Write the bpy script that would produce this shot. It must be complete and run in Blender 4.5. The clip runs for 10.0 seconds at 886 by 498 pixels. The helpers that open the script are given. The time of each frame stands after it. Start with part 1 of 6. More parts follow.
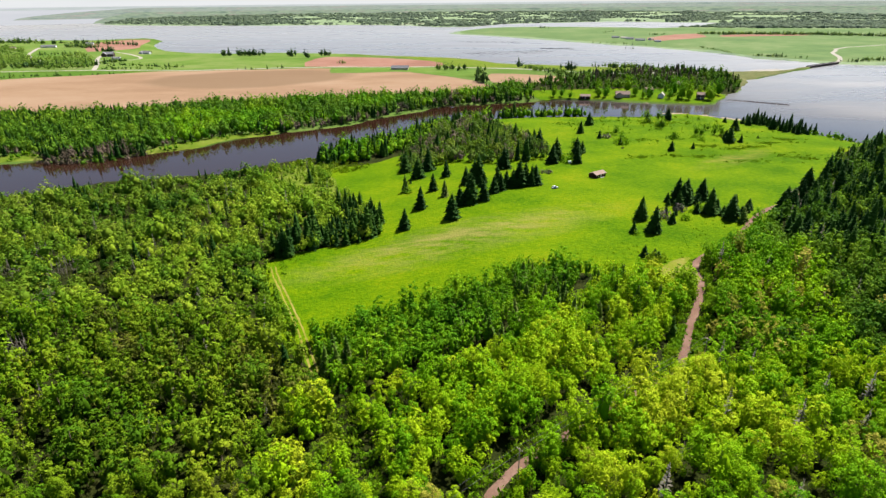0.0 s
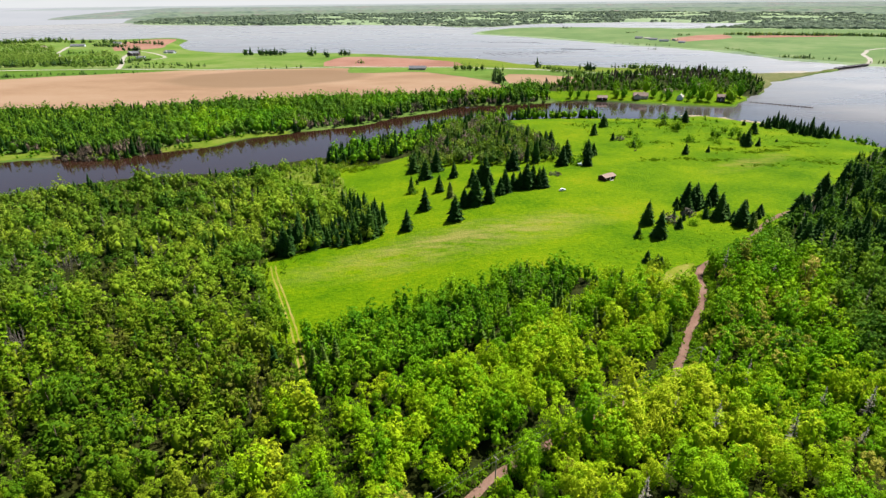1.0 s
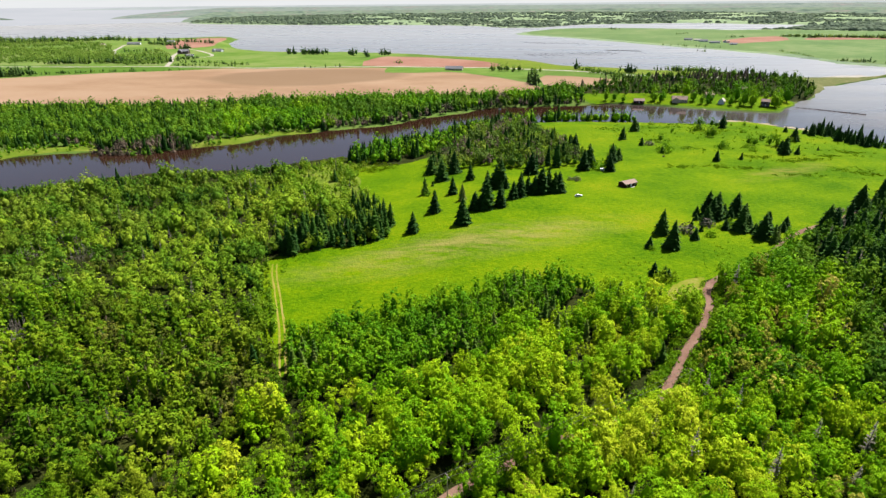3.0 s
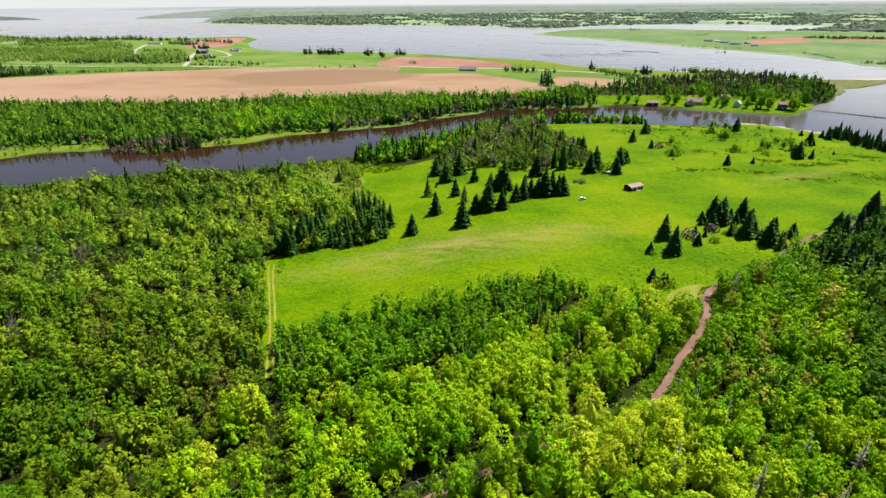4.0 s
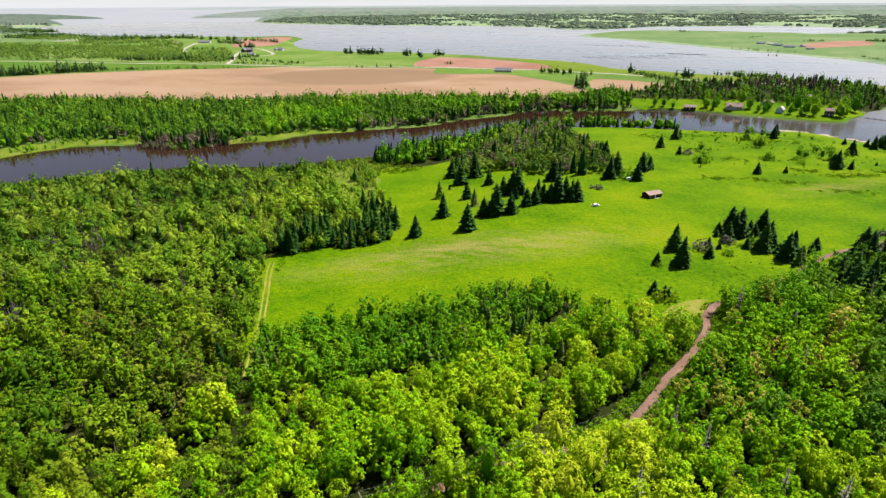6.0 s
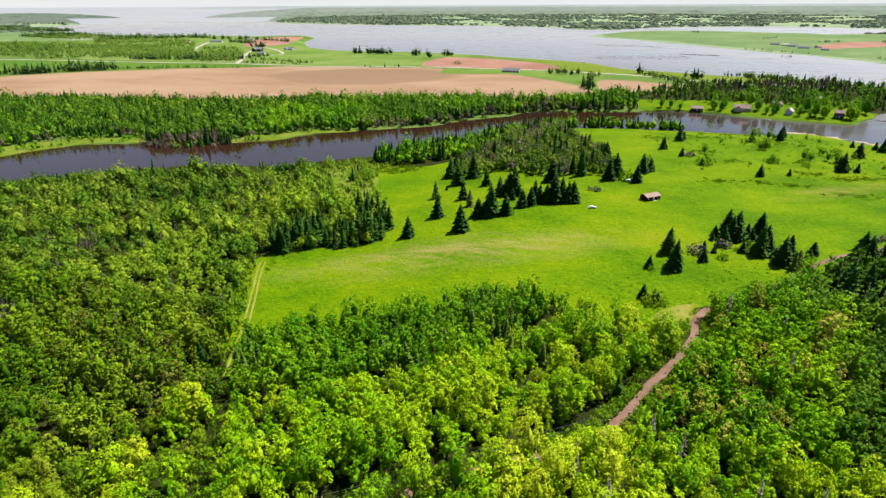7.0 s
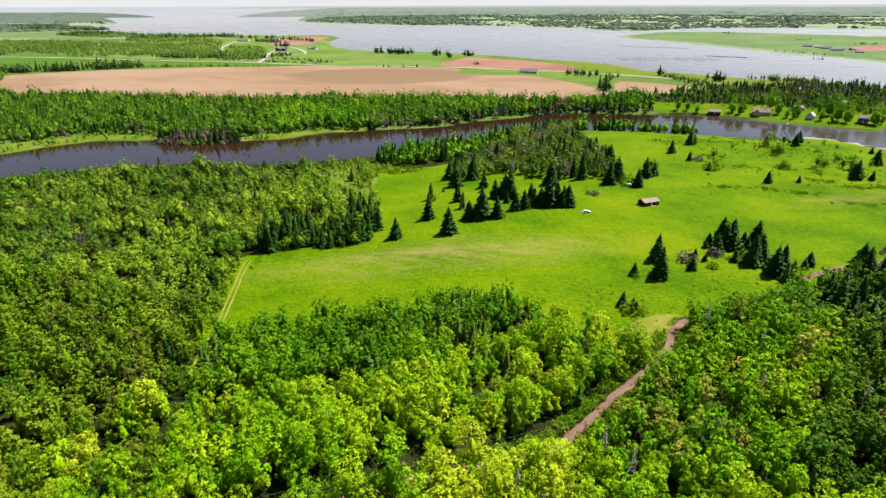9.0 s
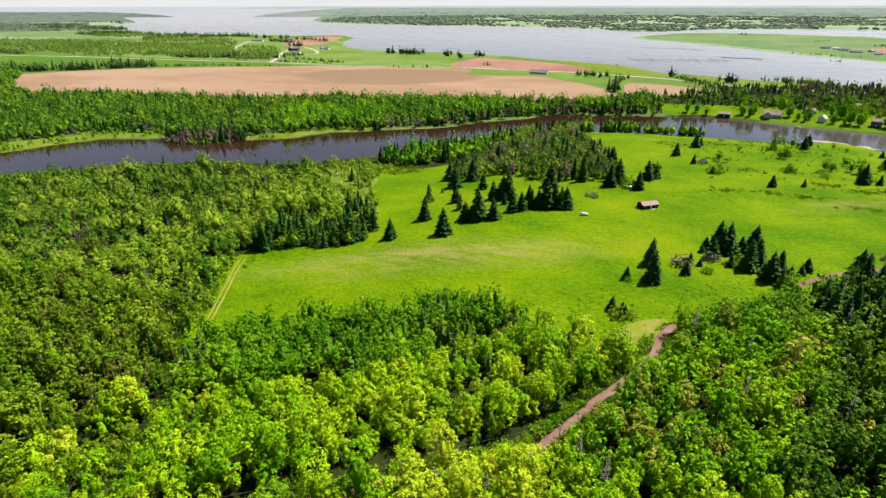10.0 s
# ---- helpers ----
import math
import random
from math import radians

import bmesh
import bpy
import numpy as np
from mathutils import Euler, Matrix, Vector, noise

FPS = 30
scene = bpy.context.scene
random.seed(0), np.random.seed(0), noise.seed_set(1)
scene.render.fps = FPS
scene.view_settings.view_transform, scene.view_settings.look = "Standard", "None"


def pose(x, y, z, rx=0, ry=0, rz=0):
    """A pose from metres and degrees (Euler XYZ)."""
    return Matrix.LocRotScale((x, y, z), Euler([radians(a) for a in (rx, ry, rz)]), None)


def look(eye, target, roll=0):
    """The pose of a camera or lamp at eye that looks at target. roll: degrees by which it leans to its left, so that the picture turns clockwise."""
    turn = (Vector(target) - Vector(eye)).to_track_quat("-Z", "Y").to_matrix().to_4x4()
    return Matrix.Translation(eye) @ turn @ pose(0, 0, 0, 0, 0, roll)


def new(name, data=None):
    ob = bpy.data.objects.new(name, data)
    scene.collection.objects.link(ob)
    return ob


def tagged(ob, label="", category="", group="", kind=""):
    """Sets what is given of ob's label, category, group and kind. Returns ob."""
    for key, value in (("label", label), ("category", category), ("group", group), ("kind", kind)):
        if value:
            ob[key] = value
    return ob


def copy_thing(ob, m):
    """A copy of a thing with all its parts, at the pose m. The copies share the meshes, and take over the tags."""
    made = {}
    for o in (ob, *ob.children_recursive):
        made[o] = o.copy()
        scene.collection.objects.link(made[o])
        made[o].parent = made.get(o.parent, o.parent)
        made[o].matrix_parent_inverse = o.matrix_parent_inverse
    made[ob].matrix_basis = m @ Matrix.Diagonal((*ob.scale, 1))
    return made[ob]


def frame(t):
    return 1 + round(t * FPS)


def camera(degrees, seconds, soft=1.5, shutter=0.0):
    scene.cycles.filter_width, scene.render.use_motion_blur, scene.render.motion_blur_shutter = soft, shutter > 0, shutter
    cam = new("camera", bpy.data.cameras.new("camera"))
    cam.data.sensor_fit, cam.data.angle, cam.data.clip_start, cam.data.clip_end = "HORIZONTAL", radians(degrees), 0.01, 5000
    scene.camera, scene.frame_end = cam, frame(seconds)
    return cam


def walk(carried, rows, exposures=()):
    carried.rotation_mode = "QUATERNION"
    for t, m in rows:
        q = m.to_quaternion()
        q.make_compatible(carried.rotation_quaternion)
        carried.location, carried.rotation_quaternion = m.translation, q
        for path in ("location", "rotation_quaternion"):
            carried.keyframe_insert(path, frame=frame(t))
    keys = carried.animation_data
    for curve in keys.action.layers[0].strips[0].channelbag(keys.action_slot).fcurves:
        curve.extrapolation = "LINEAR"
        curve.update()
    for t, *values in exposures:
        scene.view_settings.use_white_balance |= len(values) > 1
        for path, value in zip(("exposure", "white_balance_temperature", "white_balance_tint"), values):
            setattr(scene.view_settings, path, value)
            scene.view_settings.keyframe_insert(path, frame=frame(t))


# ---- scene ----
cam = camera(76.0, 10.0, 1.4)
PATH = [
    (0, (1.039, -0.776, 115.402), (1.03, 1.057, 114.601), -0.6),
    (0.5, (5.905, 0.277, 115.370), (5.86, 2.11, 114.569), -0.6),
    (1, (10.781, 1.466, 115.321), (10.699, 3.298, 114.521), -0.6),
    (1.5, (15.624, 2.855, 115.262), (15.502, 4.684, 114.463), -0.6),
    (2, (20.4, 4.418, 115.204), (20.238, 6.245, 114.406), -0.5),
    (2.5, (24.994, 6.085, 115.142), (24.795, 7.908, 114.344), -0.5),
    (4, (38.307, 11.212, 114.934), (38.018, 13.024, 114.138), -0.5),
    (4.5, (42.886, 13.032, 114.888), (42.561, 14.838, 114.093), -0.4),
    (5, (47.493, 14.98, 114.852), (47.128, 16.779, 114.057), -0.4),
    (5.5, (52.053, 16.985, 114.802), (51.65, 18.776, 114.008), -0.4),
    (7, (65.437, 22.952, 114.582), (64.967, 24.727, 113.788), -0.3),
    (7.5, (69.891, 24.964, 114.548), (69.4, 26.733, 113.755), -0.3),
    (8, (74.366, 26.968, 114.546), (73.853, 28.73, 113.753), -0.3),
    (8.5, (78.875, 28.908, 114.561), (78.34, 30.665, 113.768), -0.2),
    (9, (83.332, 30.802, 114.587), (82.776, 32.552, 113.794), -0.2),
    (9.5, (87.757, 32.703, 114.618), (87.179, 34.445, 113.825), -0.2),
    (10, (92.2, 34.612, 114.661), (91.599, 36.348, 113.869), -0.1),
]
walk(cam, [(t, look(eye, target, roll)) for t, eye, target, roll in PATH])
scene.view_settings.exposure = 1.2

# ---------------------------------------------------------------- world and sun
SUN_AZ, SUN_EL = 40.0, 57.0          # degrees east of the view's first heading (y), and up
world = bpy.data.worlds.new("world")
scene.world = world
world.use_nodes = True
wn = world.node_tree
sky = wn.nodes.new("ShaderNodeTexSky")
sky.sky_type, sky.sun_disc = "NISHITA", False
sky.sun_elevation, sky.sun_rotation = radians(SUN_EL), radians(SUN_AZ)
sky.air_density, sky.dust_density, sky.ozone_density = 0.85, 0.8, 1.0
wn.links.new(sky.outputs[0], wn.nodes["Background"].inputs[0])
wn.nodes["Background"].inputs[1].default_value = 0.05

sun_way = Vector((math.sin(radians(SUN_AZ)) * math.cos(radians(SUN_EL)), math.cos(radians(SUN_AZ)) * math.cos(radians(SUN_EL)), math.sin(radians(SUN_EL))))
sun = new("sun", bpy.data.lights.new("sun", "SUN"))
sun.data.energy, sun.data.angle, sun.data.color = 6.2, radians(0.53), (1.0, 0.95, 0.86)
sun.matrix_world = look(sun_way * 300, (0, 0, 0))

# ---------------------------------------------------------------- materials


def node(tree, kind, **values):
    n = tree.nodes.new(kind)
    for key, value in values.items():
        n.inputs[key].default_value = value
    return n


def ramp_node(tree, colors, low=0.3, high=0.7):
    r = tree.nodes.new("ShaderNodeValToRGB")
    while len(r.color_ramp.elements) < len(colors):
        r.color_ramp.elements.new(0.5)
    for k, c in enumerate(colors):
        r.color_ramp.elements[k].position = low + (high - low) * k / max(1, len(colors) - 1)
        r.color_ramp.elements[k].color = (*c, 1)
    return r


def noise_at(tree, place, scale, detail=4.0, rough=0.55, stretch=(1, 1, 1), turn=0.0):
    m = tree.nodes.new("ShaderNodeMapping")
    m.inputs["Scale"].default_value = stretch
    m.inputs["Rotation"].default_value = (0, 0, radians(turn))
    tree.links.new(place, m.inputs["Vector"])
    n = node(tree, "ShaderNodeTexNoise", Scale=scale, Detail=detail, Roughness=rough)
    tree.links.new(m.outputs[0], n.inputs["Vector"])
    return n.outputs["Fac"]


def blend(tree, a, b, share):
    m = tree.nodes.new("ShaderNodeMix")
    m.inputs["Factor"].default_value = share
    tree.links.new(a, m.inputs[2])
    tree.links.new(b, m.inputs[3])
    return m.outputs[0]


def surface(name, colors, broad=0.02, fine=0.6, share=0.4, rough=0.9, bump=0.4, depth=0.15, bump_scale=1.5,
            stretch=(1, 1, 1), turn=0.0, low=0.32, high=0.68, metal=0.0, spec=0.02):
    """A surface whose colour wanders at two scales, with a fine relief."""
    m = bpy.data.materials.new(name)
    m.use_nodes = True
    t = m.node_tree
    b = t.nodes["Principled BSDF"]
    b.inputs["Roughness"].default_value = rough
    b.inputs["Metallic"].default_value = metal
    b.inputs["Specular IOR Level"].default_value = spec
    place = t.nodes.new("ShaderNodeNewGeometry").outputs["Position"]
    f = blend(t, noise_at(t, place, broad, 5, 0.6, stretch, turn), noise_at(t, place, fine, 4, 0.6, stretch, turn), share)
    r = ramp_node(t, colors, low, high)
    t.links.new(f, r.inputs[0])
    t.links.new(r.outputs[0], b.inputs["Base Color"])
    if bump:
        u = node(t, "ShaderNodeBump", Strength=bump, Distance=depth)
        t.links.new(noise_at(t, place, bump_scale, 3), u.inputs["Height"])
        t.links.new(u.outputs[0], b.inputs["Normal"])
    return m


def leaf(name, colors, through_light=0.4, patch=0.024, rough=0.75):
    """Leaves: a tone for each tree, paler and darker leaves in one crown, and stands that differ from place to place."""
    m = bpy.data.materials.new(name)
    m.use_nodes = True
    t = m.node_tree
    t.nodes.remove(t.nodes["Principled BSDF"])
    geo = t.nodes.new("ShaderNodeNewGeometry")
    tone = t.nodes.new("ShaderNodeAttribute")
    tone.attribute_name = "tone"
    own = t.nodes.new("ShaderNodeObjectInfo")
    add = t.nodes.new("ShaderNodeMath")
    add.operation = "ADD"
    t.links.new(tone.outputs["Fac"], add.inputs[0])
    t.links.new(own.outputs["Random"], add.inputs[1])
    wrap = t.nodes.new("ShaderNodeMath")
    wrap.operation = "FRACT"
    t.links.new(add.outputs[0], wrap.inputs[0])
    f = blend(t, wrap.outputs[0], geo.outputs["Random Per Island"], 0.11)
    stands = node(t, "ShaderNodeMapRange")
    stands.inputs["From Min"].default_value, stands.inputs["From Max"].default_value = 0.30, 0.70
    t.links.new(noise_at(t, geo.outputs["Position"], patch, 3), stands.inputs["Value"])
    f = blend(t, f, stands.outputs[0], 0.46)
    r = ramp_node(t, colors, 0.16, 0.84)
    t.links.new(f, r.inputs[0])
    p = node(t, "ShaderNodeBsdfPrincipled", Roughness=rough)
    p.inputs["Specular IOR Level"].default_value = 0.06
    t.links.new(r.outputs[0], p.inputs["Base Color"])
    tr = t.nodes.new("ShaderNodeBsdfTranslucent")
    t.links.new(r.outputs[0], tr.inputs["Color"])
    mix = t.nodes.new("ShaderNodeMixShader")
    mix.inputs[0].default_value = through_light
    t.links.new(p.outputs[0], mix.inputs[1])
    t.links.new(tr.outputs[0], mix.inputs[2])
    t.links.new(mix.outputs[0], t.nodes["Material Output"].inputs["Surface"])
    return m


# a self-lit surface for the far backdrop, which takes no light from the sun
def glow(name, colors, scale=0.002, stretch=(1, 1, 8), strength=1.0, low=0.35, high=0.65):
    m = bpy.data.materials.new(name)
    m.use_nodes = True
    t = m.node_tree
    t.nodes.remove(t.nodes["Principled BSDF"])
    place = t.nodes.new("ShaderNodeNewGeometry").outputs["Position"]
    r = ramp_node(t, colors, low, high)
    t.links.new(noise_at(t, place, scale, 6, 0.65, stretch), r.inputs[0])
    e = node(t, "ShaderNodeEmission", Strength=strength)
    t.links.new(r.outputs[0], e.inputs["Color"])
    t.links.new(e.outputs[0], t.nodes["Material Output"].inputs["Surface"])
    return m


MEADOW = surface("meadow_grass", [(0.028, 0.072, 0.0002), (0.049, 0.100, 0.0003), (0.075, 0.122, 0.0004), (0.106, 0.131, 0.002)], 0.022, 0.5, 0.42, bump=0.9, depth=0.7, bump_scale=0.9, stretch=(0.9, 1.1, 1), turn=-28, low=0.38, high=0.65)

# long worn bands of straw-coloured grass across the meadow
mt = MEADOW.node_tree
mplace = next(n for n in mt.nodes if n.bl_idname == "ShaderNodeNewGeometry").outputs["Position"]
mtone = next(n for n in mt.nodes if n.bl_idname == "ShaderNodeValToRGB").outputs[0]
for place_at, turned, reach, tint in (((12, 262, 0), 25, (105, 24, 1000), (0.152, 0.132, 0.040, 1)), ((214, 409, 0), 34, (58, 13, 1000), (0.142, 0.125, 0.03, 1))):
    mmap = mt.nodes.new("ShaderNodeMapping")
    mmap.vector_type = "TEXTURE"
    mmap.inputs["Location"].default_value = place_at
    mmap.inputs["Rotation"].default_value = (0, 0, radians(turned))
    mmap.inputs["Scale"].default_value = reach
    mt.links.new(mplace, mmap.inputs["Vector"])
    mlen = mt.nodes.new("ShaderNodeVectorMath")
    mlen.operation = "LENGTH"
    mt.links.new(mmap.outputs[0], mlen.inputs[0])
    mfade = node(mt, "ShaderNodeMapRange")
    mfade.inputs["From Min"].default_value, mfade.inputs["From Max"].default_value = 1.0, 0.2
    mt.links.new(mlen.outputs["Value"], mfade.inputs["Value"])
    mpatch = node(mt, "ShaderNodeMapRange")
    mpatch.inputs["From Min"].default_value, mpatch.inputs["From Max"].default_value = 0.38, 0.66
    mt.links.new(noise_at(mt, mplace, 0.09, 6, 0.7, (0.5, 1.4, 1), -turned), mpatch.inputs["Value"])
    mprod = mt.nodes.new("ShaderNodeMath")
    mprod.operation = "MULTIPLY"
    mt.links.new(mfade.outputs[0], mprod.inputs[0])
    mt.links.new(mpatch.outputs[0], mprod.inputs[1])
    mmix = mt.nodes.new("ShaderNodeMix")
    mmix.data_type = "RGBA"
    mmix.inputs[7].default_value = tint
    mt.links.new(mprod.outputs[0], mmix.inputs[0])
    mt.links.new(mtone, mmix.inputs[6])
    mtone = mmix.outputs[2]
mt.links.new(mmix.outputs[2], mt.nodes["Principled BSDF"].inputs["Base Color"])
# floor kept near black, so its colour holds the shade between the trees
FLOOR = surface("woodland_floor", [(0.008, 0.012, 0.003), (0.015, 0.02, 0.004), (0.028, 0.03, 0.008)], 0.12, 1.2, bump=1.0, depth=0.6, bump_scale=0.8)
# blue is raised a little in this grass, as thin haze over the farmland
ROUGH_GRASS = surface("rough_grass", [(0.036, 0.076, 0.012), (0.056, 0.096, 0.018), (0.082, 0.108, 0.028)], 0.02, 0.15, bump=0.4)
BANK = surface("bank_grass", [(0.045, 0.085, 0.006), (0.075, 0.108, 0.01), (0.115, 0.122, 0.03)], 0.05, 0.3)
OLIVE_GRASS = surface("olive_grass", [(0.055, 0.066, 0.024), (0.08, 0.088, 0.034), (0.13, 0.118, 0.06)], 0.03, 0.2)
SAND = surface("sand", [(0.1488, 0.119, 0.0744), (0.1984, 0.1686, 0.119), (0.1488, 0.1488, 0.0694)], 0.05, 0.3)
SOIL = surface("ploughed_soil", [(0.155, 0.098, 0.062), (0.178, 0.117, 0.076), (0.195, 0.132, 0.090)], 0.005, 0.12, 0.15, bump=0.5, depth=0.12, bump_scale=0.7, stretch=(1, 2.2, 1), turn=20, low=0.38, high=0.6)

# the damp, darker middle of the ploughed field
st = SOIL.node_tree
splace = next(n for n in st.nodes if n.bl_idname == "ShaderNodeNewGeometry").outputs["Position"]
smap = st.nodes.new("ShaderNodeMapping")
smap.vector_type = "TEXTURE"
smap.inputs["Location"].default_value = (-290, 890, 0)
smap.inputs["Rotation"].default_value = (0, 0, radians(10))
smap.inputs["Scale"].default_value = (165, 105, 1000)
st.links.new(splace, smap.inputs["Vector"])
slen = st.nodes.new("ShaderNodeVectorMath")
slen.operation = "LENGTH"
st.links.new(smap.outputs[0], slen.inputs[0])
sfade = node(st, "ShaderNodeMapRange")
sfade.inputs["From Min"].default_value, sfade.inputs["From Max"].default_value = 1.0, 0.82
sfade.inputs["To Max"].default_value = 0.8
st.links.new(slen.outputs["Value"], sfade.inputs["Value"])
smix = st.nodes.new("ShaderNodeMix")
smix.data_type = "RGBA"
smix.inputs[7].default_value = (0.118, 0.078, 0.048, 1)
st.links.new(sfade.outputs[0], smix.inputs[0])
st.links.new(next(n for n in st.nodes if n.bl_idname == "ShaderNodeValToRGB").outputs[0], smix.inputs[6])
st.links.new(smix.outputs[2], st.nodes["Principled BSDF"].inputs["Base Color"])
RED_SOIL = surface("red_soil", [(0.1334, 0.0663, 0.0498), (0.1755, 0.0928, 0.0696), (0.1966, 0.1193, 0.0928)], 0.008, 0.1, 0.3)
CROP = surface("green_crop", [(0.036, 0.08, 0.010), (0.05, 0.095, 0.012), (0.066, 0.108, 0.014)], 0.006, 0.1, 0.3)
PASTURE = surface("pasture", [(0.050, 0.098, 0.014), (0.074, 0.120, 0.022), (0.106, 0.134, 0.042)], 0.006, 0.03, 0.35, low=0.38, high=0.62)
# distance haze is put into the next three colours: paler, greyer, bluer
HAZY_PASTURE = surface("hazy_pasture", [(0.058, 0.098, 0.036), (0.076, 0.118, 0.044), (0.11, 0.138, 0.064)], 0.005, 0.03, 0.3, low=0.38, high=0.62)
HAZY_FARLAND = surface("hazy_far_land", [(0.085, 0.118, 0.078), (0.105, 0.145, 0.09), (0.145, 0.192, 0.105), (0.115, 0.155, 0.092), (0.178, 0.165, 0.128)], 0.004, 0.02, 0.35, stretch=(0.5, 1.2, 1), low=0.36, high=0.66, bump=0)
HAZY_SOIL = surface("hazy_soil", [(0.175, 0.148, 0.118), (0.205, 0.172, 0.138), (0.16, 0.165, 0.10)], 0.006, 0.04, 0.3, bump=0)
GRAVEL = surface("red_gravel", [(0.082, 0.045, 0.034), (0.115, 0.068, 0.052), (0.165, 0.108, 0.084)], 0.1, 2.0)
TRACK = surface("worn_track", [(0.085, 0.115, 0.008), (0.145, 0.132, 0.026), (0.175, 0.146, 0.05)], 0.08, 0.7)
ASPHALT = surface("pale_road", [(0.1984, 0.1835, 0.1637), (0.248, 0.2282, 0.2083)], 0.05, 0.5, bump=0.1)
BARK = surface("bark", [(0.07, 0.05, 0.035), (0.13, 0.10, 0.08)], 0.5, 5.0)
GREY_WOOD = surface("dead_wood", [(0.075, 0.07, 0.055), (0.13, 0.118, 0.095), (0.195, 0.178, 0.145)], 0.3, 3.0)
SOFT_LEAF = leaf("soft_green_leaves", [(0.031, 0.082, 0.005), (0.056, 0.128, 0.007), (0.092, 0.168, 0.009), (0.13, 0.202, 0.013), (0.156, 0.21, 0.02)], 0.3)
DEEP_LEAF = leaf("deep_green_leaves", [(0.038, 0.130, 0.002), (0.070, 0.195, 0.003), (0.116, 0.25, 0.003), (0.174, 0.292, 0.006)], 0.3)
BROADLEAF = leaf("broad_leaves", [(0.066, 0.19, 0.001), (0.122, 0.272, 0.002), (0.192, 0.338, 0.003), (0.26, 0.378, 0.005), (0.318, 0.38, 0.012)], 0.3)
MIXED_LEAF = leaf("mixed_green_leaves", [(0.036, 0.104, 0.002), (0.066, 0.156, 0.003), (0.108, 0.20, 0.004), (0.152, 0.234, 0.007), (0.19, 0.225, 0.012)], 0.3)
DULL_LEAF = leaf("dull_leaves", [(0.029, 0.078, 0.002), (0.054, 0.124, 0.003), (0.085, 0.160, 0.004), (0.12, 0.19, 0.006), (0.145, 0.186, 0.010)], 0.3)
NEEDLE = leaf("spruce_needles", [(0.0096, 0.036, 0.0048), (0.0176, 0.056, 0.0064), (0.036, 0.088, 0.008)], 0.15)
OLIVE_NEEDLE = leaf("olive_needles", [(0.03, 0.075, 0.008), (0.055, 0.112, 0.012), (0.085, 0.14, 0.018), (0.115, 0.148, 0.03)], 0.2)
BROWN_NEEDLE = leaf("browned_needles", [(0.045, 0.048, 0.028), (0.08, 0.066, 0.044), (0.12, 0.09, 0.066), (0.15, 0.115, 0.09)], 0.15)
SHRUB_LEAF = leaf("shrub_leaves", [(0.06, 0.15, 0.003), (0.11, 0.22, 0.004), (0.17, 0.26, 0.008)])
TUFT = leaf("tuft_leaves", [(0.06, 0.135, 0.002), (0.085, 0.155, 0.002), (0.12, 0.18, 0.003)])

YARD_LEAF = leaf("yard_tree_leaves", [(0.03, 0.085, 0.004), (0.05, 0.125, 0.006), (0.085, 0.175, 0.008), (0.13, 0.22, 0.01)], 0.3)
BRONZE_LEAF = leaf("bronze_leaves", [(0.05, 0.095, 0.005), (0.085, 0.118, 0.01), (0.125, 0.13, 0.02)], 0.3)
BUFF_LEAF = leaf("pale_new_leaves", [(0.15, 0.19, 0.012), (0.23, 0.235, 0.026), (0.30, 0.29, 0.04), (0.35, 0.30, 0.06)], 0.3)
WORN = surface("worn_grass", [(0.068, 0.112, 0.003), (0.105, 0.122, 0.012), (0.165, 0.14, 0.045)], 0.12, 0.6, 0.4)
LIGHT_LEAF = leaf("light_leaves", [(0.08, 0.175, 0.007), (0.132, 0.235, 0.010), (0.19, 0.285, 0.014), (0.24, 0.312, 0.022)], 0.35)
RANK = leaf("rank_grass_blades", [(0.06, 0.135, 0.002), (0.078, 0.15, 0.002), (0.10, 0.165, 0.003)])
WATER = bpy.data.materials.new("water")
WATER.use_nodes = True
wt = WATER.node_tree
wb = wt.nodes["Principled BSDF"]
# peaty in the river, silty in the bay; farther out paled further as haze
wsep = wt.nodes.new("ShaderNodeSeparateXYZ")
wb.inputs["Roughness"].default_value = 0.07
wb.inputs["IOR"].default_value = 1.33
wplace = wt.nodes.new("ShaderNodeNewGeometry").outputs["Position"]
wt.links.new(wplace, wsep.inputs[0])
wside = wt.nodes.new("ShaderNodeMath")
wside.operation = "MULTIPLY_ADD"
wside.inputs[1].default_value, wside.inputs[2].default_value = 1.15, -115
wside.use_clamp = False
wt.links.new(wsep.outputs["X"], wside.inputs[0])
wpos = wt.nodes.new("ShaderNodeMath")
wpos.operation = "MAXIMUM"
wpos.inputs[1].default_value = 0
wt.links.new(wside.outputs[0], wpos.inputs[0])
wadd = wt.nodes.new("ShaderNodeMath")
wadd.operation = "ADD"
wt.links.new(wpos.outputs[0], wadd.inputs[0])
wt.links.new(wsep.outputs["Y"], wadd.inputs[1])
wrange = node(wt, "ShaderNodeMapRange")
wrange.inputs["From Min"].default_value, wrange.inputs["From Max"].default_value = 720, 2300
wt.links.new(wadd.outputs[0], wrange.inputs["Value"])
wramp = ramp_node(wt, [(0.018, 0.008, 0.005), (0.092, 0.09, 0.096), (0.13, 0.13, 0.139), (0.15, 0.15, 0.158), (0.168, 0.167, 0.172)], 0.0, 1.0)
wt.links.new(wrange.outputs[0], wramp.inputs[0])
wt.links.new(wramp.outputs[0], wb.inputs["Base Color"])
wchop = node(wt, "ShaderNodeMapRange")   # wind on the open bay
wchop.inputs["From Min"].default_value, wchop.inputs["From Max"].default_value = 760, 1060
wchop.inputs["To Min"].default_value, wchop.inputs["To Max"].default_value = 0.06, 0.33
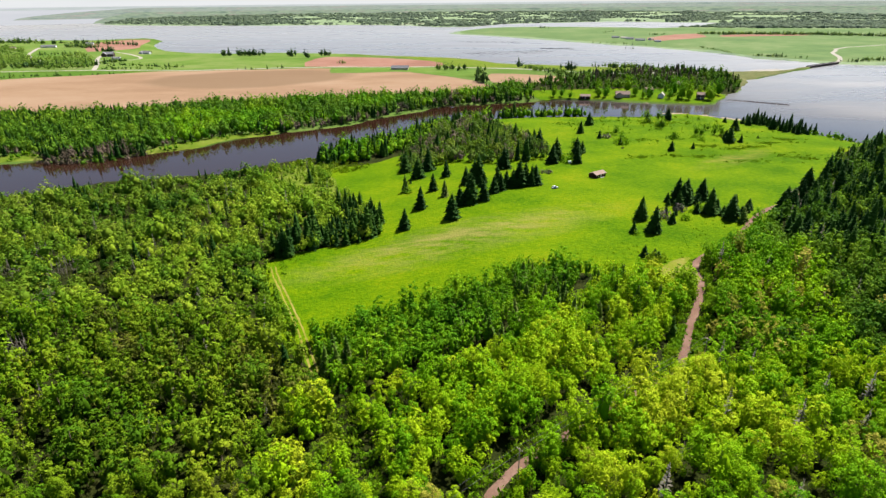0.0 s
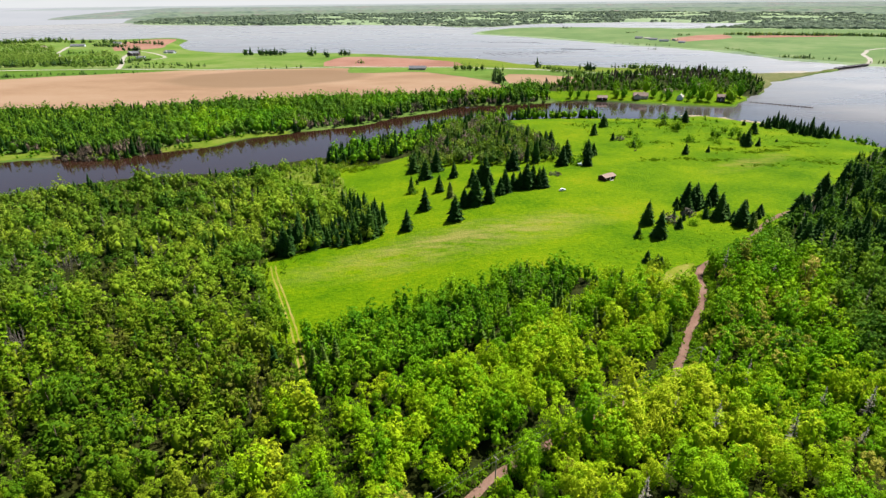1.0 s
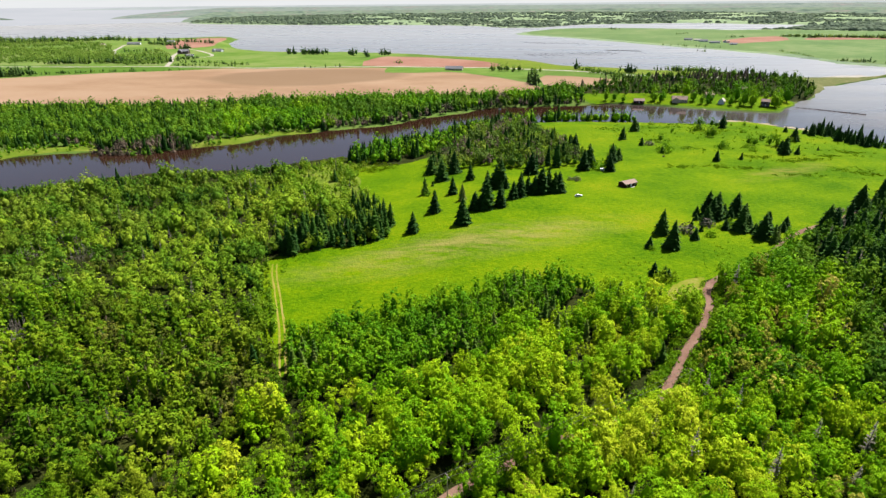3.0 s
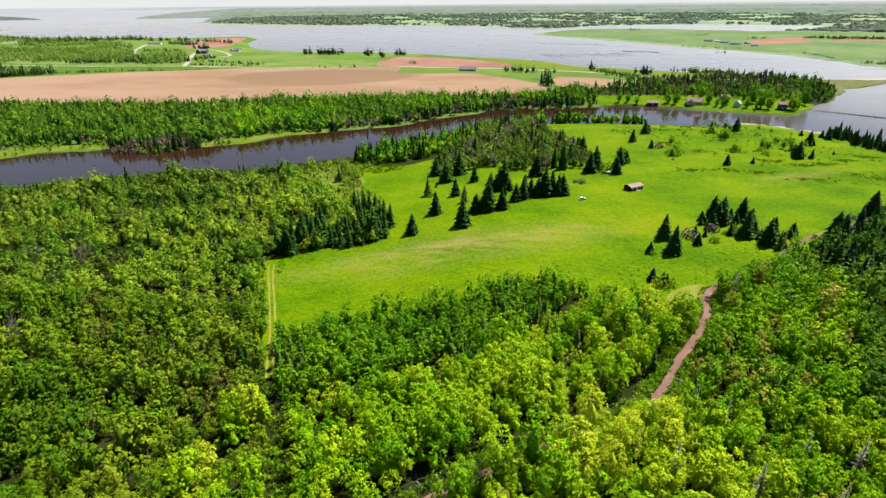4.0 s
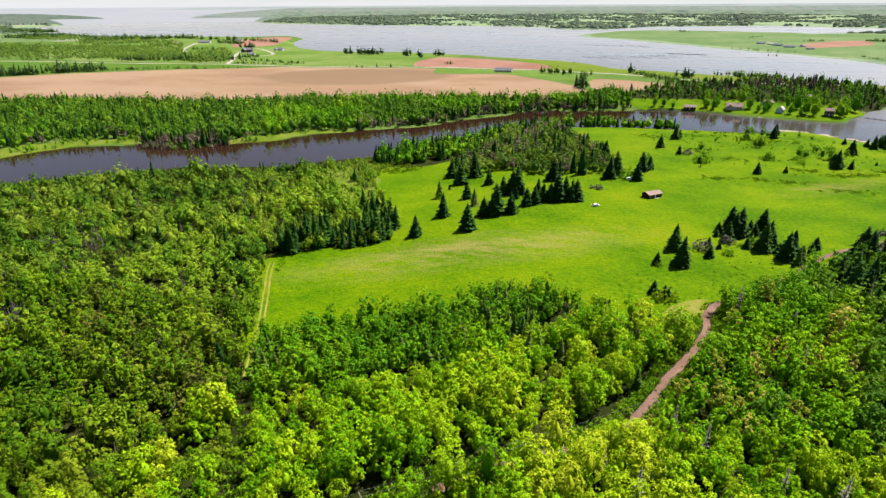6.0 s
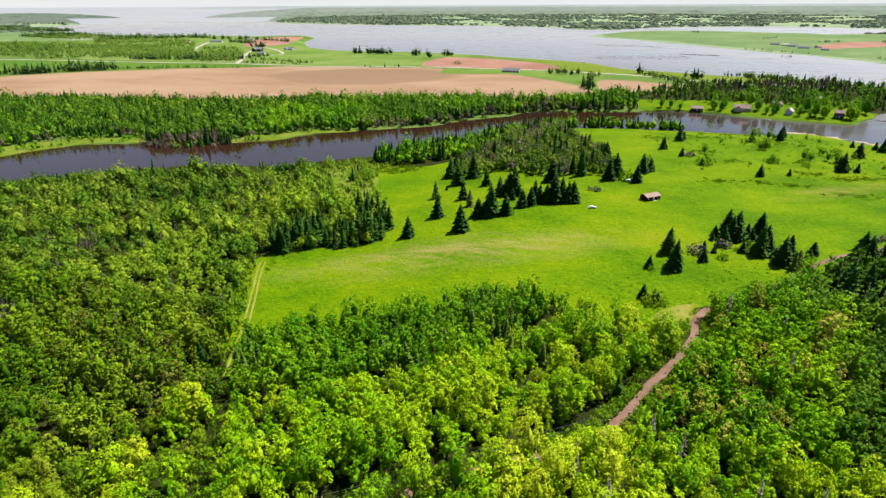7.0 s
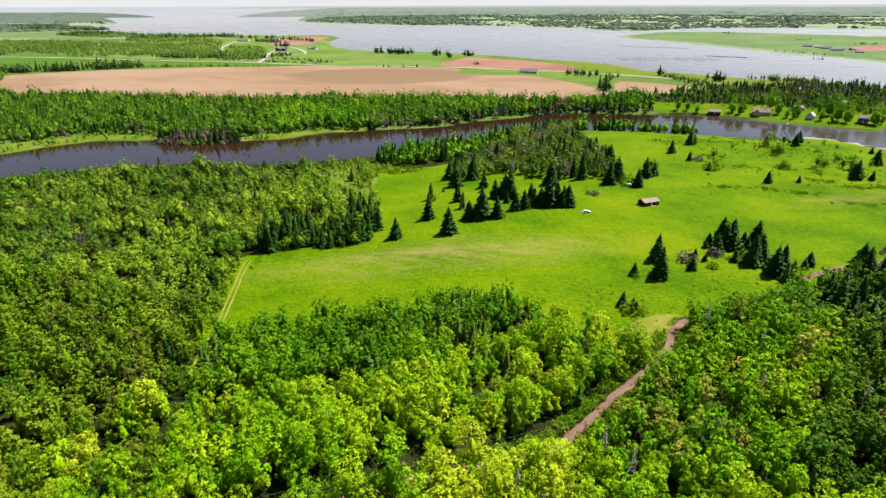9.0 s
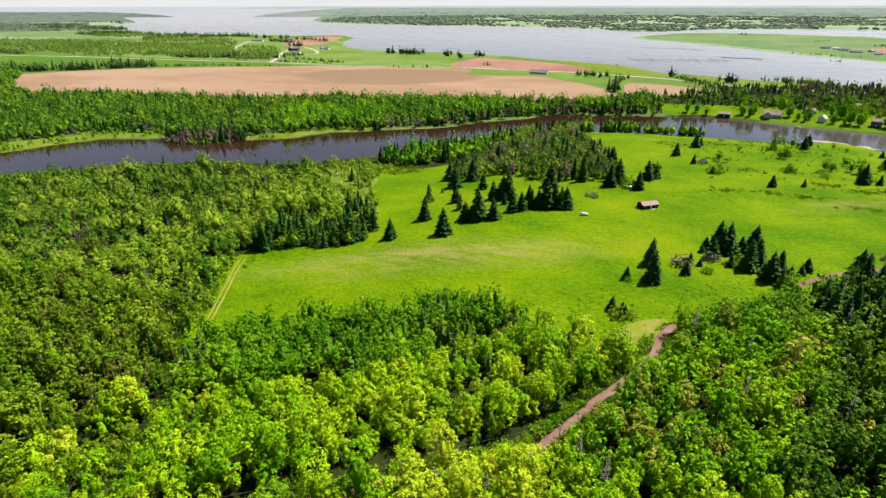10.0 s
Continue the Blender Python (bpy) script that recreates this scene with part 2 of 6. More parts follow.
wt.links.new(wadd.outputs[0], wchop.inputs["Value"])
wgust = node(wt, "ShaderNodeMapRange")
wgust.inputs["From Min"].default_value, wgust.inputs["From Max"].default_value = 0.35, 0.65
wgust.inputs["To Min"].default_value, wgust.inputs["To Max"].default_value = 0.72, 1.25
wt.links.new(noise_at(wt, wplace, 0.006, 4, 0.6, (0.5, 1.8, 1), 15), wgust.inputs["Value"])
wrough = wt.nodes.new("ShaderNodeMath")
wrough.operation = "MULTIPLY"
wt.links.new(wchop.outputs[0], wrough.inputs[0])
wt.links.new(wgust.outputs[0], wrough.inputs[1])
wt.links.new(wrough.outputs[0], wb.inputs["Roughness"])
wbump = node(wt, "ShaderNodeBump", Strength=0.25, Distance=0.05)
wt.links.new(noise_at(wt, wplace, 0.6, 3, 0.5, (1, 1.6, 1)), wbump.inputs["Height"])
wt.links.new(wbump.outputs[0], wb.inputs["Normal"])


def paint(name, color, rough=0.6, metal=0.0, spread=0.18):
    lo = tuple(c * (1 - spread) for c in color)
    hi = tuple(min(0.9, c * (1 + spread)) for c in color)
    return surface(name, [lo, color, hi], 0.4, 4.0, 0.5, rough, 0.15, 0.02, 6.0, metal=metal)


WHITE = paint("white_paint", (0.612, 0.612, 0.612))
BROWN_WALL = paint("red_brown_boards", (0.045, 0.018, 0.015))
TAN_ROOF = paint("tan_shingles", (0.21, 0.15, 0.13), 0.9)
GREY_ROOF = paint("grey_shingles", (0.136, 0.136, 0.153), 0.9)
PINK_ROOF = paint("faded_shingles", (0.20, 0.15, 0.135), 0.9)
DARK_WALL = paint("dark_boards", (0.068, 0.051, 0.051))
BEIGE_WALL = paint("beige_siding", (0.383, 0.323, 0.264))
BLUE_WALL = paint("pale_siding", (0.442, 0.476, 0.527))
CONCRETE = paint("concrete", (0.289, 0.272, 0.255), 0.9)
STEEL = paint("grey_steel", (0.255, 0.255, 0.264), 0.4, 0.8)
RUBBER = paint("rubber", (0.017, 0.017, 0.017), 0.8)
CARPAINT = paint("white_car_paint", (0.595, 0.603, 0.612), 0.25, 0.0, 0.05)
POLE_WOOD = paint("weathered_pole", (0.255, 0.212, 0.17), 0.9)
WIRE = paint("wire", (0.085, 0.085, 0.085), 0.6)
GLASS = bpy.data.materials.new("window_glass")
GLASS.use_nodes = True
GLASS.node_tree.nodes["Principled BSDF"].inputs["Base Color"].default_value = (0.02, 0.025, 0.03, 1)
GLASS.node_tree.nodes["Principled BSDF"].inputs["Roughness"].default_value = 0.05

# ---------------------------------------------------------------- plan: outlines in metres


def closed_curve(points, steps=4, wander=0.0, seed=1):
    """A rounded outline through the corners of a plan."""
    p = np.array(points, float)
    rng = np.random.default_rng(seed)
    a, b, c, d = np.roll(p, 1, 0), p, np.roll(p, -1, 0), np.roll(p, -2, 0)
    out = []
    for k in range(steps):
        t = k / steps
        out.append(0.5 * (2 * b + (c - a) * t + (2 * a - 5 * b + 4 * c - d) * t * t + (3 * b - a - 3 * c + d) * t ** 3))
    q = np.stack(out, 1).reshape(-1, 2)
    return q + rng.normal(0, wander, q.shape)


def line_curve(points, steps=5):
    p = np.array(points, float)
    p = np.vstack([2 * p[0] - p[1], p, 2 * p[-1] - p[-2]])
    out = []
    for i in range(1, len(p) - 2):
        a, b, c, d = p[i - 1:i + 3]
        for k in range(steps):
            t = k / steps
            out.append(0.5 * (2 * b + (c - a) * t + (2 * a - 5 * b + 4 * c - d) * t * t + (3 * b - a - 3 * c + d) * t ** 3))
    out.append(p[-2])
    return np.array(out)


def ribbon(points, width, steps=5, wander=0.0, seed=3):
    """The outline of a road of that width along a line."""
    c = line_curve(points, steps)
    d = np.gradient(c, axis=0)
    n = np.stack([-d[:, 1], d[:, 0]], 1) / np.linalg.norm(d, axis=1)[:, None]
    rng = np.random.default_rng(seed)
    w1 = width / 2 + rng.normal(0, wander, len(c))[:, None]
    w2 = width / 2 + rng.normal(0, wander, len(c))[:, None]
    return np.vstack([c + n * w1, (c - n * w2)[::-1]])


def beside(points, gap):
    """The line that runs that far beside another."""
    c = line_curve(points, 5)
    d = np.gradient(c, axis=0)
    return c + gap * np.stack([-d[:, 1], d[:, 0]], 1) / np.linalg.norm(d, axis=1)[:, None]


def inside(x, y, poly):
    c = np.zeros(np.shape(x), bool)
    px, py = poly[:, 0], poly[:, 1]
    qx, qy = np.roll(px, 1), np.roll(py, 1)
    for i in range(len(px)):
        if py[i] != qy[i]:
            c ^= ((py[i] > y) != (qy[i] > y)) & (x < (qx[i] - px[i]) * (y - py[i]) / (qy[i] - py[i]) + px[i])
    return c


def edge_distance(x, y, poly, shut=True):
    best = np.full(np.shape(x), 1e12)
    nxt = np.roll(poly, -1, 0) if shut else poly[1:]
    for (ax, ay), (bx, by) in zip(poly, nxt):
        dx, dy = bx - ax, by - ay
        t = np.clip(((x - ax) * dx + (y - ay) * dy) / (dx * dx + dy * dy + 1e-9), 0, 1)
        best = np.minimum(best, (x - ax - t * dx) ** 2 + (y - ay - t * dy) ** 2)
    return np.sqrt(best)


def ease(v):
    v = np.clip(v, 0, 1)
    return v * v * (3 - 2 * v)


HOME = closed_curve([(-4700, -1700), (-900, -40), (-600, 130), (-440, 238), (-330, 322), (-290, 356), (-235, 388), (-165, 408), (-127, 437), (-103, 452),
                     (-85, 478), (-55, 500), (-20, 545), (25, 590), (70, 606), (110, 612), (154, 610), (219, 609), (255, 622), (275, 612),
                     (297, 585), (312, 575), (330, 540), (345, 505), (365, 470), (420, 430), (520, 380), (700, 300), (1200, 150), (4700, -300), (4700, -4700), (-4700, -4700)], 4, 0.8, 1)
FARM_SOUTH = [(-4700, -1500), (-900, 70), (-600, 232), (-470, 310), (-414, 362), (-392, 408), (-351, 437), (-310, 443), (-277, 450), (-240, 470), (-212, 487),
              (-196, 514), (-169, 533), (-126, 561), (-95, 582), (-53, 630), (10, 684), (72, 702), (123, 720), (152, 727), (206, 714), (255, 695),
              (313, 679), (338, 706), (373, 758), (400, 788), (423, 825), (471, 896), (525, 945), (562, 975), (600, 1008), (630, 1028), (654, 1052)]
FARM_NORTH = [(646, 1062), (622, 1044), (592, 1020), (566, 1010), (530, 1002), (500, 985), (470, 968), (433, 985), (405, 1016), (341, 1050), (266, 1060), (212, 1083), (124, 1131), (54, 1238), (-80, 1302),
              (-244, 1390), (-362, 1418), (-518, 1421), (-616, 1470), (-723, 1570), (-880, 1830), (-985, 2090), (-1178, 1985), (-1258, 2035), (-1440, 1960),
              (-1818, 2057), (-2555, 2456), (-2690, 2480), (-3060, 2760), (-3150, 3000), (-3240, 3250), (-3541, 3587), (-3944, 4014), (-4399, 4690), (-4700, 4700)]
FARM = closed_curve(FARM_SOUTH + FARM_NORTH, 4, 0.8, 2)
EAST = closed_curve([(22, 2345), (152, 2163), (300, 1942), (426, 1712), (533, 1560), (598, 1444), (632, 1330), (640, 1240), (690, 1172), (730, 1112), (790, 1085), (1000, 1020), (1400, 900),
                     (2200, 700), (4700, 500), (4700, 2600), (3500, 3100), (1600, 3000), (1187, 2740), (1118, 2643), (896, 2639), (677, 2735), (414, 2820), (196, 2760), (45, 2480)], 4, 2, 3)
NORTH = closed_curve([(-3300, 5200), (-2273, 4193), (-2190, 3900), (-1960, 3700), (-1650, 3560), (-1227, 3434), (-573, 3343), (-190, 3166), (-13, 2916), (151, 2945), (348, 3255), (770, 3400), (980, 3440),
                      (1110, 3330), (1400, 3150), (1700, 2990), (3500, 3000), (4700, 2500), (4700, 5200)], 4, 4, 4)
BAR = closed_curve([(28, 652), (45, 658), (74, 668), (78, 673), (60, 668), (40, 662)], 3, 0.4, 5)
SPIT_BAR = closed_curve([(238, 628), (262, 620), (285, 601), (299, 583), (307, 584), (310, 590), (302, 602), (296, 601), (288, 614), (270, 627), (250, 633)], 3, 0.8, 6)


def ground_height(x, y):
    x, y = np.asarray(x, float), np.asarray(y, float)
    z = np.full(x.shape, -2.5)
    wave = 0.5 * np.sin(x / 31 + 1.3) * np.cos(y / 43) + 0.35 * np.sin((x + y) / 19)
    tops = ((HOME, 3.2 + 5.3 * ease((x + 60) / 95) - 2.2 * ease((225 - y) / 60) * ease((x - 20) / 60) - 1.5 * ease((y - 300) / 120) + 0.4 * wave, 25),
            (FARM, 3 + 9 * ease((y - 560) / 350) + wave, 25),
            (EAST, 8 + wave, 60), (NORTH, 8 + 30 * ease((y - 3300) / 1500) + wave, 60), (BAR, 0.9 + 0 * x, 4), (SPIT_BAR, 0.8 + 0 * x, 6))
    for outline, top, width in tops:
        hit = inside(x, y, outline)
        if hit.any():
            d = edge_distance(x[hit], y[hit], outline)
            low = np.minimum(0.7, 0.4 * d)
            z[hit] = np.maximum(z[hit], low + (top[hit] - 0.7) * (1 - np.exp(-d / width)) * (top[hit] > 0.95))
    return z


def height_at(x, y):
    return float(ground_height(np.array([x]), np.array([y]))[0])


ROAD_LINE = [(235, 345), (216, 325), (200, 308), (182, 297), (167, 284), (152, 266), (137, 248), (117, 233), (109, 221), (106, 207), (98, 191), (90, 177), (82, 162), (73, 148), (48, 131), (32, 118), (14, 103), (4, 85), (-4, 50), (-10, -60)]
TRACK_LINE = [(-79, 237), (-76, 229), (-68, 212), (-57, 189), (-50, 173), (-42, 153), (-33, 137), (-25, 123), (-18, 109), (-10, 90), (0, 60)]
FAR_ROAD_LINE = [(-1290, 975), (-1060, 1003), (-834, 1004), (-605, 1018), (-462, 1004), (-370, 1008), (-240, 1032), (-14, 1018), (81, 990), (192, 935), (280, 900), (370, 905), (440, 930), (515, 962), (580, 1005), (648, 1056), (740, 1118), (790, 1190), (850, 1300), (1050, 1450), (2000, 1700)]
DRIVE_LINE = [(-603, 1018), (-660, 1130), (-735, 1270), (-800, 1440), (-830, 1500)]
LOOP_LINE = [(-690, 1190), (-650, 1200), (-630, 1240), (-700, 1340), (-780, 1420)]
LANE_LINE = [(-800, 1185), (-944, 1356), (-1075, 1596)]

POINT_WOOD = closed_curve([(106, 732), (140, 756), (165, 762), (205, 758), (250, 760), (300, 750), (340, 742), (378, 762), (410, 808), (428, 850), (436, 895), (400, 940), (360, 940), (290, 930), (210, 880), (120, 805)], 3, 1.0)

REGIONS = []   # the first that holds a place gives it its ground


def region(name, outline, mat, label):
    REGIONS.append((name, outline, mat, label))


region("gravel_road", ribbon(ROAD_LINE, 2.7, 6, 0.22), GRAVEL, "reddish gravel road winding between the woods")
region("wheel_rut_west", ribbon(beside(TRACK_LINE[:6], -0.95), 0.75, 1, 0.10), TRACK, "pale worn wheel rut of the meadow track")
region("wheel_rut_east", ribbon(beside(TRACK_LINE[:6], 0.95), 0.75, 1, 0.10, 4), TRACK, "pale worn wheel rut of the meadow track")
region("grass_track", ribbon(TRACK_LINE[:6], 3.6, 5, 0.3), MEADOW, "grassy middle of the two-wheel track along the meadow")
region("far_road", ribbon(FAR_ROAD_LINE, 8.0, 4), ASPHALT, "pale country road across the farmland")
region("driveway", ribbon(DRIVE_LINE, 8, 4), ASPHALT, "pale driveway up to the farmhouse")
region("loop_driveway", ribbon(LOOP_LINE, 7, 4), ASPHALT, "pale curved driveway beside the house")
region("farm_lane", ribbon(LANE_LINE, 8, 4), ASPHALT, "pale lane through the fields")
region("bare_patch", closed_curve([(92, 214), (95, 221), (102, 229), (110, 233), (110, 226), (107, 217), (103, 209), (97, 210)], 5, 0.7), WORN, "bare trodden patch where the road meets the meadow")
region("meadow", closed_curve([(-83, 243), (-64, 257), (-49, 263), (-37, 273), (-38, 292), (-49, 324), (-68, 349), (-76, 382), (-92, 410), (-60, 420), (-40, 440), (-10, 480), (20, 575),
                             (80, 603), (147, 606), (219, 605), (255, 616), (300, 572), (330, 520), (352, 468), (318, 436), (276, 394), (243, 354), (222, 340), (206, 314), (180, 288),
                             (160, 264), (140, 241), (114, 232), (104, 218), (94, 208), (76, 212), (60, 217), (28, 216), (8, 200), (-5, 190), (-22, 181), (-36, 170), (-54, 168), (-65, 186), (-78, 212)], 4, 0.6), MEADOW, "bright green mown meadow with paler straw streaks")
region("marsh_grass", closed_curve([(-420, 352), (-388, 412), (-350, 441), (-300, 447), (-262, 460), (-240, 470), (-214, 486), (-200, 512), (-160, 540), (-172, 545), (-205, 530), (-235, 498), (-262, 478), (-300, 466), (-360, 462), (-405, 430), (-440, 380)], 4, 0.8), BANK, "yellow-green marsh grass along the river bank")
region("ploughed_field", closed_curve([(-813, 640), (-905, 735), (-880, 765), (-830, 812), (-700, 880), (-574, 945), (-474, 985), (-366, 998), (-250, 1012), (-192, 1012), (-180, 942), (-77, 945), (-36, 924),
                                     (48, 830), (58, 770), (-17, 735), (-127, 712), (-224, 694), (-312, 664), (-406, 636), (-485, 632), (-650, 610)], 2), SOIL, "bare tan ploughed field")
region("small_ploughed_field", closed_curve([(74, 909), (150, 889), (190, 856), (150, 820), (80, 800), (66, 850)], 2), SOIL, "small bare tan ploughed field")
region("red_field", closed_curve([(-246, 1050), (-256, 1195), (-204, 1240), (-71, 1165), (-5, 1090), (-14, 1028), (-130, 1036)], 2), RED_SOIL, "bare field of reddish soil")
region("red_strip_field", closed_curve([(-857, 1440), (-993, 1690), (-1030, 1850), (-965, 1980), (-905, 1830), (-830, 1640), (-790, 1538)], 2), RED_SOIL, "narrow field of reddish soil")
region("crop_field", closed_curve([(-1253, 960), (-1060, 992), (-834, 992), (-605, 1008), (-507, 990), (-520, 962), (-690, 905), (-835, 822), (-890, 800), (-990, 790)], 2), CROP, "dark green crop field")
region("house_lawn", closed_curve([(-185, 1004), (-170, 948), (-77, 950), (-36, 932), (60, 860), (70, 930), (0, 1000), (-100, 1016)], 2), PASTURE, "bright green lawn in front of the long house")
region("point_lawn", closed_curve([(120, 724), (152, 731), (206, 718), (255, 699), (312, 683), (335, 708), (360, 745), (320, 762), (240, 766), (160, 768), (110, 760)], 3), MEADOW, "bright green waterside lawn")
region("east_red_field", closed_curve([(612, 1817), (600, 1705), (665, 1728), (799, 1837), (842, 2020), (748, 1987)], 2), RED_SOIL, "bare reddish field beyond the bay")
region("east_red_strip", closed_curve([(854, 1849), (973, 1850), (1121, 1868), (1150, 1930), (1028, 1945), (903, 1945)], 2), RED_SOIL, "narrow reddish field beyond the bay")
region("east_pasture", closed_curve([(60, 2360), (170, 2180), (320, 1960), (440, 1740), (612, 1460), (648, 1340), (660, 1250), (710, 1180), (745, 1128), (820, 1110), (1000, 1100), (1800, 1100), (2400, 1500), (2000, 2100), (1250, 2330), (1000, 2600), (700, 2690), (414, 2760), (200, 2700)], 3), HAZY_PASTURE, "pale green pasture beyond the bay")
region("farm_pasture", closed_curve([(-1000, 1040), (-600, 1030), (-460, 1012), (-250, 1045), (-265, 1195), (-210, 1255), (-240, 1375), (-518, 1405), (-610, 1455), (-715, 1560), (-870, 1800), (-1150, 1950), (-1420, 1930), (-1500, 1500), (-1200, 1200)], 3), PASTURE, "green pasture around the farmhouses")
region("red_field_verge", closed_curve([(-10, 1020), (120, 990), (260, 930), (330, 960), (240, 1050), (110, 1125), (40, 1220), (-80, 1285), (-200, 1300), (-60, 1180)], 3), BANK, "rough yellow-green grass on the bay shore")
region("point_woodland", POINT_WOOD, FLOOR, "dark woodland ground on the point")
region("causeway_verge", closed_curve([(360, 745), (402, 792), (425, 828), (473, 899), (527, 948), (600, 1012), (630, 1032), (652, 1054), (645, 1060), (622, 1042), (590, 1014), (560, 1003), (500, 978), (465, 950), (430, 920), (415, 870), (405, 820)], 3), OLIVE_GRASS, "rough grass beside the causeway road")
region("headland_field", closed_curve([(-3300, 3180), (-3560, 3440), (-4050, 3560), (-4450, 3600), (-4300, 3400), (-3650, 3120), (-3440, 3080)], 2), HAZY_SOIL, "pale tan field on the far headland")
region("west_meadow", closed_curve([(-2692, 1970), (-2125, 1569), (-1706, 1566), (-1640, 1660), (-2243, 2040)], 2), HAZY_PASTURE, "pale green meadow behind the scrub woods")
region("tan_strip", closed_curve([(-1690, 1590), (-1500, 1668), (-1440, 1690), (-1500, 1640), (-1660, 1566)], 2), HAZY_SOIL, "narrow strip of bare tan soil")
region("west_land", closed_curve([(-1900, 1480), (-1560, 1700), (-1720, 2300), (-3000, 3500), (-4600, 4750), (-4760, 4750), (-4760, 1200), (-2400, 1200)], 2), HAZY_FARLAND, "hazy far fields and woods on the headland")
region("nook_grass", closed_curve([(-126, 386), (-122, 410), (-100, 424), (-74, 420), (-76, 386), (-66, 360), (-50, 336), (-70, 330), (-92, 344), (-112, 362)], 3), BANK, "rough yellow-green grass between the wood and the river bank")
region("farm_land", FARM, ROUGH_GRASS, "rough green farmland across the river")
region("far_shore_land", NORTH, HAZY_FARLAND, "hazy patchwork of far fields and woods")
region("east_land", EAST, HAZY_FARLAND, "far wooded farmland beyond the bay")
region("sand_bar", BAR, BANK, "grassy sand bar in the river")
region("sand_spit", SPIT_BAR, SAND, "pale sand spit at the river mouth")
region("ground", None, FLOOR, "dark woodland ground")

from mathutils.geometry import delaunay_2d_cdt


def build_ground():
    rng = np.random.default_rng(11)

    def grid(x0, x1, y0, y1, step):
        gx, gy = np.meshgrid(np.arange(x0, x1 + 1, step), np.arange(y0, y1 + 1, step))
        g = np.stack([gx.ravel(), gy.ravel()], 1).astype(float)
        return g + rng.uniform(-0.28, 0.28, g.shape) * step

    near = grid(-420, 440, 40, 660, 8)
    mid = grid(-1400, 1100, -150, 2150, 32)
    mid = mid[~((mid[:, 0] > -424) & (mid[:, 0] < 444) & (mid[:, 1] > 36) & (mid[:, 1] < 664))]
    far = grid(-4600, 4600, -4600, 4600, 160)
    far = far[~((far[:, 0] > -1420) & (far[:, 0] < 1120) & (far[:, 1] > -170) & (far[:, 1] < 2170))]
    rim = np.array([(-4800, -4800), (4800, -4800), (4800, 4800), (-4800, 4800)], float)
    points = [near, mid, far, rim]
    count = sum(len(p) for p in points)
    edges = []
    for outline in [HOME] + [r[1] for r in REGIONS if r[1] is not None]:
        o = np.clip(outline, -4790, 4790)
        points.append(o)
        edges += [(count + i, count + (i + 1) % len(o)) for i in range(len(o))]
        count += len(o)
    flat = np.vstack(points)
    v, _, f, *_ = delaunay_2d_cdt([Vector(p) for p in flat], edges, [], 0, 0.01)
    v = np.array([(p.x, p.y) for p in v])
    f = np.array([t for t in f if len(t) == 3])
    z = ground_height(v[:, 0], v[:, 1])
    mid_x, mid_y = v[f].mean(1).T
    kind = np.full(len(f), len(REGIONS) - 1)
    for k in range(len(REGIONS) - 2, -1, -1):
        kind[inside(mid_x, mid_y, REGIONS[k][1])] = k
    for k, (name, _, mat, label) in enumerate(REGIONS):
        own = f[kind == k]
        if not len(own):
            continue
        used, new_index = np.unique(own, return_inverse=True)
        me = bpy.data.meshes.new(name)
        me.from_pydata([(*v[i], z[i]) for i in used], [], new_index.reshape(-1, 3).tolist())
        me.shade_smooth()
        me.materials.append(mat)
        tagged(new(name, me), label, name.replace("_", " ").split()[-1], kind="structure")


build_ground()
water_me = bpy.data.meshes.new("water")
water_me.from_pydata([(-4790, -4790, 0), (4790, -4790, 0), (4790, 4790, 0), (-4790, 4790, 0)], [], [(0, 1, 2, 3)])
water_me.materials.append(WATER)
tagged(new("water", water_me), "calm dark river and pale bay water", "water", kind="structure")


def ring(name, radius, a0, a1, low, high, mat, label, rough=0.0, seed=1, steps=480, taper=2.5):
    """An upright band of far distance, from bearing a0 to a1 (degrees from y towards x)."""
    rng = np.random.default_rng(seed)
    verts, faces = [], []
    drift = np.cumsum(rng.normal(0, 1, steps + 1))
    drift -= np.linspace(drift[0], drift[-1], steps + 1)
    for i in range(steps + 1):
        at = a0 + (a1 - a0) * i / steps
        a = radians(at)
        end = min(1, max(0, min(at - a0, a1 - at)) / taper) if a1 - a0 < 300 else 1
        top = low + (high - low) * end ** 0.6 + rough * (drift[i] * 0.3 + rng.normal(0, 0.5)) * end
        verts += [(radius * math.sin(a), radius * math.cos(a), low), (radius * math.sin(a), radius * math.cos(a), top)]
    faces = [(2 * i, 2 * i + 2, 2 * i + 3, 2 * i + 1) for i in range(steps)]
    me = bpy.data.meshes.new(name)
    me.from_pydata(verts, [], faces)
    me.materials.append(mat)
    tagged(new(name, me), label, "backdrop", kind="structure")


# these bands shine by themselves, and their colours already hold the haze
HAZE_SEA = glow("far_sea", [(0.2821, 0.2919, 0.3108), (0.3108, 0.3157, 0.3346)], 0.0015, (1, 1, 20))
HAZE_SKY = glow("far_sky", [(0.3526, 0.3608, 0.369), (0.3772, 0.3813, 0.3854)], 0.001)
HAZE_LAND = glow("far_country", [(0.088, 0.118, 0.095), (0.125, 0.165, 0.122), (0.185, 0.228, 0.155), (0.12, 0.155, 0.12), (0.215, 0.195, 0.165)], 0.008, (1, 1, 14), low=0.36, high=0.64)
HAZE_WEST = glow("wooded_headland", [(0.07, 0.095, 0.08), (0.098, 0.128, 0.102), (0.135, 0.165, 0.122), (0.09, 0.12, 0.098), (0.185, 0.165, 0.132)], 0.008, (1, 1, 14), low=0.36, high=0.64)
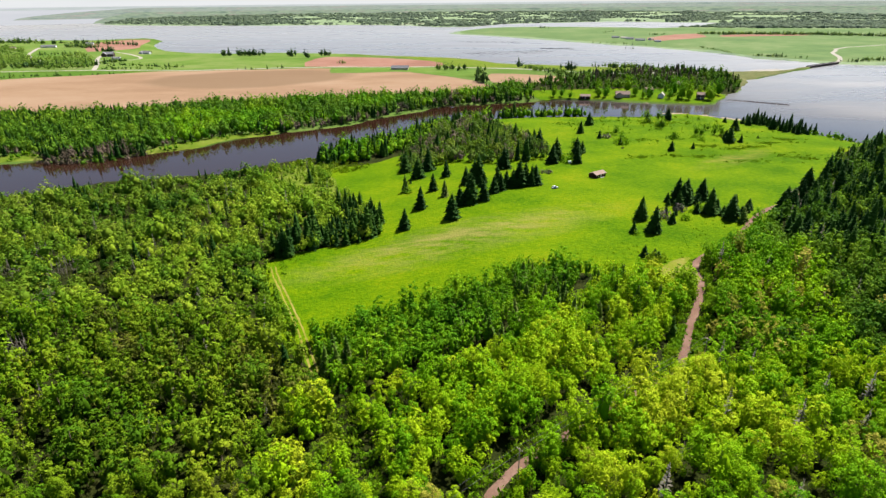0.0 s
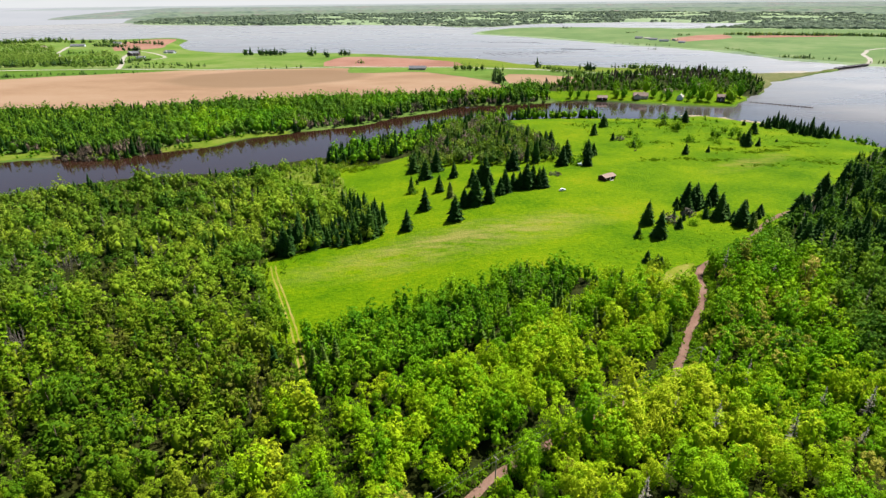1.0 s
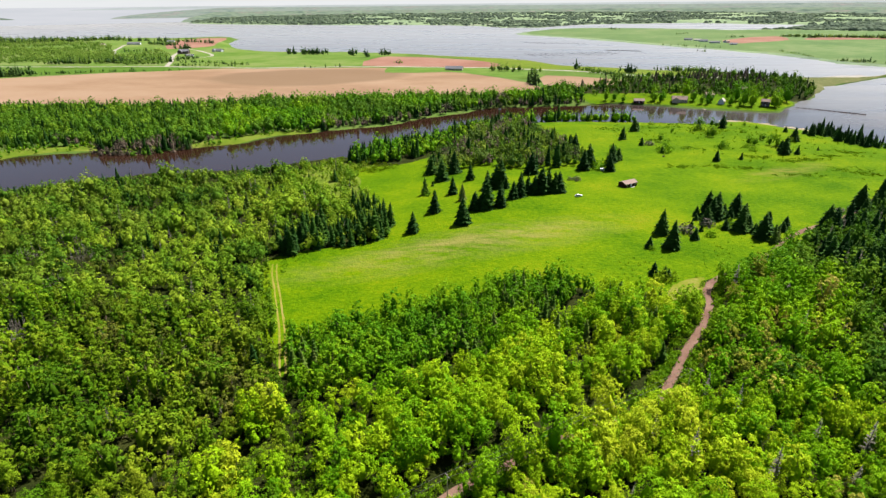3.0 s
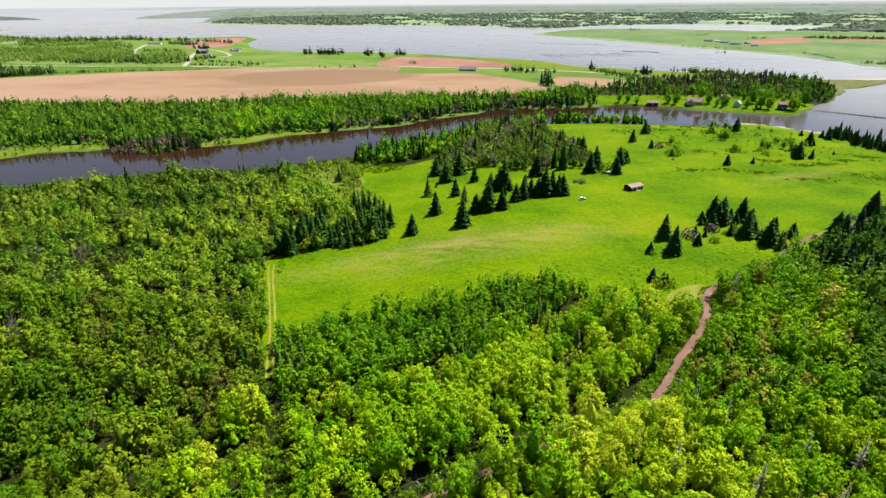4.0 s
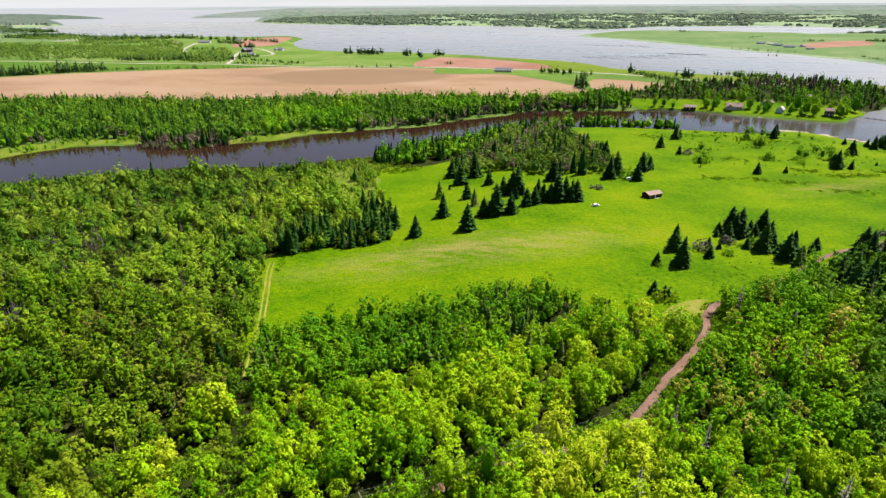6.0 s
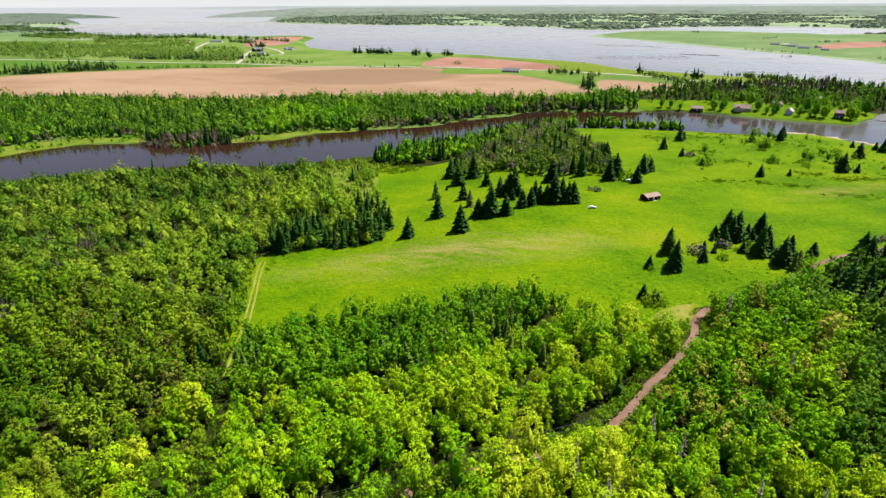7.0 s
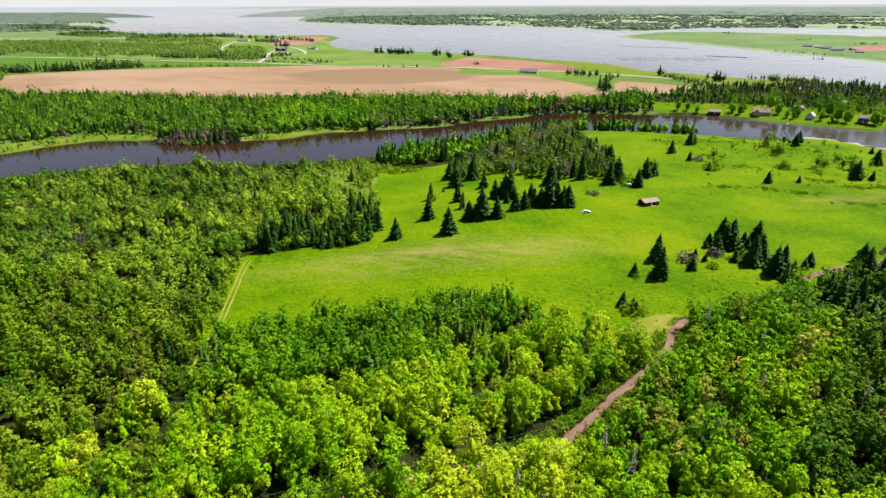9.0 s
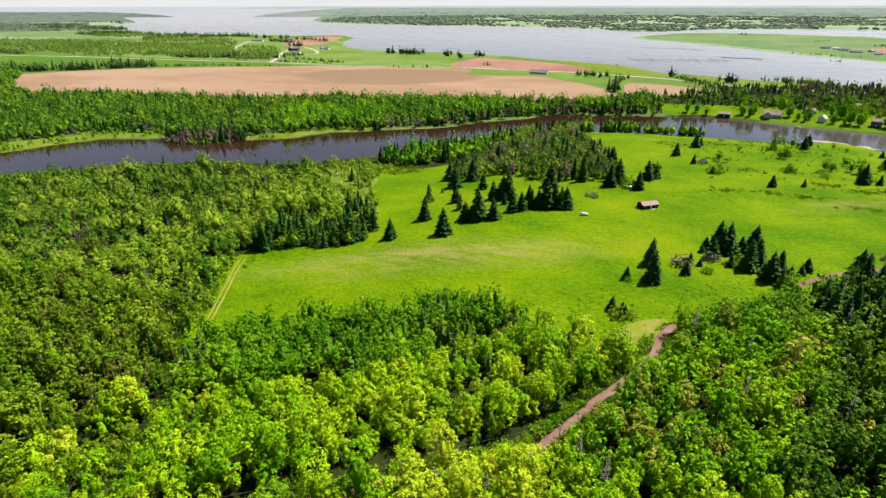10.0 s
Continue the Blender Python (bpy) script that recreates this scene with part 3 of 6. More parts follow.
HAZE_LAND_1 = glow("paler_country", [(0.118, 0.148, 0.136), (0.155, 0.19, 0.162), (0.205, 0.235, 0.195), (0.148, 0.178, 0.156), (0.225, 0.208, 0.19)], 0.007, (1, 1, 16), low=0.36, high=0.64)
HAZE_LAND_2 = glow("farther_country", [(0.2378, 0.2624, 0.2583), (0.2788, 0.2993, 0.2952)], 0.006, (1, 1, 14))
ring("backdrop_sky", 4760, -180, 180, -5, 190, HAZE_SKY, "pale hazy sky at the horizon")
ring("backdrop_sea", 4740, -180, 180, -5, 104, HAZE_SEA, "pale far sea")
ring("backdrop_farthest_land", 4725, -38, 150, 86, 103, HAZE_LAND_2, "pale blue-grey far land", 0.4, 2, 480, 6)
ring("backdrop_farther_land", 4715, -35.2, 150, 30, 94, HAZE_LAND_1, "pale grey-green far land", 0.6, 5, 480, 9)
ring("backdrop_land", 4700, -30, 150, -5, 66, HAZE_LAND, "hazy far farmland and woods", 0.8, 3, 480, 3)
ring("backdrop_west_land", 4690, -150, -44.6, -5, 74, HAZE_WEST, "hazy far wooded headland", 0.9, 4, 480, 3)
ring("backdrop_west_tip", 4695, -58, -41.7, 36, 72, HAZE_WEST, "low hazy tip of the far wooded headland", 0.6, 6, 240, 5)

# ---------------------------------------------------------------- trees: shapes
# A shape is (vertices, quads, material index of each quad), standing at the origin.


def join(*shapes):
    v, q, m, n = [], [], [], 0
    for a, b, c in shapes:
        v.append(a), q.append(b + n), m.append(c)
        n += len(a)
    return np.vstack(v), np.vstack(q), np.concatenate(m)


def stem(points, radii, sides=5, mat=1):
    """A tapered, bent stem along points."""
    p = np.array(points, float)
    rings = []
    for i, c in enumerate(p):
        d = p[min(i + 1, len(p) - 1)] - p[max(i - 1, 0)]
        d /= np.linalg.norm(d)
        u = np.cross(d, (0.3, 0.9, 0.1))
        u /= np.linalg.norm(u)
        w = np.cross(d, u)
        a = np.arange(sides) * 2 * np.pi / sides
        rings.append(c + radii[i] * (np.cos(a)[:, None] * u + np.sin(a)[:, None] * w))
    q = [(i * sides + k, i * sides + (k + 1) % sides, (i + 1) * sides + (k + 1) % sides, (i + 1) * sides + k) for i in range(len(p) - 1) for k in range(sides)]
    return np.vstack(rings), np.array(q), np.full(len(q), mat)


def leaves(rng, centre, point, face, size, mat=0, slim=0.5):
    """One bent, pointed spray of leaves at each centre, along point and turned to face."""
    n = len(centre)
    face = face / (np.linalg.norm(face, axis=1)[:, None] + 1e-6)
    t = point - face * (point * face).sum(1)[:, None] * rng.uniform(0.5, 1.0, (n, 1))
    t /= np.linalg.norm(t, axis=1)[:, None] + 1e-6
    b = np.cross(face, t)
    b /= np.linalg.norm(b, axis=1)[:, None] + 1e-6
    nor = np.cross(t, b)
    s = (size * rng.uniform(0.6, 1.4, n))[:, None]
    w = s * slim * rng.uniform(0.7, 1.25, (n, 1))
    lift = nor * s * 0.2
    v = np.stack([centre - t * s, centre - b * w + lift, centre + t * s, centre + b * w + lift], 1).reshape(-1, 3)
    return v, np.arange(4 * n).reshape(-1, 4), np.full(n, mat)


def mound(rng, wide, high, z0, cols=7, rows=5):
    """The dense inside of a crown."""
    v = []
    for j in range(rows):
        f = -1.45 + 2.9 * j / (rows - 1)
        for i in range(cols):
            a = 2 * np.pi * (i + 0.5 * (j % 2)) / cols
            r = wide * math.cos(f) ** 0.7 * rng.uniform(0.75, 1.2)
            v.append((r * math.cos(a), r * math.sin(a), z0 + high * math.sin(f) * rng.uniform(0.85, 1.1)))
    q = [(j * cols + i, j * cols + (i + 1) % cols, (j + 1) * cols + (i + 1) % cols, (j + 1) * cols + i) for j in range(rows - 1) for i in range(cols)]
    return np.array(v), np.array(q), np.zeros(len(q), int)


def broadleaf_shape(seed, height, spread, sprays, size, tufts=18, limbs=True, cols=6, rows=4, core=0.5, base=0.11, slim=0.5):
    """A broadleaf tree: boughs that end in tufts of sprays, which lean out and up, round a dense middle."""
    rng = np.random.default_rng(seed)
    up = ((np.arange(tufts) + rng.uniform(0.1, 0.9, tufts)) / tufts) ** 0.8
    up[-1] = 1.0
    low, full = base * height, (1 - base) * height
    broad = spread * (np.clip(1 - np.abs((up - 0.46) / 0.60) ** 2.4, 0.02, 1)) ** 0.6
    turn = 2.4 * np.arange(tufts) + rng.uniform(-0.6, 0.6, tufts)
    away = broad * rng.uniform(0.45, 0.86, tufts)
    tuft_c = np.stack([away * np.cos(turn), away * np.sin(turn), low + full * (0.10 + 0.80 * up)], 1)
    tuft_r = spread * rng.uniform(0.32, 0.54, tufts) * (1.08 - 0.36 * up)
    way = np.stack([np.cos(turn), np.sin(turn), 0.35 + 1.1 * up], 1)
    way /= np.linalg.norm(way, axis=1)[:, None]
    share = tuft_r ** 2 / (tuft_r ** 2).sum()
    pick = rng.choice(tufts, sprays, p=share)
    out = rng.normal(0, 1, (sprays, 3)) + 1.0 * way[pick] + (0, 0, 0.3)
    out /= np.linalg.norm(out, axis=1)[:, None]
    at = tuft_c[pick] + out * tuft_r[pick][:, None] * rng.uniform(0.7, 1.1, (sprays, 1))
    crown = leaves(rng, at, rng.normal(0, 0.7, (sprays, 3)) + out + (0, 0, 0.4), out + 0.35 * way[pick] + (0, 0, 0.15) + rng.normal(0, 0.22, (sprays, 3)), size, slim=slim)
    if core:
        crown = join(crown, mound(rng, core * spread, 0.30 * full, low + 0.34 * full, cols, rows))
    bent = rng.normal(0, 0.04 * height, 2)
    wood = [stem([(0, 0, -0.4), (bent[0] * 0.4, bent[1] * 0.4, 0.3 * height), (bent[0], bent[1], 0.72 * height)], [0.022 * height, 0.016 * height, 0.005 * height], 5 if limbs else 3)]
    if limbs:
        for i in range(0, 10, 2):
            root = np.array((bent[0] * 0.5, bent[1] * 0.5, max(0.2 * height, tuft_c[i][2] - 0.16 * height)))
            wood.append(stem([root, (root + tuft_c[i]) / 2 + (0, 0, 0.02 * height), tuft_c[i]], [0.009 * height, 0.006 * height, 0.003 * height], 4))
    return crown, join(*wood)


def spruce_shape(seed, height, spread, whorls=15, arms=10, thin=1.0, core=0.6):
    """A conifer: whorls of drooping, fan-like boughs on a straight trunk."""
    rng = np.random.default_rng(seed)
    v, n = [], 0
    for k in range(whorls):
        f = (k + 0.2) / whorls
        z = height * (0.05 + 0.93 * f)
        r0 = spread * (1 - f) ** 0.74 + 0.03 * spread
        for j in range(max(4, int(arms * (1 - 0.5 * f)))):
            a = 2 * np.pi * (j + rng.uniform(-0.4, 0.4) + 0.5 * (k % 2)) / max(4, int(arms * (1 - 0.5 * f)))
            r = r0 * rng.uniform(0.58, 1.25)
            w = (0.30 * r + 0.12) * thin
            e, s = np.array((np.cos(a), np.sin(a), 0)), np.array((-np.sin(a), np.cos(a), 0))
            zz = z + rng.uniform(-0.03, 0.03) * height
            root = e * 0.04 * r + (0, 0, zz + 0.10 * r)
            mid = e * 0.55 * r + (0, 0, zz - 0.02 * r)
            tip = e * r + (0, 0, zz - rng.uniform(0.18, 0.42) * r)
            v += [root, mid + s * w - (0, 0, 0.14 * r), tip, mid - s * w - (0, 0, 0.14 * r)]
            v += [root - (0, 0, 0.05 * r), mid - (0, 0, 0.34 * r) + s * 0.2 * w, tip - (0, 0, 0.05 * r), mid + (0, 0, 0.03 * r)]
            n += 2
    crown = np.array(v), np.arange(4 * n).reshape(-1, 4), np.zeros(n, int)
    if core:
        rows, cols, cv = 5, 7, []
        for j in range(rows):
            f = j / (rows - 1)
            for i in range(cols):
                a = 2 * np.pi * (i + 0.5 * (j % 2)) / cols
                r = core * spread * (1 - f) ** 0.74 * rng.uniform(0.75, 1.2) + 0.03
                cv.append((r * math.cos(a), r * math.sin(a), height * (0.05 + 0.92 * f) * rng.uniform(0.93, 1.0)))
        cq = [(j * cols + i, j * cols + (i + 1) % cols, (j + 1) * cols + (i + 1) % cols, (j + 1) * cols + i) for j in range(rows - 1) for i in range(cols)]
        crown = join(crown, (np.array(cv), np.array(cq), np.zeros(len(cq), int)))
    return crown, stem([(0, 0, -0.4), (0, 0, 0.5 * height), (0, 0, 0.99 * height)], [0.016 * height, 0.010 * height, 0.002 * height], 4)


def bare_shape(seed, height, spread, n=60):
    """A dead grey tree: a trunk and many thin twigs."""
    rng = np.random.default_rng(seed)
    z = rng.uniform(0.2, 0.97, n) * height
    a = rng.uniform(0, 2 * np.pi, n)
    r = spread * (1.05 - z / height) * rng.uniform(0.5, 1.1, n)
    e = np.stack([np.cos(a), np.sin(a), 0 * a], 1)
    s = np.stack([-np.sin(a), np.cos(a), 0 * a], 1) * 0.10
    root = e * 0.03 + np.stack([0 * z, 0 * z, z], 1)
    tip = e * r[:, None] + np.stack([0 * z, 0 * z, z + 0.15 * r], 1)
    v = np.stack([root, (root + tip) / 2 + s, tip, (root + tip) / 2 - s + (0, 0, 0.08)], 1).reshape(-1, 3)
    return (v, np.arange(4 * n).reshape(-1, 4), np.zeros(n, int)), stem([(0, 0, -0.4), (0.05, 0.03, 0.5 * height), (0, 0, height)], [0.018 * height, 0.010 * height, 0.003 * height])


def shrub_shape(seed, height, spread, sprays, size):
    rng = np.random.default_rng(seed)
    out = rng.normal(0, 1, (sprays, 3))
    out[:, 2] = np.abs(out[:, 2])
    out /= np.linalg.norm(out, axis=1)[:, None]
    lump = 1 + 0.25 * np.sin(5 * np.arctan2(out[:, 1], out[:, 0]) + seed)[:, None]
    crown = leaves(rng, out * (spread, spread, height) * rng.uniform(0.6, 1.0, (sprays, 1)) * lump, out + (0, 0, 0.6) + rng.normal(0, 0.4, (sprays, 3)), out + rng.normal(0, 0.4, (sprays, 3)), size, slim=0.6)
    return crown, stem([(0, 0, -0.2), (0, 0, 0.5 * height)], [0.05, 0.02], 4)


def mesh_of(name, shape, mats, tone=None):
    v, q, m = shape
    me = bpy.data.meshes.new(name)
    me.vertices.add(len(v))
    me.vertices.foreach_set("co", np.ascontiguousarray(v, dtype=np.float32).ravel())
    me.loops.add(4 * len(q))
    me.loops.foreach_set("vertex_index", np.ascontiguousarray(q, dtype=np.int32).ravel())
    me.polygons.add(len(q))
    me.polygons.foreach_set("loop_start", np.arange(0, 4 * len(q), 4, dtype=np.int32))
    me.polygons.foreach_set("material_index", np.ascontiguousarray(m, dtype=np.int32))
    if tone is not None:
        me.attributes.new("tone", "FLOAT", "POINT").data.foreach_set("value", np.ascontiguousarray(tone, dtype=np.float32))
    for mat in mats:
        me.materials.append(mat)
    me.polygons.foreach_set("use_smooth", np.ones(len(q), dtype=bool))
    me.update(calc_edges=True)
    return me


def stand(name, shapes, places, mats, label, seed=5, category="woodland", lean=0.04, tone_range=(0.0, 1.0)):
    """Many trees as one stand. places: rows of x, y, scale and the number of the shape."""
    rng = np.random.default_rng(seed)
    vs, qs, ms, ts, n = [], [], [], [], 0
    z = ground_height(places[:, 0], places[:, 1])
    for k, shape in enumerate(shapes):
        v, q, m = shape
        own = np.nonzero(places[:, 3].astype(int) == k)[0]
        if not len(own):
            continue
        a = rng.uniform(0, 2 * np.pi, len(own))
        s = places[own, 2]
        wide = s * rng.uniform(0.88, 1.14, len(own))
        c, d = (np.cos(a) * wide)[:, None], (np.sin(a) * wide)[:, None]
        tip = rng.normal(0, lean, (len(own), 2))
        x = c * v[:, 0] - d * v[:, 1] + tip[:, :1] * v[:, 2] + places[own, 0][:, None]
        y = d * v[:, 0] + c * v[:, 1] + tip[:, 1:] * v[:, 2] + places[own, 1][:, None]
        zz = s[:, None] * v[:, 2] + z[own][:, None]
        vs.append(np.stack([x, y, zz], 2).reshape(-1, 3))
        qs.append((q[None] + (np.arange(len(own)) * len(v))[:, None, None]).reshape(-1, 4) + n)
        ms.append(np.tile(m, len(own)))
        ts.append(np.repeat(rng.uniform(*tone_range, len(own)), len(v)))
        n += len(v) * len(own)
    me = mesh_of(name, (np.vstack(vs), np.vstack(qs), np.concatenate(ms)), mats, np.concatenate(ts))
    return tagged(new(name, me), label, category, kind="stuff")


def beside_road(p):
    """Which places lie in the open strip between the gravel road and the tall wood."""
    return edge_distance(p[:, 0], p[:, 1], beside(ROAD_LINE[11:17], -4.6), False) < 2.7


def spread_trees(outline, step, seed, keep=1.0, jitter=0.6, avoid=(), margin=0.0):
    """Places of trees in an outline, about step apart."""
    rng = np.random.default_rng(seed)
    (x0, y0), (x1, y1) = outline.min(0), outline.max(0)
    gx, gy = np.meshgrid(np.arange(x0, x1, step), np.arange(y0, y1, step * 0.87))
    gx = gx + (np.arange(gx.shape[0]) % 2)[:, None] * step / 2
    p = np.stack([gx.ravel(), gy.ravel()], 1)
    p += rng.uniform(-jitter, jitter, p.shape) * step
    p = p[inside(p[:, 0], p[:, 1], outline) & (rng.random(len(p)) < keep)]
    for line, gap in avoid:
        p = p[edge_distance(p[:, 0], p[:, 1], line_curve(line), False) > gap]
    if margin:
        p = p[edge_distance(p[:, 0], p[:, 1], outline) > margin]
    return p


def planted(p, seed, small, large, kinds, weights=None, wild=0.34):
    rng = np.random.default_rng(seed)
    drift = np.array([noise.noise(Vector((x / 23, y / 23, seed))) + 0.6 * noise.noise(Vector((x / 8, y / 8, seed + 40))) for x, y in p[:, :2]])
    return np.column_stack([p, rng.uniform(small, large, len(p)) * (1 + wild * drift) * np.exp(np.clip(rng.normal(0, 0.17, len(p)), -0.4, 0.28)), rng.choice(kinds, len(p), p=weights)])


def ragged(p, seed, size=14.0, share=0.5, floor=0.3):
    """Thins the places out in patches."""
    rng = np.random.default_rng(seed)
    n = np.array([noise.noise(Vector((x / size, y / size, seed))) for x, y in p[:, :2]])
    return p[rng.random(len(p)) < np.clip(share + 1.6 * n, floor, 1)]


def whole(pair):
    return join(*pair)


# ---------------------------------------------------------------- woods
NOOK = closed_curve([(-126, 386), (-122, 410), (-100, 420), (-74, 416), (-80, 386), (-70, 360), (-58, 342), (-76, 338), (-92, 346), (-112, 362)], 3)
WEST_WOOD = closed_curve([(-430, 235), (-330, 312), (-235, 376), (-165, 398), (-135, 418), (-105, 408), (-78, 380), (-68, 348), (-48, 322), (-36, 292), (-33, 273), (-46, 260), (-62, 255), (-80, 247),
                          (-85, 236), (-74, 212), (-61, 188), (-52, 170), (-43.5, 152), (-34.5, 137), (-26.5, 124), (-19.5, 108), (-11, 70), (-220, 60)], 3, 0.5)
FRONT_WOOD = closed_curve([(-49, 175), (-37, 178), (-21, 187), (-6, 196), (9, 203), (27, 215), (48, 218), (64, 215), (76, 209), (90, 203), (98, 200), (101, 194), (91, 184), (83, 168), (74, 154), (48, 137),
                           (32, 123), (13, 108), (3, 92), (-2, 66), (-9, 66), (-15, 104), (-23, 124), (-32, 140), (-41, 155)], 3, 0.5)
EAST_WOOD = closed_curve([(8, 70), (8, 84), (18, 100), (36, 116), (52, 127), (80, 146), (90, 162), (97, 176), (108, 192), (112, 206), (116, 220), (126, 232), (142, 243), (158, 262), (174, 279), (190, 293), (208, 306), (226, 322),
                          (240, 345), (275, 390), (310, 415), (340, 440), (420, 425), (350, 320), (240, 180), (130, 75)], 3, 0.5)
ROADS = ((ROAD_LINE, 2.5), (ROAD_LINE[7:15], 3.9), (TRACK_LINE[:6], 2.4), (TRACK_LINE[5:], 2.7))

big = [broadleaf_shape(20 + i, h, w, 1300, 0.21, n, core=0.42, slim=0.6) for i, (h, w, n) in enumerate(((10.5, 2.9, 22), (11.5, 2.5, 22), (9.0, 2.8, 18), (12.0, 3.0, 26), (8.5, 2.3, 16), (10.0, 3.3, 24)))]
fine = [broadleaf_shape(30 + i, h, w, 520, 0.27, n, False, 6, 4, 0.44, slim=0.6) for i, (h, w, n) in enumerate(((9.5, 2.6, 16), (10.5, 2.3, 16), (8.0, 2.5, 14), (10.0, 2.9, 18), (7.3, 2.1, 11), (10.5, 2.7, 18)))]
middle = [broadleaf_shape(40 + i, h, w, 190, 0.34, n, False, 5, 4, 0.38, slim=0.62) for i, (h, w, n) in enumerate(((9.0, 2.1, 12), (10.0, 1.8, 12), (7.8, 2.1, 10), (9.5, 2.4, 13), (7.0, 1.8, 9), (10.0, 2.2, 14)))]
light = [broadleaf_shape(60 + i, h, w, 112, 0.46, n, False, 5, 4, 0.6, slim=0.62) for i, (h, w, n) in enumerate(((8.0, 2.8, 11), (9.0, 2.4, 11), (7.0, 2.7, 9), (8.5, 3.1, 12), (6.5, 2.3, 8), (9.0, 2.7, 12)))]
far = [broadleaf_shape(80 + i, h, w, 40, 0.62, n, False, 5, 4, 0.74, 0.08, 0.66) for i, (h, w, n) in enumerate(((9.5, 3.2, 9), (10.5, 2.6, 9), (8.0, 3.0, 8), (10.0, 3.4, 10), (7.5, 2.4, 7), (10.5, 2.9, 10)))]
scrub = [broadleaf_shape(160 + i, 8, 5.0, 12, 1.7, 6, False, 5, 3, 0.55) for i in range(6)]
conifer = [spruce_shape(100 + i, 12, 2.9, 12, 8) for i in range(4)]
slim_conifer = [spruce_shape(110 + i, 11, 1.9 + 0.2 * i, 10, 7, 1.15) for i in range(4)]
far_conifer = [spruce_shape(120 + i, 13, 2.7, 7, 6, 1.3, 0.7) for i in range(4)]
dead = [bare_shape(130 + i, 9, 1.4) for i in range(3)]
snag = [bare_shape(135 + i, 9, 1.7, 110) for i in range(3)]


def wood_of(shapes):
    return [whole(s) for s in shapes]


POLES = [(-14, 79), (18, 102), (50, 126), (83, 151)]   # of the power line along the road


# the trees nearest the camera's way, each a thing of its own
def broadleaf_tree(pair, leaf_mat, label):
    crown, wood = pair
    tree = tagged(new("broadleaf_tree"), label, "tree", "broadleaf trees of the near wood")
    for name, shape in (("trunk", (wood[0], wood[1], wood[2] * 0)), ("crown", crown)):
        ob = new(name, mesh_of(name, shape, [BARK if name == "trunk" else leaf_mat]))
        ob.parent = tree
    return tree


def plant(first, p, rng, low, high):
    """Copies of the first trees at the places p."""
    z = ground_height(p[:, 0], p[:, 1])
    under = edge_distance(p[:, 0] - 4, p[:, 1] + 5, line_curve(POLES), False)
    for i, (x, y) in enumerate(p):
        s = rng.uniform(low, high) * (0.66 if under[i] < 7 and x < 54 else 1.0)
        m = pose(x, y, z[i], rng.normal(0, 2), rng.normal(0, 2), rng.uniform(0, 360)) @ Matrix.Diagonal((s * rng.uniform(0.9, 1.15), s * rng.uniform(0.9, 1.15), s, 1))
        ob = first[i % len(first)]
        if i < len(first):
            ob.matrix_basis = m
        else:
            copy_thing(ob, m)


def seen_side(p):
    """The part of the woods that lies before the camera's way."""
    return p[(p[:, 1] > 82) & (p[:, 0] > -100 - 1.25 * (p[:, 1] - 80)) & (p[:, 0] < 100 + 0.72 * (p[:, 1] - 80))]


def near_row(p):
    return 102 + 0.17 * np.maximum(0, p[:, 0])


near_places = seen_side(np.vstack([spread_trees(FRONT_WOOD, 4.8, 201, avoid=ROADS), spread_trees(EAST_WOOD, 5.0, 202, avoid=ROADS), spread_trees(WEST_WOOD, 4.8, 203, avoid=ROADS)]))
near_places = near_places[near_places[:, 1] < near_row(near_places)]
road_c = line_curve(ROAD_LINE[12:18], 12)
road_d = np.gradient(road_c, axis=0)
road_n = np.stack([road_d[:, 1], -road_d[:, 0]], 1) / np.linalg.norm(road_d, axis=1)[:, None]
verge = (road_c - 2.9 * road_n)[::2] + np.random.default_rng(9).uniform(-0.5, 0.5, (len(road_c[::2]), 2))
verge = verge[(verge[:, 1] > 84) & (verge[:, 1] < 146)]
near_places = np.vstack([near_places, verge])
infill = spread_trees(ribbon([(14, 92), (40, 112), (58, 124), (80, 140)], 10), 4.2, 204, avoid=ROADS)
road_side = line_curve([(60, 134), (70, 141), (76, 147), (81, 155)], 3) + (1.5, -2.5)
near_places = np.vstack([near_places, infill, road_side])
for gx, gy, gap in ((45, 125, 4.5), (11, 96, 6.0), (6, 88, 4.5), (15, 102, 4.0)):   # where the road shows between the crowns
    near_places = near_places[np.hypot(near_places[:, 0] - gx, near_places[:, 1] - gy) > gap]
near_places = near_places[~beside_road(near_places)]
in_west = inside(near_places[:, 0], near_places[:, 1], WEST_WOOD) & (near_places[:, 0] + 14 * np.random.default_rng(10).normal(size=len(near_places)) < -32)
pale_leaf = ~in_west & (np.random.default_rng(13).random(len(near_places)) < 0.09)
plant([broadleaf_tree(pair, BUFF_LEAF, "young broadleaf tree in pale yellow-brown new leaf") for pair in big[:4]], near_places[pale_leaf], np.random.default_rng(6), 0.6, 1.1)
plant([broadleaf_tree(pair, BROADLEAF, "young broadleaf tree in fresh yellow-green leaf by the road") for pair in big], near_places[~in_west & ~pale_leaf], np.random.default_rng(7), 0.62, 1.4)
plant([broadleaf_tree(pair, MIXED_LEAF, "young broadleaf tree in green leaf in the wood") for pair in big[:4]], near_places[in_west], np.random.default_rng(8), 0.6, 1.25)
BRUSH = [(-178, 192), (-166, 193), (-163, 202), (-150, 168), (-148, 162), (-192, 250), (-193, 227), (-218, 267), (-172, 230)]   # patches of dead brush
west = seen_side(spread_trees(WEST_WOOD, 3.9, 210, avoid=ROADS + ((TRACK_LINE[:4], 6.5),)))
for bx, by in BRUSH:
    west = west[np.hypot((west[:, 0] - bx) / 6.0, (west[:, 1] - by) / 4.5) > 1]
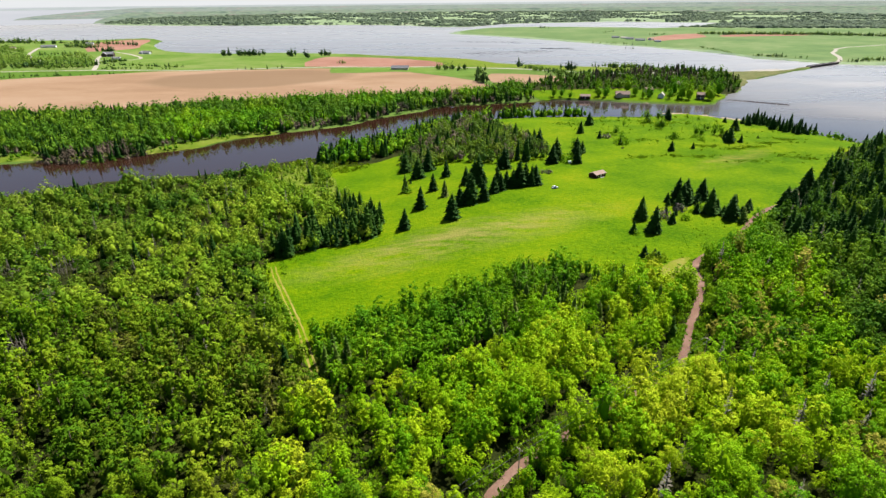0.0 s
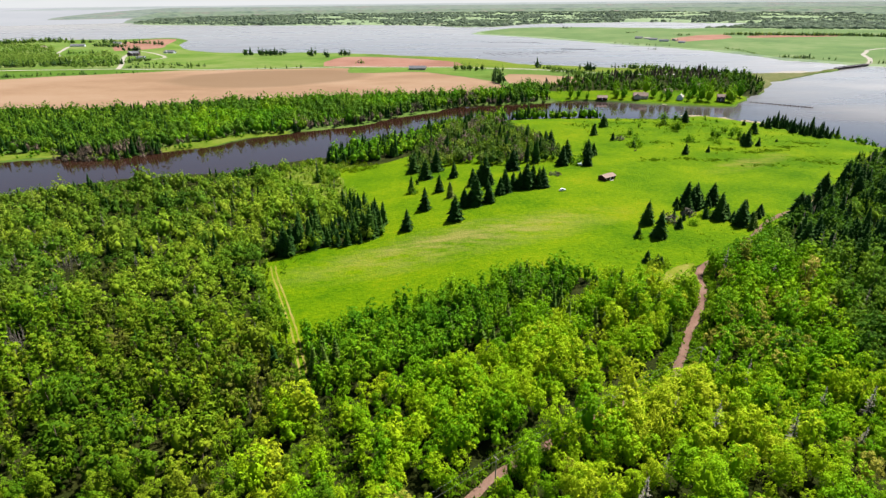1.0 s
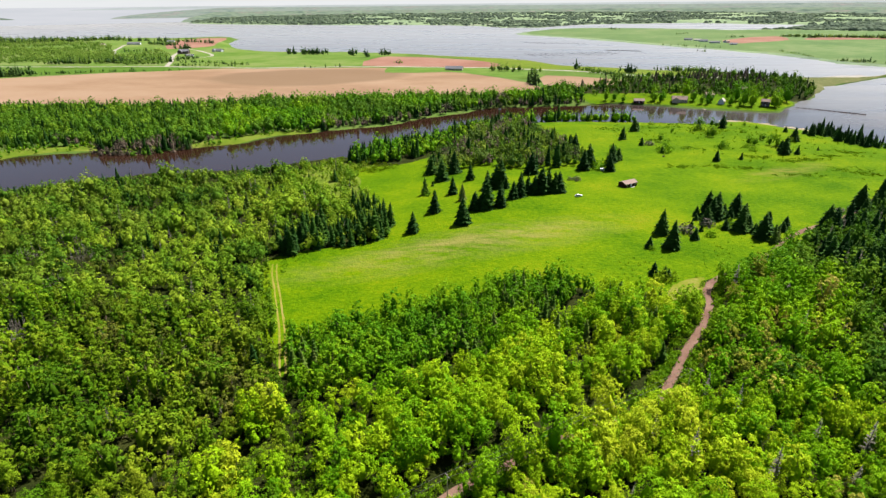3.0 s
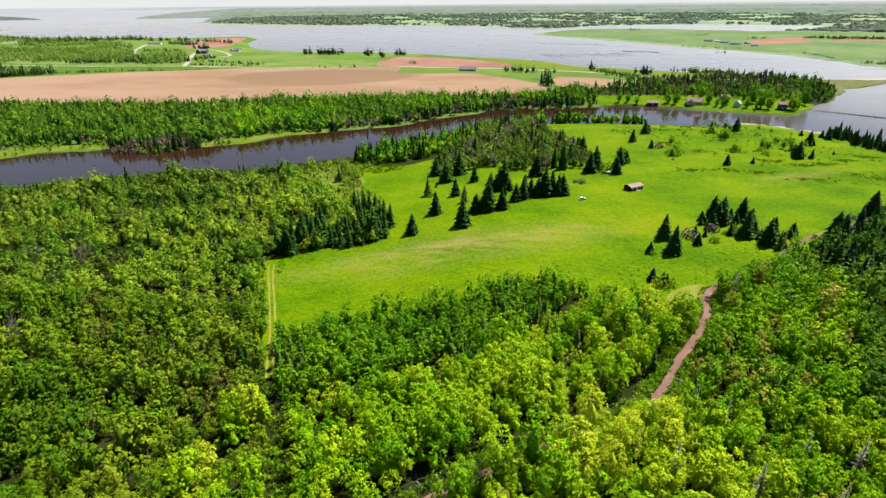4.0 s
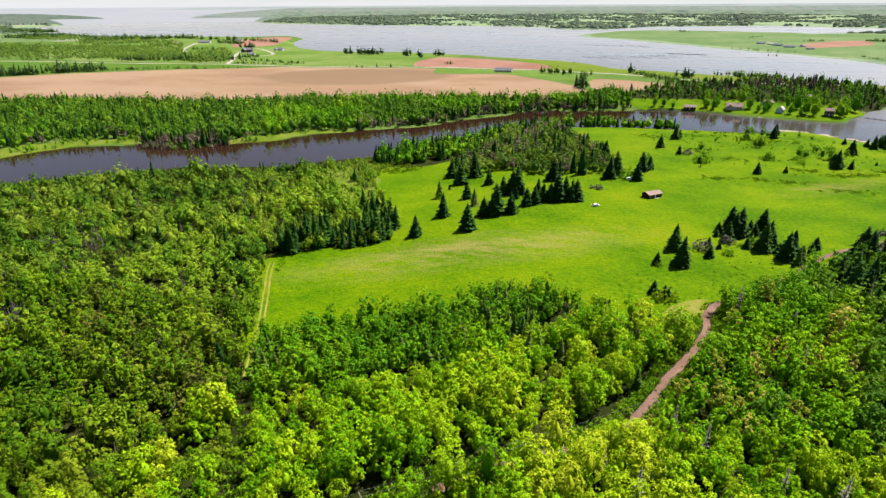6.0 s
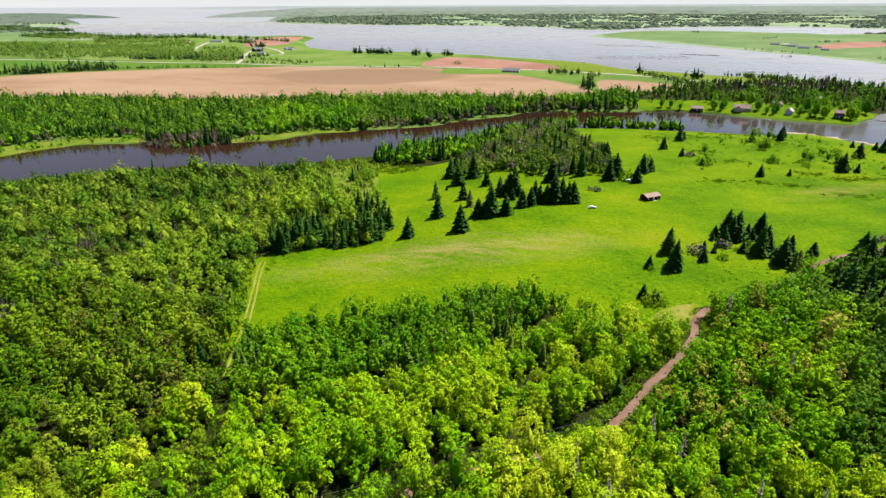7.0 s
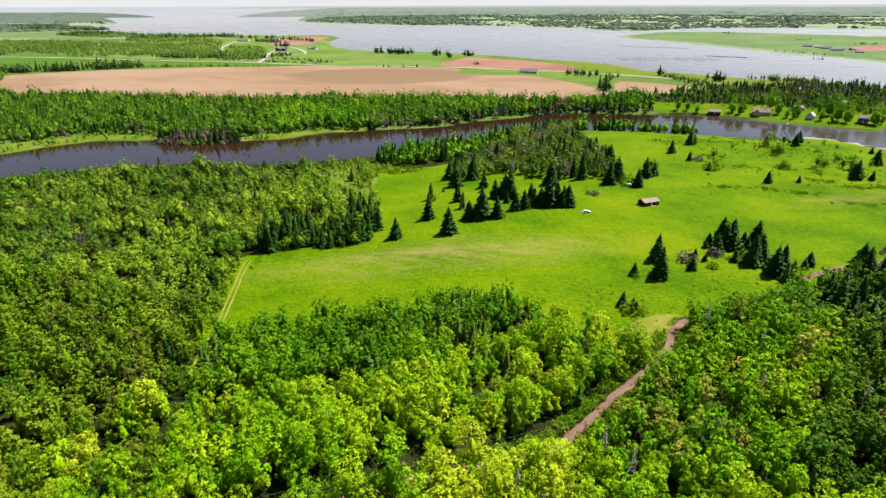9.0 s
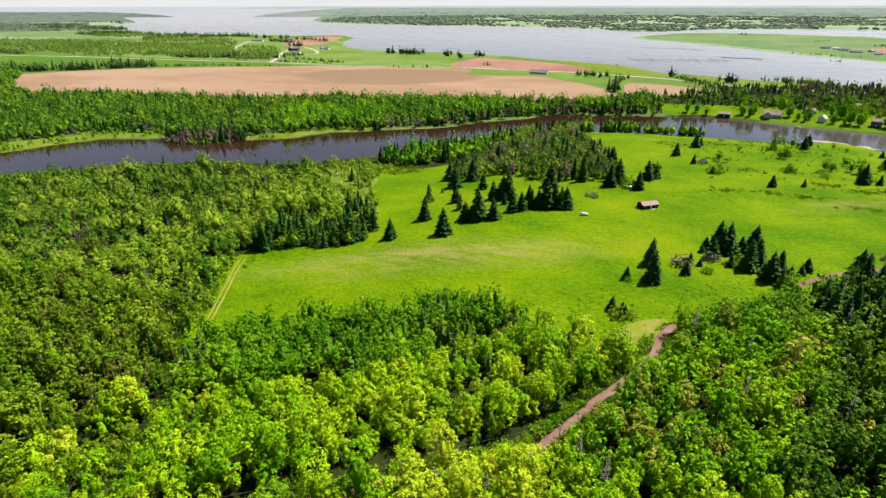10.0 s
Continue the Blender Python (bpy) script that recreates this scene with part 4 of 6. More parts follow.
west = west[west[:, 1] > near_row(west)]
edge_w = closed_curve([(-78, 247), (-62, 257), (-46, 263), (-34, 275), (-36, 294), (-50, 318), (-64, 318), (-54, 288), (-68, 272), (-84, 260)], 3)
west = west[~inside(west[:, 0], west[:, 1], edge_w)]
SEAM = [(-34, 132), (-28, 136), (-8, 145), (8, 154), (29, 172), (48, 191), (62, 210)]   # where the tall bright wood meets the low dark one


def behind_seam(p):
    return p[:, 1] > np.interp(p[:, 0], *np.array(SEAM).T)


front = seen_side(spread_trees(FRONT_WOOD, 3.1, 211, avoid=ROADS + ((SEAM, 3.6),)))
front = front[(front[:, 1] > near_row(front)) & behind_seam(front)]
tall_front = seen_side(spread_trees(FRONT_WOOD, 4.1, 213, avoid=ROADS + ((SEAM, 2.4),)))
tall_front = tall_front[(tall_front[:, 1] > near_row(tall_front)) & ~behind_seam(tall_front) & ~beside_road(tall_front)]
east = seen_side(spread_trees(EAST_WOOD, 3.9, 212, avoid=ROADS))
east = east[east[:, 1] > near_row(east)]
edge_e = closed_curve([(158, 250), (174, 280), (190, 294), (215, 314), (240, 347), (275, 390), (310, 415), (335, 428), (345, 395), (305, 330), (250, 262), (215, 232), (185, 220), (166, 232)], 3)
east = east[~inside(east[:, 0], east[:, 1], edge_e) | (np.random.default_rng(15).random(len(east)) < 0.42)]
stand("front_wood", wood_of(middle), planted(front, 1, 0.72, 1.12, 6), [DEEP_LEAF, BARK], "dense young broadleaf wood in deep green leaf", 1)
stand("front_tall_wood", wood_of(fine), planted(tall_front, 20, 0.75, 1.3, 6), [BROADLEAF, BARK], "tall broadleaf trees in bright spring leaf", 20)
e_first, e_near, e_far = east[east[:, 1] < 150], east[(east[:, 1] >= 150) & (east[:, 1] < 230)], east[east[:, 1] >= 230]
stand("east_front_wood", wood_of(fine), planted(e_first, 2, 0.65, 1.25, 6), [BROADLEAF, BARK], "broadleaf wood in fresh yellow-green leaf beside the gravel road", 2)
dim = np.array([0.6 * noise.noise(Vector((x / 20, y / 20, 2.2))) for x, y in e_near]) + 0.4 * np.random.default_rng(48).random(len(e_near)) + 0.8 * ease((e_near[:, 0] - 128 - 0.35 * (e_near[:, 1] - 165)) / 16) > 0.66
stand("east_dark_wood", wood_of(middle), planted(e_near[dim], 49, 0.75, 1.35, 6), [YARD_LEAF, BARK], "deep green broadleaf wood away from the gravel road", 49)
bright = e_near[~dim]
buff = np.array([noise.noise(Vector((x / 12, y / 12, 7.7))) for x, y in bright]) + 0.6 * np.random.default_rng(106).random(len(bright)) > 0.58
stand("east_wood", wood_of(middle), planted(bright[~buff], 29, 0.85, 1.3, 6), [BROADLEAF, BARK], "broadleaf wood in yellow-green leaf beside the gravel road", 2, tone_range=(0.55, 1.0))
stand("east_pale_wood", wood_of(middle), planted(bright[buff], 105, 0.75, 1.25, 6), [BUFF_LEAF, BARK], "broadleaf trees in pale yellow-brown new leaf", 105, tone_range=(0.0, 0.6))
shady = e_far[:, 0] > 148 + 0.4 * (e_far[:, 1] - 240)
stand("east_back_wood", wood_of(light), planted(e_far[~shady], 3, 0.8, 1.3, 6), [DEEP_LEAF, BARK], "broadleaf wood at the meadow's far corner", 3)
stand("east_back_dark_wood", wood_of(light), planted(e_far[shady], 107, 0.8, 1.3, 6), [YARD_LEAF, BARK], "deep green broadleaf wood at the meadow's far corner", 107)
west = ragged(west, 61, 15, 0.85, 0.5)
tall_west = ragged(seen_side(spread_trees(WEST_WOOD, 8.5, 216, avoid=ROADS, margin=3)), 67, 30, 0.55, 0.12)
tall_west = tall_west[tall_west[:, 1] > near_row(tall_west)]
tall_near = tall_west[tall_west[:, 1] < 185]
tall_west = tall_west[(tall_west[:, 1] >= 185) & ~inside(tall_west[:, 0], tall_west[:, 1], NOOK) & (edge_distance(tall_west[:, 0], tall_west[:, 1], HOME) > 26)]


def bright_side(p, seed):
    """Which trees belong to the bright young wood beside the track."""
    share = ease((p[:, 0] + 66) / 26) * ease((146 - p[:, 1]) / 22)
    return np.random.default_rng(seed).random(len(p)) < share


lit = bright_side(tall_near, 83)
first, tall_near = tall_near[lit], tall_near[~lit]
stand("west_bright_trees", wood_of(fine), planted(first, 81, 0.9, 1.35, 6), [BROADLEAF, BARK], "taller broadleaf trees in bright leaf beside the track", 81)
stand("west_tall_front", wood_of(middle), planted(tall_near, 77, 0.95, 1.35, 6), [DULL_LEAF, BARK], "taller broadleaf trees in the near mixed wood", 77)
pale = np.random.default_rng(91).random(len(tall_west)) < ease((tall_west[:, 0] + 190) / 90)
stand("west_tall_trees", wood_of(light), planted(tall_west[~pale], 68, 0.9, 1.4, 6), [SOFT_LEAF, BARK], "taller broadleaf trees standing over the mixed wood", 68)
stand("west_tall_light_trees", wood_of(light), planted(tall_west[pale], 92, 0.8, 1.25, 6), [LIGHT_LEAF, BARK], "taller light green trees beside the meadow", 92)
west = west[~inside(west[:, 0], west[:, 1], NOOK) | (np.random.default_rng(52).random(len(west)) < 0.12)]
west = west[np.random.default_rng(51).random(len(west)) < np.where(west[:, 1] < 190, 0.97, 0.76)]
w_near, w_far, w_last = west[west[:, 1] < 190], west[(west[:, 1] >= 190) & (west[:, 1] < 275)], west[west[:, 1] >= 275]
lit = bright_side(w_near, 84)
w_first, w_near = w_near[lit], w_near[~lit]
half_lit = np.array([noise.noise(Vector((x / 15, y / 15, 9.1))) for x, y in w_first]) > -0.08
stand("west_front_deep_wood", wood_of(fine), planted(w_first[half_lit], 103, 0.65, 1.15, 6, wild=0.45), [MIXED_LEAF, BARK], "young broadleaf trees in deep green leaf west of the track", 103)
w_first = w_first[~half_lit]
stand("west_front_wood", wood_of(fine), planted(w_first, 82, 0.65, 1.15, 6, wild=0.45), [BROADLEAF, BARK], "young broadleaf wood in bright leaf west of the track", 82)
fresh = np.array([noise.noise(Vector((x / 26, y / 26, 4.4))) for x, y in w_near]) + 0.5 * np.random.default_rng(46).random(len(w_near)) > 0.22
stand("west_wood", wood_of(middle), planted(w_near[~fresh], 4, 0.7, 1.25, 6, wild=0.5), [DULL_LEAF, BARK], "mixed wood of dull green and brownish young trees", 4)
stand("west_green_wood", wood_of(middle), planted(w_near[fresh], 47, 0.7, 1.3, 6, wild=0.5), [MIXED_LEAF, BARK], "young broadleaf trees in fresh green leaf in the mixed wood", 47)
clump_w = np.array([noise.noise(Vector((x / 17, y / 17, 3.3))) for x, y in w_far]) > 0.30
stand("west_dark_clumps", wood_of(light), planted(w_far[clump_w], 102, 0.75, 1.15, 6), [YARD_LEAF, BARK], "clumps of darker green trees in the mixed wood", 102)
w_far = w_far[~clump_w]
for name, p, shapes, low, high, seed in (("west_back", w_far, light, 0.5, 1.0, 5), ("west_river", w_last, far, 0.36, 0.85, 21)):
    rim = np.array([0.5 + 1.1 * noise.noise(Vector((x / 40, y / 40, 5.5))) for x, y in p]) < ease((p[:, 0] + 185) / 90)
    grown = planted(p, seed, low, high, 6, wild=0.5)
    grown[:, 2] *= 0.4 + 0.6 * ease(edge_distance(p[:, 0], p[:, 1], HOME) / 45)   # lower towards the river
    stand(name + "_wood", wood_of(shapes), grown[~rim], [SOFT_LEAF, BARK], "mixed broadleaf wood beside the river", seed)
    stand(name + "_light_wood", wood_of(shapes), grown[rim], [LIGHT_LEAF, BARK], "light green young trees and shrubs beside the meadow", seed + 80)
wd = ragged(spread_trees(WEST_WOOD, 9.0, 215, avoid=ROADS), 62, 26, 0.07, 0.0)
wd = wd[wd[:, 1] > 150]
stand("west_wood_conifers", wood_of(slim_conifer), planted(wd, 63, 0.45, 0.85, 4), [NEEDLE, BARK], "dark conifers in clumps among the broadleaf trees", 63, "trees")

# conifers along the wood's edges
ew = ragged(spread_trees(edge_w, 3.0, 220), 97, 11, 0.8, 0.35)
leafy_edge = np.random.default_rng(87).random(len(ew)) < 0.13 + 0.5 * (ew[:, 1] > 292)
stand("west_edge_conifers", wood_of(conifer), planted(ew[~leafy_edge], 6, 0.65, 1.1, 4, wild=0.4), [NEEDLE, BARK], "dark row of young spruces at the meadow's edge", 6)
stand("west_edge_broadleaves", wood_of(light), planted(ew[leafy_edge], 88, 0.6, 1.0, 6), [LIGHT_LEAF, BARK], "light green trees among the young spruces", 88)
stand("east_edge_conifers", wood_of(conifer), planted(ragged(spread_trees(edge_e, 4.8, 221, 0.9, avoid=((ROAD_LINE, 3),)), 107, 22, 0.55, 0.08), 7, 0.75, 1.3, 4), [NEEDLE, BARK], "dark spruces along the meadow's eastern edge", 7)

grove = closed_curve([(-30, 398), (-10, 404), (12, 412), (30, 402), (50, 402), (74, 412), (84, 440), (70, 490), (50, 530), (28, 575), (0, 545), (-28, 480)], 3)
gp = ragged(spread_trees(grove, 3.9, 230), 98, 16, 0.8, 0.3)
gm = np.random.default_rng(12).random(len(gp)) + 0.25 * (gp[:, 1] > 500)
stand("grove", wood_of(light), planted(gp[gm < 0.30], 8, 0.75, 1.2, 6), [OLIVE_NEEDLE, BARK], "grove of olive and greyish trees in the meadow", 8)
stand("grove_spruces", wood_of(far_conifer), planted(gp[(gm >= 0.30) & (gm < 0.46)], 9, 0.55, 1.1, 4), [NEEDLE, BARK], "dark spruces in the meadow grove", 9)
stand("grove_browned", wood_of(light), planted(gp[(gm >= 0.46) & (gm < 0.64)], 18, 0.7, 1.1, 6), [BROWN_NEEDLE, BARK], "browned larches in the meadow grove", 18)
stand("grove_broadleaves", wood_of(light), planted(gp[gm >= 0.64], 19, 0.6, 1.15, 6), [SOFT_LEAF, BARK], "broadleaf trees in the meadow grove", 19)
bank_a = closed_curve([(-98, 424), (-63, 430), (-40, 452), (-20, 480), (-5, 530), (20, 570), (60, 590), (100, 596), (142, 594), (146, 604), (100, 607), (60, 603), (20, 588), (-25, 540), (-58, 496), (-88, 466)], 3)
bp = ragged(spread_trees(bank_a, 3.8, 231), 99, 14, 0.95, 0.5)
bm_mix = np.random.default_rng(14).random(len(bp))
stand("bank_trees", wood_of(far), planted(bp[bm_mix < 0.6], 10, 0.8, 1.3, 5), [DEEP_LEAF, BARK], "broadleaf trees along the near river bank", 10)
stand("bank_conifers", wood_of(far_conifer), planted(bp[bm_mix >= 0.6], 24, 0.7, 1.1, 4), [NEEDLE, BARK], "dark conifers along the near river bank", 24)
bank_b = closed_curve([(296, 548), (299, 522), (302, 504), (312, 494), (326, 500), (328, 515), (325, 530), (314, 560), (302, 572)], 3)
stand("shore_spruces", wood_of(conifer), planted(ragged(spread_trees(bank_b, 3.9, 232), 64, 9, 0.8, 0.2), 11, 0.5, 1.05, 4), [NEEDLE, BARK], "dark spruces on the bay shore", 11)
bank_s = closed_curve([(318, 506), (326, 493), (332, 476), (344, 470), (346, 492), (338, 510), (330, 522)], 3)
stand("shore_scrub", wood_of(far), planted(ragged(spread_trees(bank_s, 4.0, 234), 65, 9, 0.7, 0.2), 25, 0.25, 0.6, 6), [DEEP_LEAF, BARK], "low green scrub on the bay shore", 25)
stand("shore_scrub_conifers", wood_of(slim_conifer), planted(spread_trees(bank_s, 9, 235, 0.7), 26, 0.5, 1.0, 4), [NEEDLE, BARK], "thin conifers in the scrub on the bay shore", 26)
bank_c = closed_curve([(322, 456), (330, 448), (352, 450), (372, 456), (420, 432), (400, 420), (340, 436)], 3)
stand("shore_spruces_east", wood_of(conifer), planted(ragged(spread_trees(bank_c, 5.0, 233), 66, 10, 0.75, 0.1), 12, 0.6, 1.25, 4), [NEEDLE, BARK], "dark spruces on the eastern shore", 12)

# across the river
over = closed_curve([(-430, 398), (-398, 438), (-354, 458), (-318, 452), (-280, 453), (-258, 465), (-246, 484), (-222, 506), (-196, 532), (-166, 539), (-126, 564), (-95, 585), (-53, 634), (10, 688), (72, 706), (112, 721), (104, 790),
                     (62, 768), (-17, 732), (-127, 710), (-224, 692), (-312, 662), (-406, 634), (-485, 630), (-640, 602), (-640, 560), (-560, 440), (-480, 350)], 3, 1.0)
fill = closed_curve([(-324, 438), (-300, 437), (-276, 441), (-248, 460), (-256, 472), (-280, 456), (-318, 455)], 3)
op = np.vstack([spread_trees(over, 5.2, 240), spread_trees(fill, 4.5, 242)])
shore_gap = edge_distance(op[:, 0], op[:, 1], FARM)
mix = 0.86 * np.random.default_rng(3).random(len(op)) + 0.22 * ease((-250 - op[:, 0]) / 90) + 0.34 * (shore_gap < 16) + 0.30 * (shore_gap < 8)
# westwards more trees take the darker leaf, which also stands for shade there
shade = np.array([noise.noise(Vector((x / 45, y / 45, 7.7))) for x, y in op]) + 0.35 * np.random.default_rng(94).random(len(op)) + 0.62 * ease((-210 - op[:, 0]) / 120) > 0.18
grey = (np.array([noise.noise(Vector((x / 24, y / 24, 5.9))) for x, y in op]) > 0.2) & (shore_gap < 42) & (np.random.default_rng(50).random(len(op)) < 0.5)
mix[grey] = 1.3
stand("river_wood", wood_of(far), planted(op[(mix < 0.76) & ~shade], 13, 0.8, 1.3, 6), [DEEP_LEAF, BARK], "broadleaf wood on the far river bank", 13)
stand("river_dark_wood", wood_of(far), planted(op[(mix < 0.76) & shade], 95, 0.8, 1.3, 6), [YARD_LEAF, BARK], "darker green broadleaf trees on the far river bank", 95)
stand("river_wood_conifers", wood_of(far_conifer), planted(op[(mix >= 0.76) & (mix < 1.16)], 14, 0.5, 0.95, 4), [NEEDLE, BARK], "dark conifers in the wood across the river", 14)
stand("river_wood_bare_trees", wood_of(light), planted(op[mix >= 1.16], 22, 0.6, 1.0, 6), [BROWN_NEEDLE, BARK], "greyish bare trees on the far river bank", 22)
field_end = closed_curve([(-1030, 800), (-935, 770), (-872, 716), (-800, 655), (-720, 606), (-650, 600), (-645, 540), (-760, 540), (-900, 620), (-1030, 720)], 3)
fe = ragged(spread_trees(field_end, 8.0, 246), 105, 30, 0.8, 0.3)
stand("field_end_wood", wood_of(far), planted(fe, 106, 0.8, 1.3, 6), [YARD_LEAF, BARK], "deep green broadleaf trees at the end of the ploughed field", 106)
pp = ragged(spread_trees(POINT_WOOD, 6.0, 241), 69, 18, 0.8, 0.3)
front_side = edge_distance(pp[:, 0], pp[:, 1], line_curve([(106, 732), (140, 750), (205, 746), (250, 750), (300, 738), (340, 730), (378, 755)]), False) < 16
pp = pp[~front_side | (np.random.default_rng(45).random(len(pp)) < 0.4)]
deep = ease((pp[:, 1] - 740 - 0.12 * (pp[:, 0] - 110)) / 110)
pm = np.random.default_rng(4).random(len(pp))
pn = np.array([noise.noise(Vector((x / 34, y / 34, 8.8))) for x, y in pp])
brown = (pm < 0.8 * deep) & (pn > -0.15) & (pp[:, 0] < 372)
leafy = ~brown & (pm > 0.26 + 0.16 * deep - 0.6 * pn)
dull = ~brown & ~leafy & (np.random.default_rng(85).random(len(pp)) < 0.45)
stand("point_olive_wood", wood_of(far_conifer), planted(pp[dull], 86, 0.45, 0.8, 4), [OLIVE_NEEDLE, BARK], "olive-green conifers on the point", 86)
stand("point_wood", wood_of(far_conifer), planted(pp[~brown & ~leafy & ~dull], 15, 0.45, 0.85, 4), [NEEDLE, BARK], "dark spruce wood on the point", 15)
stand("point_browned_wood", wood_of(far_conifer), planted(pp[brown], 16, 0.55, 0.9, 4), [BROWN_NEEDLE, BARK], "tall browned conifers on the point", 16)
stand("point_broadleaves", wood_of(far), planted(pp[leafy], 17, 0.55, 1.1, 6), [YARD_LEAF, BARK], "broadleaf trees on the point", 17)
fc = ragged(seen_side(spread_trees(FRONT_WOOD, 4.4, 217, avoid=ROADS)), 74, 22, 0.05, 0.0)
fc = np.vstack([fc[fc[:, 1] > 150], spread_trees(closed_curve([(50, 216), (66, 214), (80, 207), (92, 200), (86, 186), (70, 186), (56, 196), (46, 206)], 3), 4.6, 218, 0.4, avoid=ROADS)])
fc = np.vstack([fc, spread_trees(closed_curve([(22, 206), (34, 208), (52, 208), (52, 200), (44, 184), (32, 182), (24, 196)], 3), 3.6, 222, 0.6)])
fc = fc[inside(fc[:, 0], fc[:, 1], FRONT_WOOD) & ~((abs(fc[:, 0] + 30) < 14) & (abs(fc[:, 1] - 186) < 18)) & ~((abs(fc[:, 0] - 60) < 9) & (fc[:, 1] > 208))]
stand("front_conifers", wood_of(slim_conifer), planted(fc, 75, 0.65, 1.0, 4), [OLIVE_NEEDLE, BARK], "olive-green conifers among the young broadleaf wood", 75, "trees")

# the wood goes on under and behind the camera's way
behind = closed_curve([(-260, 78), (-120, 82), (0, 80), (140, 80), (260, 150), (300, 60), (260, -70), (60, -110), (-160, -90), (-280, 0)], 3)
bw = spread_trees(behind, 11, 219, avoid=((ROAD_LINE, 4),))
below = spread_trees(closed_curve([(-45, 79), (0, 79), (60, 79), (135, 79), (150, 40), (120, -10), (60, -35), (-30, -45), (-60, 0)], 3), 6.0, 223, avoid=((ROAD_LINE, 3.5), (TRACK_LINE, 2.6)))
bw = bw[((bw[:, 1] < 80) | (bw[:, 0] > 240)) & ~((bw[:, 0] > -50) & (bw[:, 0] < 140) & (bw[:, 1] > -35))]
stand("back_wood", wood_of(middle), planted(bw, 76, 1.1, 1.6, 6), [BROADLEAF, BARK], "broadleaf wood in fresh green leaf behind the road", 76)
stand("under_wood", wood_of(middle), planted(below[below[:, 1] < 80], 108, 0.8, 1.35, 6), [BROADLEAF, BARK], "young broadleaf wood in bright leaf beside the road", 108)

# browned young trees in patches of the western wood
brng = np.random.default_rng(78)
bz = np.vstack([np.column_stack([brng.normal(x, 4.5, 8), brng.normal(y, 4.0, 8)]) for x, y in ((-62, 147), (-62, 138), (-107, 163), (-94, 160), (-70, 155), (-110, 140), (-96, 143), (-46, 136), (-130, 180), (-150, 215))])
bz = bz[edge_distance(bz[:, 0], bz[:, 1], line_curve(TRACK_LINE), False) > 3]
stand("bronze_trees", wood_of(middle), planted(bz, 79, 0.75, 1.1, 6), [BRONZE_LEAF, BARK], "young trees in bronze-brown leaf in the mixed wood", 79, "trees")
gz = np.vstack([np.column_stack([brng.normal(x, 3.6, 22), brng.normal(y, 2.8, 22)]) for x, y in BRUSH])
stand("dead_brush", wood_of(dead), planted(gz, 80, 0.5, 0.9, 3), [GREY_WOOD, GREY_WOOD], "patches of bare grey brush in the western wood", 80, "trees")

# light shrubs and saplings between the western wood and the river bank
nk = ragged(spread_trees(NOOK, 3.0, 244), 100, 12, 0.75, 0.2)
stand("nook_shrubs", wood_of(light), planted(nk, 101, 0.22, 0.62, 6, wild=0.5), [LIGHT_LEAF, BARK], "light green shrubs and saplings in the rough grass", 101, "bushes")

side = spread_trees(ribbon(beside(TRACK_LINE[:5], -6.0)[::3], 8), 2.5, 245)
stand("track_shrubs", wood_of(light), planted(side, 104, 0.18, 0.42, 6, wild=0.5), [LIGHT_LEAF, BARK], "light green shrubs beside the meadow track", 104, "bushes")

# low shrubs scattered on the marshy bank
marsh = next(r[1] for r in REGIONS if r[0] == "marsh_grass")
ms = ragged(spread_trees(marsh, 4.2, 243, margin=2.0), 89, 16, 0.45, 0.05)
stand("bank_shrubs", wood_of(far), planted(ms, 90, 0.16, 0.5, 6), [DEEP_LEAF, BARK], "low shrubs on the marshy river bank", 90, "bushes")
hidden = line_curve([(113, 224), (122, 231), (131, 238), (141, 246), (150, 256), (156, 263)], 3) + (1.2, -0.8)
hidden = np.vstack([hidden, hidden[::2] + (3.0, -2.5)])
stand("road_bend_trees", wood_of(fine), planted(hidden, 96, 0.8, 1.15, 6, wild=0.2), [DEEP_LEAF, BARK], "leafy trees that hide the bend of the gravel road", 96, "trees")
rt = np.array([(102.5, 184), (104.5, 187.5), (100.5, 180), (94, 195), (96, 199.5), (92, 190.5), (93, 201)])
stand("roadside_trees", wood_of(fine), planted(rt, 93, 1.05, 1.3, 6, wild=0.1), [DEEP_LEAF, BARK], "leafy trees leaning over the gravel road", 93, "trees")

# far country: hedges, copses and woods too far to count
def clump_shape(seed, wide, high):
    """A far copse: a lumpy mound of crowns."""
    rng = np.random.default_rng(seed)
    cols, rows = 5, 3
    v = []
    for j in range(rows):
        f = j / (rows - 1)
        for i in range(cols):
            a = 2 * np.pi * i / cols
            r = wide * math.cos(f * 1.35) ** 0.6 * rng.uniform(0.7, 1.2)
            v.append((r * math.cos(a), r * math.sin(a), high * (math.sin(f * 1.5) * rng.uniform(0.75, 1.2) - 0.05)))
    q = [(j * cols + i, j * cols + (i + 1) % cols, (j + 1) * cols + (i + 1) % cols, (j + 1) * cols + i) for j in range(rows - 1) for i in range(cols)]
    q.append(((rows - 1) * cols, (rows - 1) * cols + 1, (rows - 1) * cols + 2, (rows - 1) * cols + 3))
    return np.array(v), np.array(q), np.zeros(len(q), int)


